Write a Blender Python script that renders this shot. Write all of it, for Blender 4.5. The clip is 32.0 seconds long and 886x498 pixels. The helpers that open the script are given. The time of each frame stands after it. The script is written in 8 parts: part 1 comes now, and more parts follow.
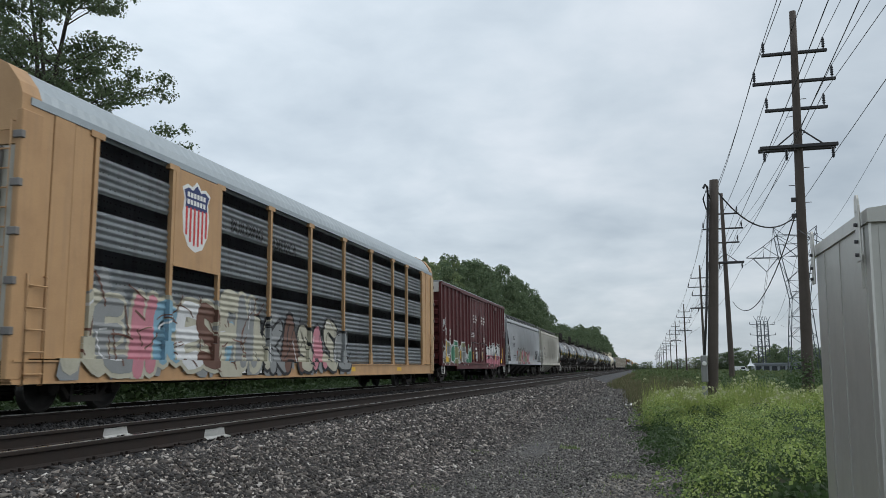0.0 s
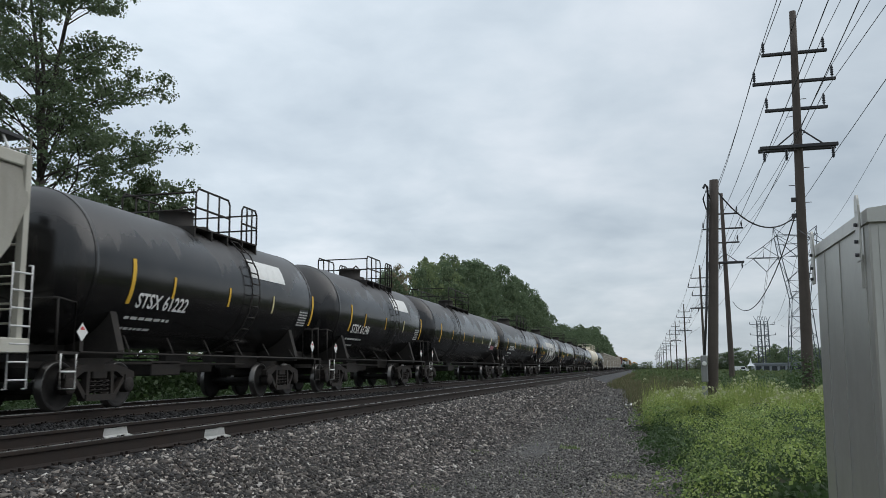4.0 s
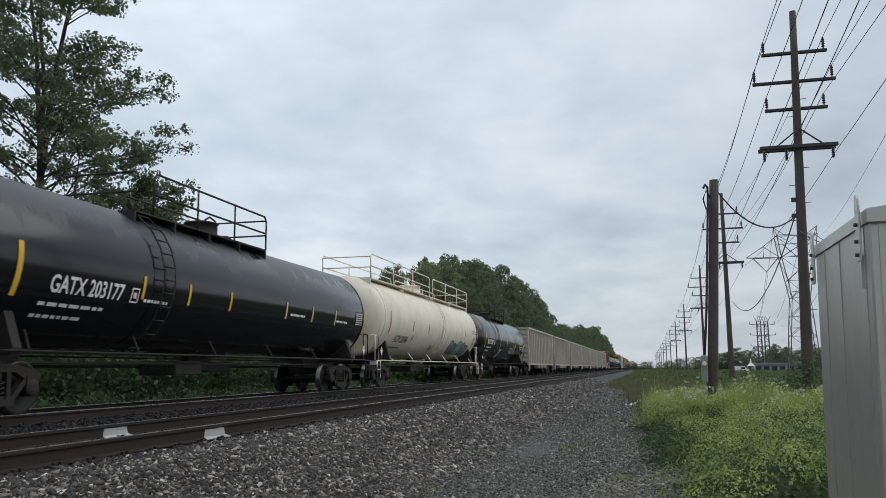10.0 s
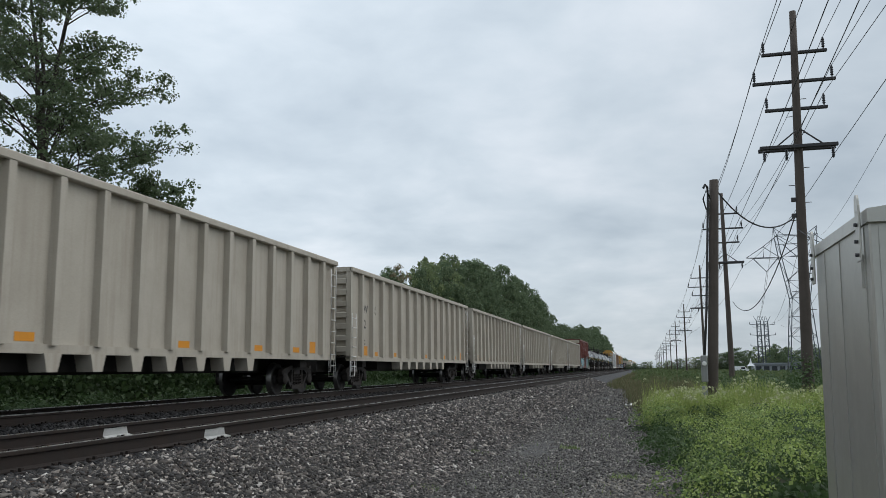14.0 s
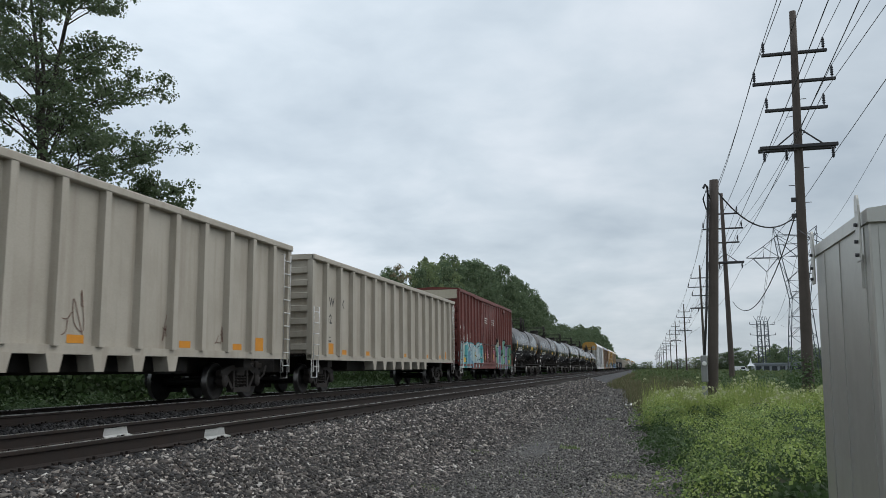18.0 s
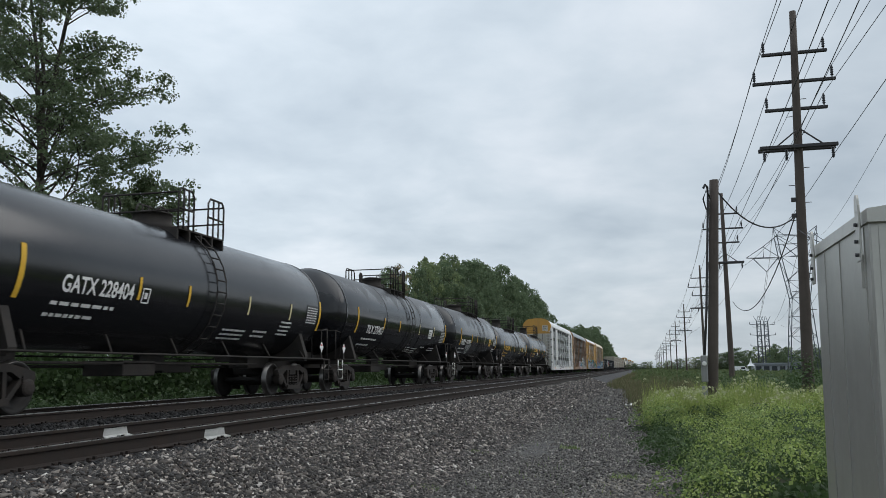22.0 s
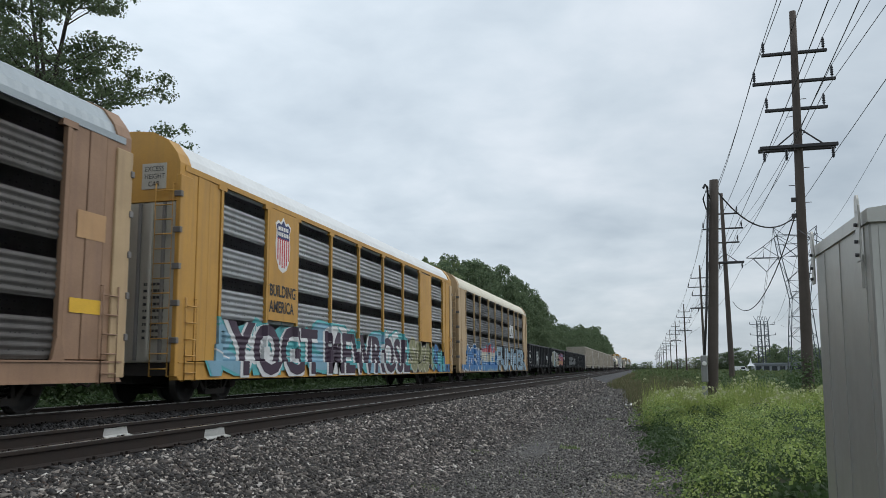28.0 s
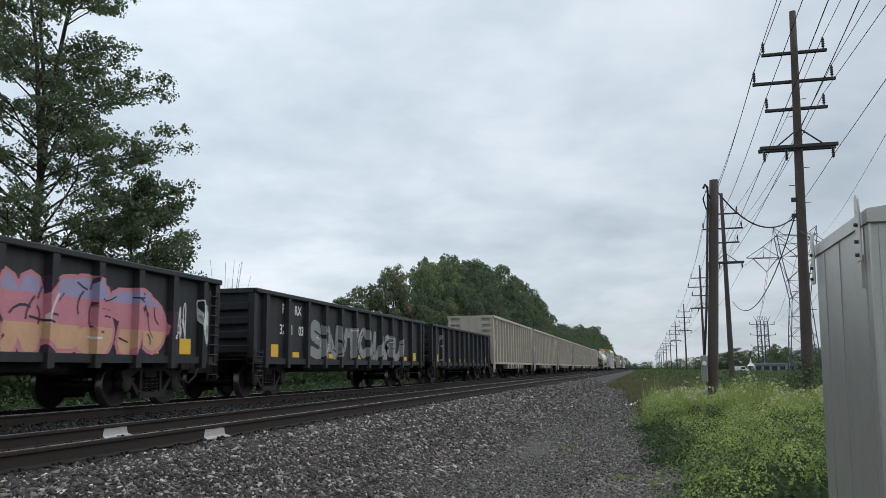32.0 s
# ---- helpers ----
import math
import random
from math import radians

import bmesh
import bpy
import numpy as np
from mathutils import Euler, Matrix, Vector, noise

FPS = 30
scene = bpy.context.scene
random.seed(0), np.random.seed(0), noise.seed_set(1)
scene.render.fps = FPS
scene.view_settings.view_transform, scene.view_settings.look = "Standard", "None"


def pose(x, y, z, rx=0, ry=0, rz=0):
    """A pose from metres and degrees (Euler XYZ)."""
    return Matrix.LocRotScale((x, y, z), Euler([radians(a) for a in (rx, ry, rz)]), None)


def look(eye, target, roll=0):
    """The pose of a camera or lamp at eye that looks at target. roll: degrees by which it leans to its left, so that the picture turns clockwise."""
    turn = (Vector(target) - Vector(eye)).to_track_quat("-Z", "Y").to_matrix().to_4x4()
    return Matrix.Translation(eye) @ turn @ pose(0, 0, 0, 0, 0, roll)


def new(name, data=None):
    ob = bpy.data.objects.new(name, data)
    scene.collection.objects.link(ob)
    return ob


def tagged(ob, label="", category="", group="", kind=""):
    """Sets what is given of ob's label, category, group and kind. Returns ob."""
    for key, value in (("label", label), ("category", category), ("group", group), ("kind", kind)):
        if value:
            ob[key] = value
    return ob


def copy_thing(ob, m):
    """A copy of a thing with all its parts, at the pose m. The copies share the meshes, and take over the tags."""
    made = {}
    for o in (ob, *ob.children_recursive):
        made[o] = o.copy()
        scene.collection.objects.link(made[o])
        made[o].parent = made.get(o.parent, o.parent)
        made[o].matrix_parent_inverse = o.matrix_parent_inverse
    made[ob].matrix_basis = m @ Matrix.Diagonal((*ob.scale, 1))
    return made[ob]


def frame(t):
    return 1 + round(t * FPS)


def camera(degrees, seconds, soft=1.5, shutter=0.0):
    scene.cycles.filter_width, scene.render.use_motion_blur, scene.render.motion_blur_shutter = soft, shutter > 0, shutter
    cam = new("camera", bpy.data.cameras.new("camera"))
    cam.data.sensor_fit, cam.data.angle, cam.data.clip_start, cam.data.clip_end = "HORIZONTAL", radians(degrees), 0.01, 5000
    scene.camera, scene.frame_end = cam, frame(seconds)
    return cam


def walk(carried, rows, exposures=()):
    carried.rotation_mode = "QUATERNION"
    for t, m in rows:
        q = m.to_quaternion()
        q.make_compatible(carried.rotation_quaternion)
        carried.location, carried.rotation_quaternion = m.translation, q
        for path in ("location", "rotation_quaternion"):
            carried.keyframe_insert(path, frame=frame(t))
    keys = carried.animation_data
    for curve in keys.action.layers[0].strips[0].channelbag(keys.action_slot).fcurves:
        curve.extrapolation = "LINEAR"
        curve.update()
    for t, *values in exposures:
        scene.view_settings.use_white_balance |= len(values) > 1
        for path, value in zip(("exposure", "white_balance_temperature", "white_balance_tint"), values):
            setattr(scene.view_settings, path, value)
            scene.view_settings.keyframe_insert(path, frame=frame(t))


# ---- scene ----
# The camera stands on the service path beside two tracks that run along +y; z = 0 is the top of the rails.
SECONDS = 32.0
SPEED = 21.575            # the train's speed towards the camera, metres a second
TRACK_NEAR = -6.40        # centre lines of the two tracks
TRACK_FAR = -11.29
cam = camera(56.31, SECONDS, soft=0.85, shutter=0.06)
EYE = Vector((0.0, 0.0, 0.695))
VIEW = Vector((-0.23217, 0.96197, 0.14394))
walk(cam, [(0.0, look(EYE, EYE + VIEW, -0.567)), (SECONDS, look(EYE, EYE + VIEW, -0.567))],
     exposures=[(0.0, 0.0), (22.0, 0.02), (32.0, 0.06)])

# ---- overcast sky and a weak, wide sun ----
world = bpy.data.worlds.new("overcast_sky")
scene.world = world
world.use_nodes = True
wt = world.node_tree
wt.nodes.clear()


def wnode(kind, **values):
    n = wt.nodes.new(kind)
    for k, v in values.items():
        n.inputs[k].default_value = v
    return n


sky = wnode("ShaderNodeTexSky")
sky.sky_type, sky.sun_disc = "NISHITA", False
sky.sun_elevation, sky.sun_rotation = radians(47), radians(65)
sky_level = wnode("ShaderNodeMix")
sky_level.data_type, sky_level.blend_type = "RGBA", "MULTIPLY"
sky_level.inputs[0].default_value = 1.0
sky_level.inputs[7].default_value = (0.1, 0.1, 0.1, 1)
wt.links.new(sky.outputs[0], sky_level.inputs[6])
coord = wnode("ShaderNodeTexCoord")
split = wnode("ShaderNodeSeparateXYZ")
wt.links.new(coord.outputs["Generated"], split.inputs[0])
lift = wnode("ShaderNodeMath")
lift.operation, lift.inputs[1].default_value = "MAXIMUM", 0.0
wt.links.new(split.outputs[2], lift.inputs[0])
lift2 = wnode("ShaderNodeMath")
lift2.operation, lift2.inputs[1].default_value = "ADD", 0.22
wt.links.new(lift.outputs[0], lift2.inputs[0])
plane = wnode("ShaderNodeCombineXYZ")
for i in (0, 1):
    d = wnode("ShaderNodeMath")
    d.operation = "DIVIDE"
    wt.links.new(split.outputs[i], d.inputs[0])
    wt.links.new(lift2.outputs[0], d.inputs[1])
    wt.links.new(d.outputs[0], plane.inputs[i])
big = wnode("ShaderNodeTexNoise", Scale=0.9, Detail=5.0, Roughness=0.52, Distortion=0.3)
fine = wnode("ShaderNodeTexNoise", Scale=3.2, Detail=7.0, Roughness=0.55, Distortion=0.2)
for n in (big, fine):
    wt.links.new(plane.outputs[0], n.inputs["Vector"])
blend = wnode("ShaderNodeMix")
blend.inputs[0].default_value = 0.3
wt.links.new(big.outputs[0], blend.inputs[2])
wt.links.new(fine.outputs[0], blend.inputs[3])
ramp = wnode("ShaderNodeValToRGB")
ramp.color_ramp.elements[0].position, ramp.color_ramp.elements[0].color = 0.37, (0.487, 0.567, 0.645, 1)
ramp.color_ramp.elements[1].position, ramp.color_ramp.elements[1].color = 0.63, (0.815, 0.872, 0.935, 1)
mid = ramp.color_ramp.elements.new(0.5)
mid.color = (0.637, 0.718, 0.79, 1)
wt.links.new(blend.outputs[0], ramp.inputs[0])
cover = wnode("ShaderNodeMix")
cover.data_type = "RGBA"
cover.inputs[0].default_value = 0.9
wt.links.new(sky_level.outputs[2], cover.inputs[6])
wt.links.new(ramp.outputs[0], cover.inputs[7])
# the cloud is thickest ahead, over the pole line, and thinner to both sides
aside = wnode("ShaderNodeMath")
aside.operation, aside.inputs[1].default_value = "SUBTRACT", 0.3
wt.links.new(split.outputs[0], aside.inputs[0])
away = wnode("ShaderNodeMath")
away.operation = "ABSOLUTE"
wt.links.new(aside.outputs[0], away.inputs[0])
slope = wnode("ShaderNodeMath")
slope.operation, slope.inputs[1].default_value, slope.inputs[2].default_value = "MULTIPLY_ADD", 0.37, 0.76
wt.links.new(away.outputs[0], slope.inputs[0])
rise = wnode("ShaderNodeMath")
rise.operation, rise.inputs[1].default_value = "MULTIPLY_ADD", 0.42
wt.links.new(lift.outputs[0], rise.inputs[0])
wt.links.new(slope.outputs[0], rise.inputs[2])
back = wnode("ShaderNodeBackground")
wt.links.new(cover.outputs[2], back.inputs[0])
wt.links.new(rise.outputs[0], back.inputs[1])
wout = wnode("ShaderNodeOutputWorld")
wt.links.new(back.outputs[0], wout.inputs[0])

sun_data = bpy.data.lights.new("sun", "SUN")
sun_data.energy, sun_data.angle, sun_data.color = 1.1, radians(60), (1.0, 0.97, 0.93)
sun = new("sun", sun_data)
sun.matrix_world = look((48, 44, 60), (0, 22, 0))
# ---- materials ----
def paint(name, base, dirt, amount=0.35, rough=0.5, metal=0.0, scale=1.2, grain=30.0, bump=0.02, streak=0.0, streak_colour=None, tone=0.12, spec=0.35, rand=0.0, dust_sheen=None):
    """A worn painted or raw surface: blotches, fine grain, streaks that run down, and relief."""
    m = bpy.data.materials.new(name)
    m.use_nodes = True
    t = m.node_tree
    b = t.nodes["Principled BSDF"]
    b.inputs["Metallic"].default_value = metal
    b.inputs["Specular IOR Level"].default_value = spec
    co = t.nodes.new("ShaderNodeTexCoord")
    info = t.nodes.new("ShaderNodeObjectInfo")
    shift = t.nodes.new("ShaderNodeVectorMath")
    shift.operation = "ADD"
    seed = t.nodes.new("ShaderNodeMath")
    seed.operation, seed.inputs[1].default_value = "MULTIPLY", 37.0
    t.links.new(info.outputs["Random"], seed.inputs[0])
    t.links.new(co.outputs["Object"], shift.inputs[0])
    t.links.new(seed.outputs[0], shift.inputs[1])
    n1 = t.nodes.new("ShaderNodeTexNoise")
    n1.inputs["Scale"].default_value, n1.inputs["Detail"].default_value, n1.inputs["Roughness"].default_value = scale, 6.0, 0.65
    n2 = t.nodes.new("ShaderNodeTexNoise")
    n2.inputs["Scale"].default_value, n2.inputs["Detail"].default_value = grain, 3.0
    t.links.new(shift.outputs[0], n1.inputs["Vector"])
    t.links.new(shift.outputs[0], n2.inputs["Vector"])
    spread = t.nodes.new("ShaderNodeMapRange")
    spread.inputs[1].default_value, spread.inputs[2].default_value = 0.42, 0.72
    spread.inputs[3].default_value, spread.inputs[4].default_value = 0.0, amount
    t.links.new(n1.outputs[0], spread.inputs[0])
    mix = t.nodes.new("ShaderNodeMix")
    mix.data_type = "RGBA"
    mix.inputs[6].default_value, mix.inputs[7].default_value = (*base, 1), (*dirt, 1)
    t.links.new(spread.outputs[0], mix.inputs[0])
    colour = mix.outputs[2]
    if streak:
        stretch = t.nodes.new("ShaderNodeMapping")
        stretch.inputs["Scale"].default_value = (5.0, 5.0, 0.35)
        t.links.new(shift.outputs[0], stretch.inputs[0])
        n3 = t.nodes.new("ShaderNodeTexNoise")
        n3.inputs["Scale"].default_value, n3.inputs["Detail"].default_value = 1.0, 5.0
        t.links.new(stretch.outputs[0], n3.inputs["Vector"])
        s2 = t.nodes.new("ShaderNodeMapRange")
        s2.inputs[1].default_value, s2.inputs[2].default_value = 0.5, 0.75
        s2.inputs[3].default_value, s2.inputs[4].default_value = 0.0, streak
        t.links.new(n3.outputs[0], s2.inputs[0])
        mix3 = t.nodes.new("ShaderNodeMix")
        mix3.data_type = "RGBA"
        mix3.inputs[7].default_value = (*(streak_colour or dirt), 1)
        t.links.new(colour, mix3.inputs[6])
        t.links.new(s2.outputs[0], mix3.inputs[0])
        colour = mix3.outputs[2]
    tint = t.nodes.new("ShaderNodeMapRange")
    tint.inputs[3].default_value, tint.inputs[4].default_value = 1.0 - tone, 1.0 + tone
    t.links.new(n2.outputs[0], tint.inputs[0])
    mul = t.nodes.new("ShaderNodeVectorMath")
    mul.operation = "SCALE"
    t.links.new(colour, mul.inputs[0])
    if rand:
        own = t.nodes.new("ShaderNodeMapRange")
        own.inputs[3].default_value, own.inputs[4].default_value = 1.0 - rand, 1.0 + rand
        t.links.new(info.outputs["Random"], own.inputs[0])
        both = t.nodes.new("ShaderNodeMath")
        both.operation = "MULTIPLY"
        t.links.new(own.outputs[0], both.inputs[0])
        t.links.new(tint.outputs[0], both.inputs[1])
        t.links.new(both.outputs[0], mul.inputs["Scale"])
    else:
        t.links.new(tint.outputs[0], mul.inputs["Scale"])
    t.links.new(mul.outputs[0], b.inputs["Base Color"])
    rr = t.nodes.new("ShaderNodeMapRange")
    rr.inputs[3].default_value, rr.inputs[4].default_value = max(rough - 0.12, 0.03), min(rough + 0.15, 1.0)
    t.links.new(n1.outputs[0], rr.inputs[0])
    t.links.new(rr.outputs[0], b.inputs["Roughness"])
    if dust_sheen:
        # dry dust film and painted sky sheen up top, rain-washed along a wavy edge
        low, film = dust_sheen
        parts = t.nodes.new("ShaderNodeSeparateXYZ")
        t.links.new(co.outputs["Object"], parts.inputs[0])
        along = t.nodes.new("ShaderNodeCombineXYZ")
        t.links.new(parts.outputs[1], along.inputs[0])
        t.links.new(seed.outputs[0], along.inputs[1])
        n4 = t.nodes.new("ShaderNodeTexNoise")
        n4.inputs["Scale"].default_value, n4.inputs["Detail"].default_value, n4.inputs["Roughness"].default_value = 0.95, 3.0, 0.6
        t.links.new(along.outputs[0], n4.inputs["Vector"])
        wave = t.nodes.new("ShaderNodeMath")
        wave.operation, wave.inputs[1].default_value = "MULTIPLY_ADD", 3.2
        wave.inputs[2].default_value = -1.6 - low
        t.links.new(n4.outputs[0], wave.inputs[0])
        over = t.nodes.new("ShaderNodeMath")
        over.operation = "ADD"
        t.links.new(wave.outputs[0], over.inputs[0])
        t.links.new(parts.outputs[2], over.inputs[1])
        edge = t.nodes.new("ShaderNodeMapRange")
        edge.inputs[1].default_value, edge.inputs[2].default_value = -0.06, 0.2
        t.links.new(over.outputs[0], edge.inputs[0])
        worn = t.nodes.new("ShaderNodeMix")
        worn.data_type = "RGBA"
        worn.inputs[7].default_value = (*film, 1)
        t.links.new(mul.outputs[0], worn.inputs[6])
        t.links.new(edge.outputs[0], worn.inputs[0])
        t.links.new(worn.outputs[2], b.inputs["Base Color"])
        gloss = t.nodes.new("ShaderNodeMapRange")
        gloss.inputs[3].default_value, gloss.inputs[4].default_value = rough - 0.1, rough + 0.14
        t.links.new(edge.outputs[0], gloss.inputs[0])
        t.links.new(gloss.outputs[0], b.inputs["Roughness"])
    if bump:
        bp = t.nodes.new("ShaderNodeBump")
        bp.inputs["Strength"].default_value, bp.inputs["Distance"].default_value = 0.5, bump
        t.links.new(n2.outputs[0], bp.inputs["Height"])
        t.links.new(bp.outputs[0], b.inputs["Normal"])
    return m


def pieces(name, colours, rough=0.9, grain=40.0, spec=0.3, trans=0.0):
    """A material for many joined pieces: each island takes its own colour from a ramp."""
    m = bpy.data.materials.new(name)
    m.use_nodes = True
    t = m.node_tree
    b = t.nodes["Principled BSDF"]
    b.inputs["Roughness"].default_value, b.inputs["Specular IOR Level"].default_value = rough, spec
    g = t.nodes.new("ShaderNodeNewGeometry")
    r = t.nodes.new("ShaderNodeValToRGB")
    r.color_ramp.elements[0].color = (*colours[0], 1)
    r.color_ramp.elements[1].color = (*colours[-1], 1)
    for i, c in enumerate(colours[1:-1]):
        r.color_ramp.elements.new((i + 1) / (len(colours) - 1)).color = (*c, 1)
    t.links.new(g.outputs["Random Per Island"], r.inputs[0])
    co = t.nodes.new("ShaderNodeTexCoord")
    n = t.nodes.new("ShaderNodeTexNoise")
    n.inputs["Scale"].default_value = grain
    t.links.new(co.outputs["Object"], n.inputs["Vector"])
    mr = t.nodes.new("ShaderNodeMapRange")
    mr.inputs[3].default_value, mr.inputs[4].default_value = 0.7, 1.3
    t.links.new(n.outputs[0], mr.inputs[0])
    s = t.nodes.new("ShaderNodeVectorMath")
    s.operation = "SCALE"
    t.links.new(r.outputs[0], s.inputs[0])
    t.links.new(mr.outputs[0], s.inputs["Scale"])
    t.links.new(s.outputs[0], b.inputs["Base Color"])
    if trans:
        tr = t.nodes.new("ShaderNodeBsdfTranslucent")
        t.links.new(s.outputs[0], tr.inputs[0])
        mx = t.nodes.new("ShaderNodeMixShader")
        mx.inputs[0].default_value = trans
        t.links.new(b.outputs[0], mx.inputs[1])
        t.links.new(tr.outputs[0], mx.inputs[2])
        t.links.new(mx.outputs[0], t.nodes["Material Output"].inputs[0])
    return m


RUST = (0.09, 0.045, 0.028)
M_BLACK = paint("black_tank_paint", (0.009, 0.0087, 0.009), (0.018, 0.016, 0.015), 0.6, 0.30, 0, 0.8, 60, 0.001, 0.4, (0.05, 0.044, 0.04), spec=0.5, dust_sheen=(3.3, (0.048, 0.045, 0.044)))
M_BLACK_NEW = paint("glossy_black_paint", (0.006, 0.0065, 0.0085), (0.011, 0.011, 0.013), 0.4, 0.24, 0, 0.8, 60, 0.0006, 0.2, (0.035, 0.035, 0.037), spec=0.48, dust_sheen=(3.4, (0.027, 0.0285, 0.032)))
M_BLACK_SHINY = paint("polished_black_tank_paint", (0.007, 0.0075, 0.0095), (0.012, 0.012, 0.014), 0.4, 0.20, 0, 0.8, 60, 0.0004, 0.15, (0.03, 0.03, 0.033), spec=0.75)
M_GREYTANK = paint("faded_black_paint", (0.018, 0.018, 0.020), (0.035, 0.035, 0.037), 0.6, 0.42, 0, 0.8, 60, 0.002, 0.3, (0.05, 0.05, 0.05), spec=0.4)
M_BROWNTANK = paint("brown_black_tank_paint", (0.016, 0.013, 0.0125), (0.030, 0.025, 0.022), 0.6, 0.34, 0, 0.9, 60, 0.001, 0.45, (0.05, 0.048, 0.04), spec=0.5, dust_sheen=(3.2, (0.055, 0.049, 0.046)))
M_CREAM = paint("cream_tank_paint", (0.74, 0.68, 0.56), (0.60, 0.51, 0.37), 0.5, 0.45, 0, 0.7, 50, 0.002, 0.4, (0.42, 0.34, 0.22))
M_UNDER = paint("grimy_underframe", (0.024, 0.021, 0.019), (0.05, 0.041, 0.034), 0.6, 0.8, 0, 3, 50, 0.006)
M_TRUCK = paint("rusty_cast_steel", (0.024, 0.0205, 0.0185), (0.05, 0.038, 0.03), 0.6, 0.75, 0.1, 4, 60, 0.004)
M_WHEEL = paint("worn_wheel_steel", (0.022, 0.020, 0.019), (0.014, 0.012, 0.011), 0.6, 0.7, 0.2, 5, 60, 0.002)
M_TREAD = paint("bright_wheel_rim", (0.13, 0.125, 0.12), (0.08, 0.076, 0.072), 0.4, 0.3, 0.9, 5, 60, 0.001)
M_RAILTOP = paint("polished_rail_head", (0.50, 0.49, 0.48), (0.36, 0.345, 0.33), 0.4, 0.27, 0.95, 6, 60, 0.001)
M_RAIL = paint("rusty_rail", (0.020, 0.0145, 0.012), (0.036, 0.024, 0.018), 0.6, 0.85, 0.0, 5, 60, 0.003)
M_TIE = paint("creosoted_tie", (0.03, 0.025, 0.022), (0.06, 0.052, 0.045), 0.6, 0.85, 0, 4, 40, 0.01, rand=0.25)
M_GALV = paint("galvanised_panel", (0.33, 0.36, 0.375), (0.20, 0.225, 0.24), 0.6, 0.42, 0.3, 0.9, 40, 0.002, 0.45, (0.19, 0.185, 0.175), rand=0.1)
M_GALV_DARK = paint("weathered_galvanised_panel", (0.20, 0.19, 0.18), (0.11, 0.10, 0.095), 0.7, 0.55, 0.25, 0.9, 40, 0.002, 0.5, (0.12, 0.10, 0.085), rand=0.1)
M_GALV_GREY = paint("grey_galvanised_panel", (0.27, 0.275, 0.285), (0.18, 0.185, 0.19), 0.6, 0.5, 0.2, 0.9, 40, 0.002, 0.45, (0.15, 0.145, 0.14), rand=0.08)
M_BEIGE = paint("beige_end_paint", (0.50, 0.45, 0.35), (0.38, 0.33, 0.25), 0.5, 0.5, 0, 1, 40, 0.002, 0.3)
M_GALV_WHITE = paint("pale_galvanised_panel", (0.60, 0.62, 0.63), (0.42, 0.45, 0.46), 0.5, 0.42, 0.2, 0.9, 40, 0.002, 0.3, (0.36, 0.34, 0.31), rand=0.06)
M_WHITE_STEEL = paint("white_car_paint", (0.66, 0.66, 0.65), (0.48, 0.47, 0.45), 0.5, 0.45, 0, 1, 40, 0.002, 0.4, (0.35, 0.31, 0.27))
M_TAN = paint("sun_faded_yellow_paint", (0.47, 0.285, 0.14), (0.36, 0.21, 0.105), 0.6, 0.55, 0, 1.1, 40, 0.002, 0.4, (0.28, 0.18, 0.11))
M_YELLOW = paint("armour_yellow_paint", (0.50, 0.27, 0.055), (0.36, 0.20, 0.06), 0.5, 0.5, 0, 1.1, 40, 0.002, 0.4, (0.26, 0.16, 0.07))
M_CARTAN = paint("buff_car_paint", (0.46, 0.33, 0.19), (0.34, 0.24, 0.14), 0.5, 0.55, 0, 1.1, 40, 0.002, 0.4, (0.24, 0.17, 0.11))
M_PINKTAN = paint("faded_pink_tan_paint", (0.30, 0.185, 0.115), (0.19, 0.115, 0.075), 0.6, 0.55, 0, 1.1, 40, 0.002, 0.5, (0.2, 0.12, 0.09))
M_ROOF = paint("galvanised_roof", (0.33, 0.37, 0.39), (0.24, 0.27, 0.29), 0.5, 0.4, 0.35, 0.7, 40, 0.002)
M_ROOF_WHITE = paint("white_roof", (0.70, 0.72, 0.72), (0.56, 0.57, 0.57), 0.5, 0.5, 0, 0.7, 40, 0.002)
M_ROOF_CREAM = paint("cream_roof", (0.66, 0.62, 0.50), (0.55, 0.50, 0.40), 0.5, 0.5, 0, 0.7, 40, 0.002)
M_MAROON = paint("maroon_car_paint", (0.088, 0.0155, 0.0165), (0.056, 0.0125, 0.0135), 0.6, 0.5, 0, 1, 40, 0.002, 0.45, (0.05, 0.02, 0.018))
M_RED = paint("faded_red_oxide_paint", (0.15, 0.040, 0.031), (0.095, 0.030, 0.025), 0.6, 0.55, 0, 1, 40, 0.002, 0.45, (0.09, 0.03, 0.024))
M_HOPPER = paint("light_grey_hopper_paint", (0.42, 0.44, 0.455), (0.33, 0.34, 0.35), 0.6, 0.45, 0, 0.8, 40, 0.002, 0.35, (0.30, 0.28, 0.26))
M_HOPPER2 = paint("cream_grey_hopper_paint", (0.47, 0.455, 0.395), (0.35, 0.325, 0.27), 0.6, 0.5, 0, 0.8, 40, 0.002, 0.5, (0.30, 0.25, 0.19))
M_GON = paint("stone_grey_car_paint", (0.43, 0.39, 0.325), (0.32, 0.285, 0.23), 0.6, 0.5, 0, 0.7, 40, 0.002, 0.5, (0.27, 0.225, 0.175))
M_BLACKGON = paint("black_gondola_paint", (0.014, 0.0155, 0.019), (0.032, 0.033, 0.036), 0.6, 0.55, 0, 1, 40, 0.003, 0.4, (0.055, 0.052, 0.05))
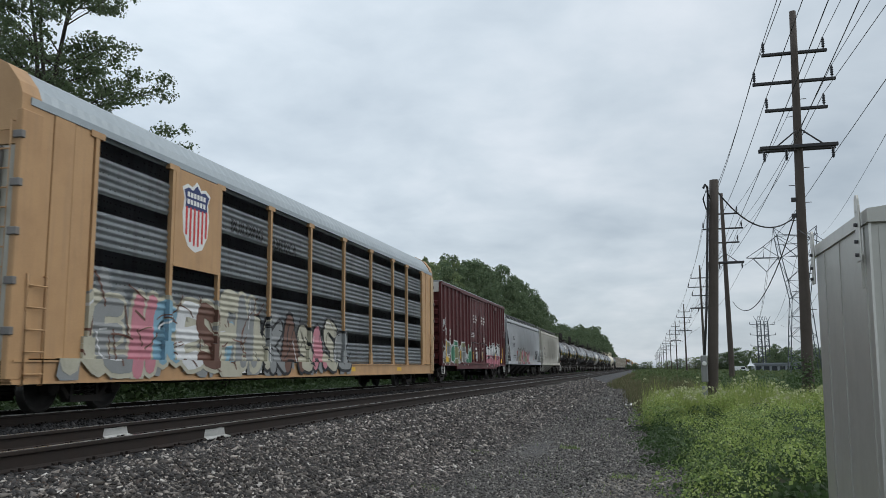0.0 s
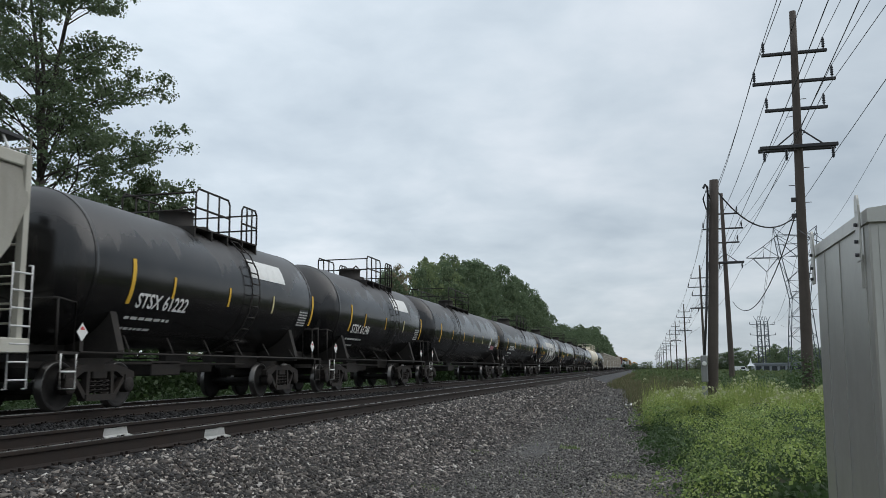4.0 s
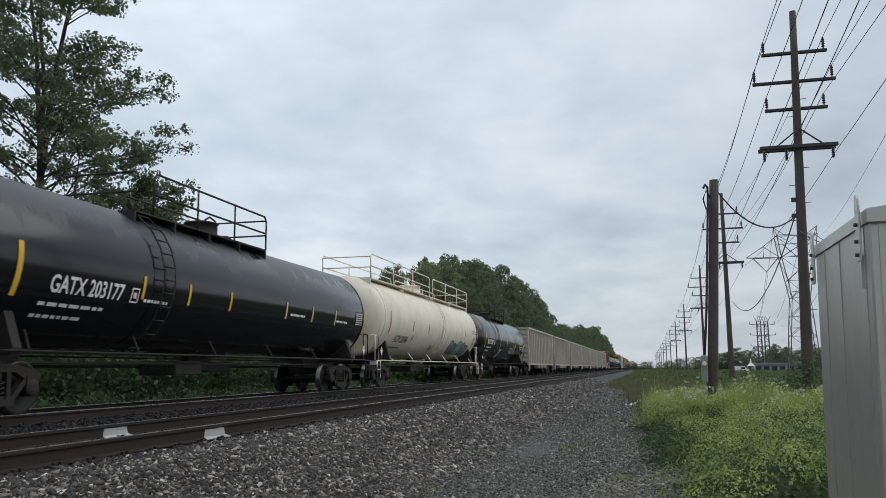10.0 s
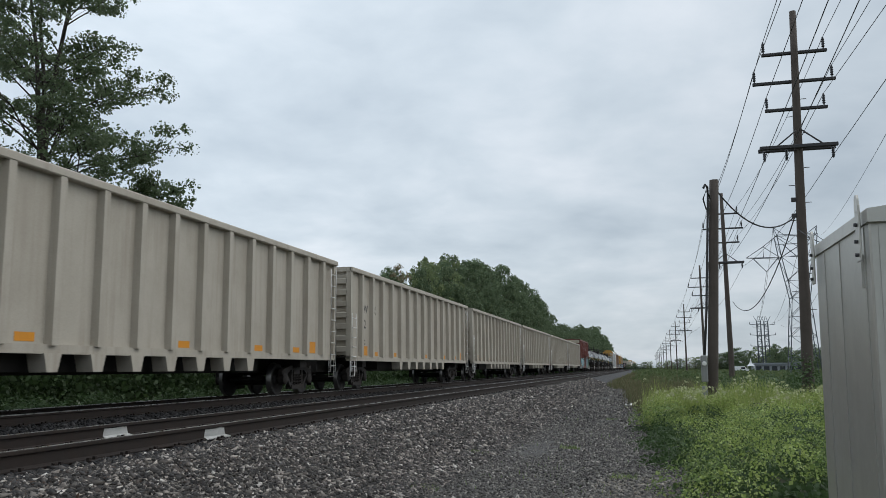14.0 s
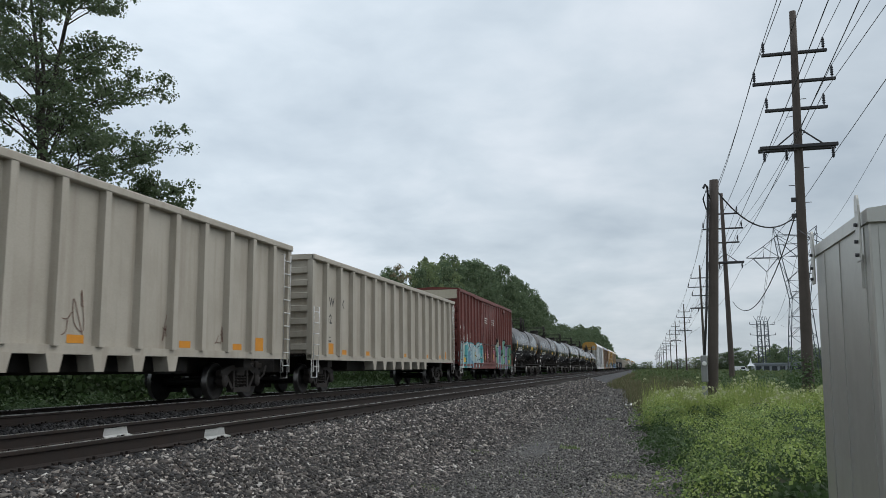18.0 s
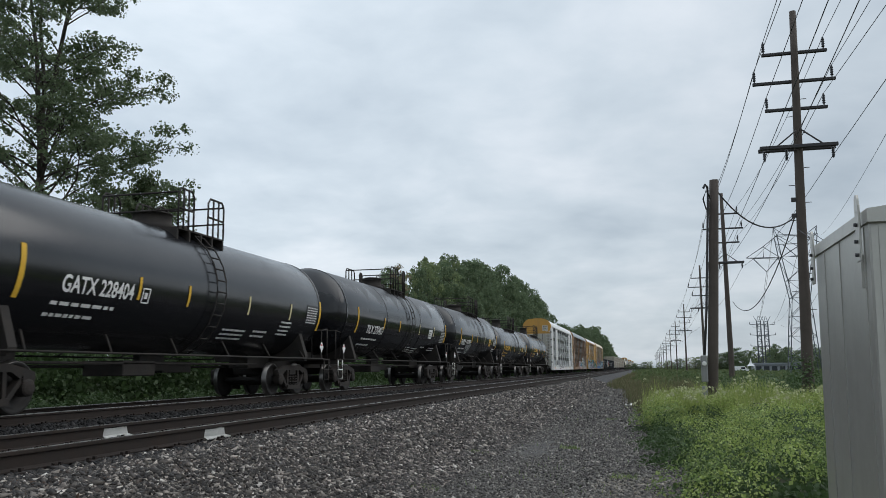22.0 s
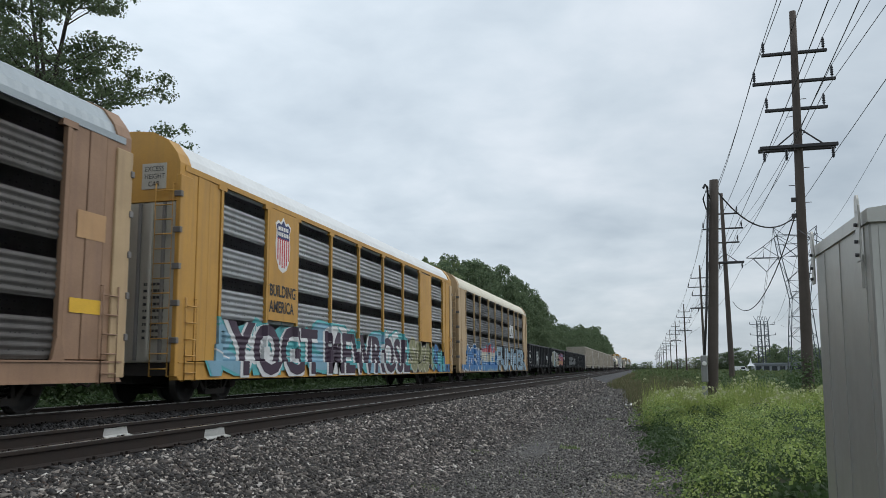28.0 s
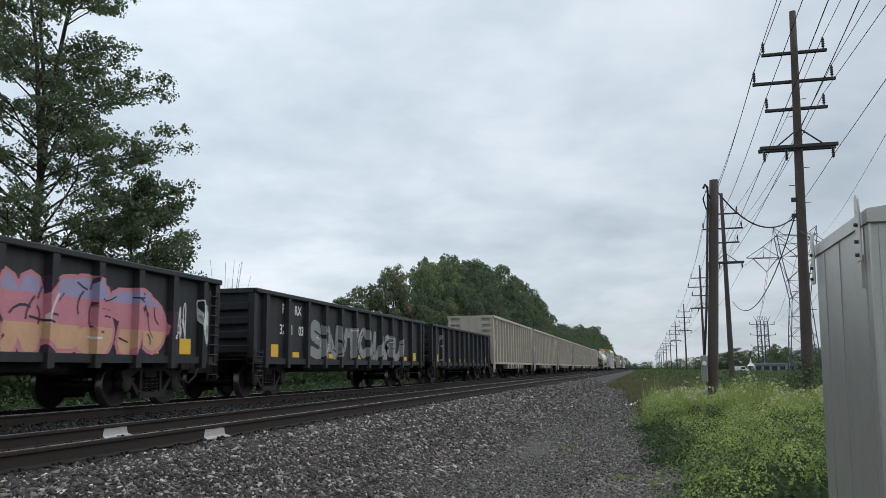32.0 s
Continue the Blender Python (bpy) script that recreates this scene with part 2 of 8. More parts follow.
M_WHITE = paint("white_marking", (0.75, 0.75, 0.73), (0.55, 0.54, 0.52), 0.4, 0.6, 0, 5, 60, 0)
M_MARK_DARK = paint("dark_marking", (0.03, 0.03, 0.032), (0.07, 0.07, 0.07), 0.4, 0.6, 0, 5, 60, 0)
M_GOLD = paint("yellow_marking", (0.70, 0.42, 0.04), (0.55, 0.33, 0.05), 0.4, 0.55, 0, 5, 60, 0)
M_MUSTARD = paint("faded_mustard_marking", (0.36, 0.27, 0.06), (0.28, 0.2, 0.06), 0.4, 0.6, 0, 5, 60, 0)
M_STRAW = paint("weathered_yellow_marking", (0.62, 0.55, 0.30), (0.5, 0.42, 0.2), 0.4, 0.55, 0, 5, 60, 0)
M_ORANGE = paint("orange_marking", (0.62, 0.25, 0.02), (0.5, 0.2, 0.03), 0.4, 0.55, 0, 5, 60, 0)
M_SIGNRED = paint("red_marking", (0.55, 0.05, 0.05), (0.4, 0.05, 0.05), 0.4, 0.55, 0, 5, 60, 0)
M_NAVY = paint("navy_marking", (0.022, 0.035, 0.13), (0.04, 0.05, 0.13), 0.4, 0.55, 0, 5, 60, 0)
# near-black for car insides; behind autorack panels it stands for shade
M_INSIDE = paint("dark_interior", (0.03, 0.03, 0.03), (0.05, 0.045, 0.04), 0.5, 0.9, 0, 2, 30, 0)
M_BALLAST = paint("ballast_bed", (0.052, 0.051, 0.052), (0.03, 0.029, 0.03), 0.9, 0.95, 0, 6, 55, 0.04, tone=0.4)
# mixed stone colours, contrast pushed to paint in sparkle and dark gaps
M_STONE = pieces("ballast_stone", [(0.0127, 0.0115, 0.0107), (0.0255, 0.0218, 0.0203), (0.0153, 0.0133, 0.0124), (0.051, 0.0434, 0.0384), (0.0191, 0.0169, 0.0158), (0.014, 0.0121, 0.0113), (0.1425, 0.1245, 0.1083), (0.0229, 0.0205, 0.0192), (0.0382, 0.0326, 0.0294), (0.0179, 0.0157, 0.0147), (0.2422, 0.2118, 0.1862), (0.0204, 0.0181, 0.0169), (0.0701, 0.0603, 0.0531), (0.0153, 0.0133, 0.0124), (0.0281, 0.0241, 0.0226), (0.4275, 0.3781, 0.3287), (0.0229, 0.0205, 0.0181), (0.0997, 0.0785, 0.0678), (0.589, 0.551, 0.5035)], 0.6)
# near-black stone; under the train the colour carries the shade there
M_DARKSTONE = pieces("dark_ballast_stone", [(0.007, 0.007, 0.008), (0.014, 0.014, 0.015), (0.010, 0.010, 0.011), (0.02, 0.0195, 0.02), (0.012, 0.012, 0.013), (0.04, 0.038, 0.037)], 0.7)
M_GRIT = pieces("path_grit", [(0.0264, 0.0246, 0.0235), (0.132, 0.124, 0.114), (0.048, 0.0445, 0.0414), (0.204, 0.19, 0.171), (0.036, 0.0339, 0.0325), (0.102, 0.0948, 0.0874), (0.066, 0.0608, 0.0571), (0.36, 0.333, 0.297)], 0.7)
M_SCRUB = pieces("scrub_leaf", [(0.07, 0.10, 0.045), (0.12, 0.16, 0.07), (0.09, 0.125, 0.05), (0.16, 0.18, 0.085)], 0.7, 1, 0.2, 0.4)
M_RUSTSTONE = pieces("rust_stained_stone", [(0.035, 0.022, 0.016), (0.08, 0.05, 0.036), (0.02, 0.015, 0.012), (0.055, 0.036, 0.027), (0.13, 0.095, 0.075)], 0.8)
M_SAND = pieces("sandy_grit", [(0.16, 0.14, 0.115), (0.24, 0.215, 0.18), (0.19, 0.17, 0.145), (0.30, 0.27, 0.23)])
M_LEAF = pieces("tree_leaf", [(0.075, 0.105, 0.058), (0.115, 0.16, 0.08), (0.095, 0.13, 0.067), (0.165, 0.205, 0.11)], 0.55, 3, 0.35, 0.5)
M_WOODS = pieces("woodland_leaf", [(0.10, 0.145, 0.085), (0.15, 0.2, 0.11), (0.12, 0.165, 0.095), (0.19, 0.24, 0.135)], 0.7, 0.6, 0.2, 0.5)
M_WOODS2 = pieces("pale_woodland_leaf", [(0.15, 0.20, 0.105), (0.22, 0.275, 0.135), (0.18, 0.23, 0.115), (0.27, 0.32, 0.16)], 0.7, 0.6, 0.2, 0.5)
M_RUSTLEAF = pieces("turning_leaf", [(0.21, 0.20, 0.12), (0.29, 0.22, 0.15), (0.17, 0.21, 0.11)], 0.6, 0.6, 0.3, 0.5)
M_WEED = pieces("weed_leaf", [(0.075, 0.13, 0.04), (0.21, 0.29, 0.09), (0.14, 0.21, 0.06), (0.34, 0.41, 0.15)], 0.55, 2, 0.35, 0.45)
M_VINE = pieces("vine_leaf", [(0.20, 0.29, 0.07), (0.36, 0.45, 0.13), (0.28, 0.37, 0.09), (0.46, 0.52, 0.19)], 0.5, 2, 0.4, 0.4)
# dark shrub leaf; among the verge vines it also stands for shade
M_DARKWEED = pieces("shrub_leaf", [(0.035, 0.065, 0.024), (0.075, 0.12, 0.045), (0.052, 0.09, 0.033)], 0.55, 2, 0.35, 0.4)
M_GRASS = pieces("grass_blade", [(0.10, 0.17, 0.045), (0.17, 0.25, 0.075), (0.13, 0.205, 0.055), (0.24, 0.29, 0.11)], 0.6, 2, 0.3, 0.3)
M_SEED = pieces("grass_seed_head", [(0.40, 0.42, 0.23), (0.50, 0.51, 0.32), (0.34, 0.38, 0.18)], 0.7, 2, 0.3, 0.3)
M_FOX = pieces("foxtail_grass_blade", [(0.19, 0.26, 0.075), (0.33, 0.39, 0.12), (0.26, 0.33, 0.09), (0.43, 0.46, 0.18)], 0.6, 2, 0.3, 0.4)
M_BROWNGRASS = pieces("dry_grass", [(0.125, 0.125, 0.06), (0.165, 0.145, 0.085), (0.11, 0.135, 0.055)], 0.7, 2, 0.3, 0.35)
M_SOIL = paint("weedy_soil", (0.055, 0.065, 0.03), (0.085, 0.075, 0.05), 0.7, 0.95, 0, 0.4, 8, 0.05, tone=0.3)
M_BARK = paint("dark_bark", (0.045, 0.038, 0.032), (0.08, 0.068, 0.056), 0.6, 0.9, 0, 3, 25, 0.03)
M_POLE = paint("weathered_pole_wood", (0.085, 0.07, 0.06), (0.05, 0.04, 0.034), 0.6, 0.85, 0, 1.5, 30, 0.01, 0.5, (0.045, 0.035, 0.03))
M_ARM = paint("dark_crossarm_steel", (0.05, 0.05, 0.054), (0.08, 0.07, 0.065), 0.5, 0.7, 0.2, 3, 40, 0.004)
M_INSUL = paint("dark_insulator_glaze", (0.035, 0.037, 0.045), (0.06, 0.06, 0.065), 0.4, 0.3, 0, 5, 40, 0)
M_WIRE = paint("weathered_wire", (0.045, 0.047, 0.05), (0.06, 0.06, 0.06), 0.4, 0.7, 0.2, 3, 40, 0)
M_CABINET = paint("brushed_aluminium_cabinet", (0.50, 0.49, 0.45), (0.41, 0.40, 0.365), 0.5, 0.36, 0.72, 1.5, 25, 0.0006, 0.35, (0.34, 0.33, 0.30), tone=0.05)
M_METERBOX = paint("grey_meter_box", (0.25, 0.255, 0.25), (0.19, 0.19, 0.18), 0.4, 0.6, 0, 4, 40, 0.001)
M_LATTICE = paint("grey_lattice_steel", (0.11, 0.125, 0.14), (0.085, 0.095, 0.11), 0.4, 0.7, 0.2, 3, 20, 0)
M_FARWALL = paint("pale_metal_wall", (0.25, 0.27, 0.29), (0.2, 0.22, 0.24), 0.4, 0.7, 0, 0.4, 10, 0)
M_FARROOF = paint("grey_roofing", (0.20, 0.22, 0.24), (0.16, 0.18, 0.2), 0.4, 0.7, 0, 0.4, 10, 0)
M_DARKGLASS = paint("dark_window_glass", (0.03, 0.035, 0.04), (0.05, 0.055, 0.06), 0.4, 0.15, 0, 2, 10, 0)
M_TENT = paint("white_canvas", (0.72, 0.73, 0.74), (0.62, 0.63, 0.64), 0.4, 0.8, 0, 1, 20, 0)


def spray(name, c):
    return paint("spray_" + name, c, tuple(0.65 * v + 0.03 for v in c), 0.5, 0.55, 0, 2.5, 30, 0)


SP = {k: spray(k, c) for k, c in dict(
    white=(0.62, 0.63, 0.63), black=(0.018, 0.018, 0.02), teal=(0.10, 0.38, 0.40), pink=(0.50, 0.20, 0.24), red=(0.42, 0.06, 0.07), blue=(0.045, 0.16, 0.36),
    sky=(0.20, 0.36, 0.46), green=(0.08, 0.24, 0.15), yellow=(0.52, 0.38, 0.08), orange=(0.52, 0.22, 0.08), brown=(0.14, 0.07, 0.05), grey=(0.24, 0.25, 0.25), lilac=(0.30, 0.27, 0.42), olive=(0.24, 0.24, 0.13), cream=(0.44, 0.42, 0.33), chalk=(0.62, 0.60, 0.56), plum=(0.045, 0.025, 0.045), ice=(0.42, 0.55, 0.58), ice2=(0.25, 0.36, 0.44), mint=(0.22, 0.42, 0.34), peach=(0.55, 0.33, 0.20)).items()}
# ---- mesh helpers ----
def box(bm, x0, x1, y0, y1, z0, z1):
    v = [bm.verts.new((x, y, z)) for x in (x0, x1) for y in (y0, y1) for z in (z0, z1)]
    for f in ((0, 1, 3, 2), (4, 6, 7, 5), (0, 4, 5, 1), (2, 3, 7, 6), (0, 2, 6, 4), (1, 5, 7, 3)):
        bm.faces.new([v[i] for i in f])


def tube(bm, points, r, n=6, r_end=None):
    """A round bar along a polyline, with capped ends."""
    pts = [Vector(p) for p in points]
    rings = []
    for i, p in enumerate(pts):
        a = pts[max(i - 1, 0)]
        b = pts[min(i + 1, len(pts) - 1)]
        d = (b - a).normalized()
        side = d.cross(Vector((0, 0, 1)))
        if side.length < 1e-3:
            side = Vector((1, 0, 0))
        side.normalize()
        up = side.cross(d)
        rad = r if r_end is None else r + (r_end - r) * i / (len(pts) - 1)
        rings.append([bm.verts.new(p + rad * (math.cos(2 * math.pi * k / n) * side + math.sin(2 * math.pi * k / n) * up)) for k in range(n)])
    for a, b in zip(rings, rings[1:]):
        for k in range(n):
            bm.faces.new((a[k], a[(k + 1) % n], b[(k + 1) % n], b[k]))
    bm.faces.new(list(reversed(rings[0])))
    bm.faces.new(rings[-1])


def prism(bm, outline, axis, a, b):
    """A polygon of (u, w) pairs pushed from a to b along an axis; (u, w) are the other two in order."""
    def at(u, w, s):
        return {"x": (s, u, w), "y": (u, s, w), "z": (u, w, s)}[axis]
    lo = [bm.verts.new(at(u, w, a)) for u, w in outline]
    hi = [bm.verts.new(at(u, w, b)) for u, w in outline]
    n = len(outline)
    for i in range(n):
        bm.faces.new((lo[i], lo[(i + 1) % n], hi[(i + 1) % n], hi[i]))
    bm.faces.new(list(reversed(lo)))
    bm.faces.new(hi)


def lathe(bm, profile, n=32, axis="y", centre=(0, 0, 0)):
    """A solid of revolution; profile holds (place along the axis, radius)."""
    rings = []
    c = Vector(centre)
    for s, r in profile:
        ring = []
        for k in range(n):
            a = 2 * math.pi * k / n
            u, w = r * math.cos(a), r * math.sin(a)
            ring.append(bm.verts.new(c + Vector({"x": (s, u, w), "y": (u, s, w), "z": (u, w, s)}[axis])))
        rings.append(ring)
    for a, b in zip(rings, rings[1:]):
        for k in range(n):
            bm.faces.new((a[k], a[(k + 1) % n], b[(k + 1) % n], b[k]))
    bm.faces.new(list(reversed(rings[0])))
    bm.faces.new(rings[-1])


def done(bm, name, smooth=False, bevel=0.0):
    if bevel:
        bmesh.ops.bevel(bm, geom=list(bm.edges), offset=bevel, segments=1, affect="EDGES", clamp_overlap=True)
    bmesh.ops.recalc_face_normals(bm, faces=bm.faces)
    me = bpy.data.meshes.new(name)
    if smooth:
        for f in bm.faces:
            f.smooth = len(f.verts) == 4
    bm.to_mesh(me)
    bm.free()
    return me


def part(name, mesh, material, parent, label="", at=None):
    """Links a bmesh or mesh as ONE mesh object under a thing or part."""
    if isinstance(mesh, bmesh.types.BMesh):
        mesh = done(mesh, name)
    if material is not None and not mesh.materials:
        mesh.materials.append(material)
    ob = new(name, mesh)
    ob.parent = parent
    if at is not None:
        ob.location = at
    if label:
        ob["label"] = label
    return ob


def boxes(*dims, bevel=0.0):
    bm = bmesh.new()
    for d in dims:
        box(bm, *d)
    return done(bm, "shape", bevel=bevel)


def tubes(*runs, r=0.02, n=6):
    bm = bmesh.new()
    for run in runs:
        tube(bm, run, r, n)
    return done(bm, "bars", smooth=True)


def raw_mesh(name, verts, faces):
    """A mesh out of numpy arrays: verts (n, 3), faces (m, k) with one k."""
    me = bpy.data.meshes.new(name)
    verts, faces = np.asarray(verts, np.float32), np.asarray(faces, np.int32)
    m, k = faces.shape
    me.vertices.add(len(verts))
    me.vertices.foreach_set("co", verts.ravel())
    me.loops.add(m * k)
    me.loops.foreach_set("vertex_index", faces.ravel())
    me.polygons.add(m)
    me.polygons.foreach_set("loop_start", np.arange(0, m * k, k, dtype=np.int32))
    me.update(calc_edges=True)
    return me


def thing(name, label, category, group="", at=(0, 0, 0), kind=""):
    ob = new(name)
    ob.location = at
    return tagged(ob, label, category, group, kind)


def text_bm(words, size, spacing=1.0, squeeze=1.0, bold=0.0):
    """Letters of the built-in font as flat faces in x (along) and y (up), from 0."""
    cu = bpy.data.curves.new("letters", "FONT")
    cu.body, cu.size, cu.space_character, cu.fill_mode = words, size, spacing, "FRONT"
    cu.resolution_u, cu.offset = 3, bold
    ob = bpy.data.objects.new("letters", cu)
    scene.collection.objects.link(ob)
    me = bpy.data.meshes.new_from_object(ob.evaluated_get(bpy.context.evaluated_depsgraph_get()))
    bpy.data.objects.remove(ob)
    bpy.data.curves.remove(cu)
    bm = bmesh.new()
    bm.from_mesh(me)
    bpy.data.meshes.remove(me)
    for v in bm.verts:
        v.co.x *= squeeze
    return bm


def cut_rows(bm, heights):
    for h in heights:
        bmesh.ops.bisect_plane(bm, geom=bm.verts[:] + bm.edges[:] + bm.faces[:], plane_co=(0, h, 0), plane_no=(0, 1, 0))


def on_side(bm, y, z, x):
    """Lays flat faces on a car's near side; x is a number or a function of height."""
    for v in bm.verts:
        u, w = v.co.x, v.co.y
        v.co = ((x(z + w) if callable(x) else x) + v.co.z, y + u, z + w)
    return bm


def on_tank(bm, y, z, radius, centre):
    """Wraps flat faces round a tank's near side."""
    span = [v.co.y for v in bm.verts]
    lo, hi = min(span), max(span)
    if hi - lo > 0.3:
        cut_rows(bm, [lo + (hi - lo) * i / 10 for i in range(1, 10)])
    a0 = math.asin(max(-0.99, min(0.99, (z - centre) / radius)))
    for v in bm.verts:
        a, r = a0 + v.co.y / radius, radius + v.co.z
        v.co = (r * math.cos(a), y + v.co.x, centre + r * math.sin(a))
    return bm


def plate_bm(w, h):
    bm = bmesh.new()
    bm.faces.new([bm.verts.new((x, y, 0)) for x, y in ((0, 0), (w, 0), (w, h), (0, h))])
    return bm


def bars_bm(w, h, rows, seed=0):
    """Unreadable small print: rows of short bars."""
    rng = random.Random(seed)
    bm = bmesh.new()
    for i in range(rows):
        y = h * (rows - 1 - i) / rows
        x = 0
        while x < w * 0.98:
            l = min(rng.uniform(0.06, 0.2) * w, w - x)
            bm.faces.new([bm.verts.new(p) for p in ((x, y, 0), (x + l, y, 0), (x + l, y + 0.42 * h / rows, 0), (x, y + 0.42 * h / rows, 0))])
            x += l + 0.035 * w
    return bm


def blob(bm, cx, cy, w, h, rng, index=0, lean=0.0, n=14, wild=0.22):
    """One rounded, uneven letter-like patch."""
    vs = []
    ph = rng.uniform(0, 6)
    for k in range(n):
        a = 2 * math.pi * k / n
        r = 1 + wild * math.sin(3 * a + ph) + rng.uniform(-wild, wild) * 0.8
        p = 2.6
        c, s = math.cos(a), math.sin(a)
        e = (abs(c) ** p + abs(s) ** p) ** (-1 / p)
        x, y = 0.5 * w * r * e * c, 0.5 * h * r * e * s
        vs.append(bm.verts.new((cx + x + lean * y, cy + y, 0)))
    f = bm.faces.new(vs)
    f.material_index = index
    return vs


GLYPHS = [
    [[(0.15, 0), (0.15, 1), (0.8, 0.78), (0.2, 0.5), (0.85, 0.03)]],
    [[(0.92, 0.82), (0.45, 1), (0.1, 0.5), (0.42, 0), (0.92, 0.18)]],
    [[(0.9, 0.9), (0.3, 1), (0.15, 0.66), (0.8, 0.4), (0.7, 0.03), (0.08, 0.1)]],
    [[(0.1, 0), (0.15, 1)], [(0.15, 0.95), (0.82, 0.08)], [(0.82, 0.05), (0.88, 1)]],
    [[(0.02, 0), (0.5, 1)], [(0.5, 1), (0.98, 0)], [(0.22, 0.35), (0.78, 0.35)]],
    [[(0.88, 1), (0.2, 0.94), (0.15, 0.06), (0.9, 0)], [(0.2, 0.5), (0.75, 0.52)]],
    [[(0.5, 1), (0.1, 0.7), (0.14, 0.2), (0.5, 0), (0.9, 0.3), (0.86, 0.8), (0.5, 1)]],
    [[(0.02, 0.93), (0.98, 1)], [(0.52, 0.95), (0.46, 0)]],
    [[(0.14, 0), (0.16, 1)], [(0.9, 1), (0.25, 0.5), (0.92, 0)]],
    [[(0.1, 1), (0.2, 0.1), (0.55, 0.0), (0.85, 0.2), (0.9, 1)]]]


def curve_through(pts, n=4):
    """Points of a smooth line through the given ones."""
    out = []
    for i in range(len(pts) - 1):
        a, b, c, d = pts[max(i - 1, 0)], pts[i], pts[i + 1], pts[min(i + 2, len(pts) - 1)]
        for k in range(n):
            t = k / n
            out.append(tuple(0.5 * (2 * q + (r - p) * t + (2 * p - 5 * q + 4 * r - s) * t * t + (3 * q - p - 3 * r + s) * t ** 3) for p, q, r, s in zip(a, b, c, d)))
    return out + [pts[-1]]


def stroke(bm, pts, width, index, z=0.0, caps=True):
    """A flat sprayed ribbon with round ends."""
    prev = None
    for i, p in enumerate(pts):
        a, b = pts[max(i - 1, 0)], pts[min(i + 1, len(pts) - 1)]
        dx, dy = b[0] - a[0], b[1] - a[1]
        l = math.hypot(dx, dy) or 1
        nx, ny = -dy / l * width / 2, dx / l * width / 2
        cur = (bm.verts.new((p[0] + nx, p[1] + ny, z)), bm.verts.new((p[0] - nx, p[1] - ny, z)))
        if prev:
            bm.faces.new((prev[0], prev[1], cur[1], cur[0])).material_index = index
        prev = cur
    if caps:
        for k, p in enumerate((pts[0], pts[-1])):
            f = bm.faces.new([bm.verts.new((p[0] + 0.5 * width * math.cos(q), p[1] + 0.5 * width * math.sin(q), z + 0.00005 + 0.00003 * k)) for q in [j * math.pi / 4 for j in range(8)]])
            f.material_index = index


def graffiti(parent, width, height, n, seed, fills, lay, line="black", cloud=None, glint="white", step=0.005, bands=False, fat=0.40, halo=None, inner="black"):
    """A sprayed piece of unreadable fat letters: a cloud, edged bodies, inner lines and glints in thin layers."""
    rng = random.Random(seed)
    pitch = width / n
    layers = []
    if cloud:
        bm = bmesh.new()
        for i in range(n * 2):
            for v in blob(bm, (i + 0.5) * pitch / 2, height * rng.uniform(0.36, 0.5), pitch * rng.uniform(0.7, 1.1), height * rng.uniform(0.5, 0.85), rng, 0, n=18, wild=0.3):
                v.co.z = 0.00012 * i
        layers.append((bm, [cloud]))
    outer, edge, body, top = bmesh.new(), bmesh.new(), bmesh.new(), bmesh.new()
    mats = list(fills)
    w = fat * min(pitch, 0.75 * height)
    rim = 0.035 + 0.03 * height
    last, z = -1, 0.0
    for i in range(n):
        g = rng.choice([k for k in range(len(GLYPHS)) if k != last])
        last = g
        x0, x1 = i * pitch - rng.uniform(0.0, 0.25) * pitch, (i + 1) * pitch + rng.uniform(-0.05, 0.2) * pitch
        y0, y1, lean = height * rng.uniform(0.0, 0.16), height * rng.uniform(0.72, 0.98), rng.uniform(-0.3, 0.3) * pitch
        for path in GLYPHS[g]:
            z += 0.00016
            pts = curve_through([(x0 + w / 2 + (u + rng.uniform(-0.07, 0.07)) * (x1 - x0 - w * 0.72) + lean * v, y0 + w / 3 + v * (y1 - y0 - w * 0.66) + rng.uniform(-0.03, 0.03) * height) for u, v in path])
            if halo:
                stroke(outer, pts, w + 2 * rim + 0.11, 0, z)
            stroke(edge, pts, w + 2 * rim, 0, z)
            stroke(body, pts, w, i % len(mats), z)
            m = len(pts)
            if rng.random() < 0.8:
                a, b = sorted((rng.randrange(m), rng.randrange(m)))
                if b - a > 1:
                    stroke(top, [(p[0] - 0.27 * w, p[1] + 0.22 * w) for p in pts[a:b + 1]], rng.uniform(0.025, 0.045), 1, z, False)
        for _ in range(5):
            x, y = rng.uniform(x0, x1), rng.uniform(y0, y1)
            l, ang, bend = rng.uniform(0.15, 0.4) * height, rng.choice((1.57, 1.57, 0.2, 2.6)) + rng.uniform(-0.4, 0.4), rng.uniform(-1.5, 1.5)
            pts = [(x, y)]
            for _ in range(4):
                pts.append((pts[-1][0] + l / 4 * math.cos(ang), min(pts[-1][1] + l / 4 * math.sin(ang), height)))
                ang += bend / 4
            z += 0.00016
            stroke(top, pts, rng.uniform(0.025, 0.05), 0, z, False)
    if bands:
        k = len(mats)
        cut_rows(body, [height * j / k for j in range(1, k)])
        for f in body.faces:
            h = f.calc_center_median().y / height
            f.material_index = k - 1 - max(0, min(k - 1, int(h * k)))
    if halo:
        layers.append((outer, [halo]))
    else:
        outer.free()
    layers += [(edge, [line]), (body, mats), (top, [inner, glint])]
    for k, (bm, names) in enumerate(layers):
        bmesh.ops.bisect_plane(bm, geom=bm.verts[:] + bm.edges[:] + bm.faces[:], plane_co=(0, 0.01, 0), plane_no=(0, 1, 0), clear_inner=True)
        lay(bm, (k + 1) * step)
        if not bm.faces:
            continue
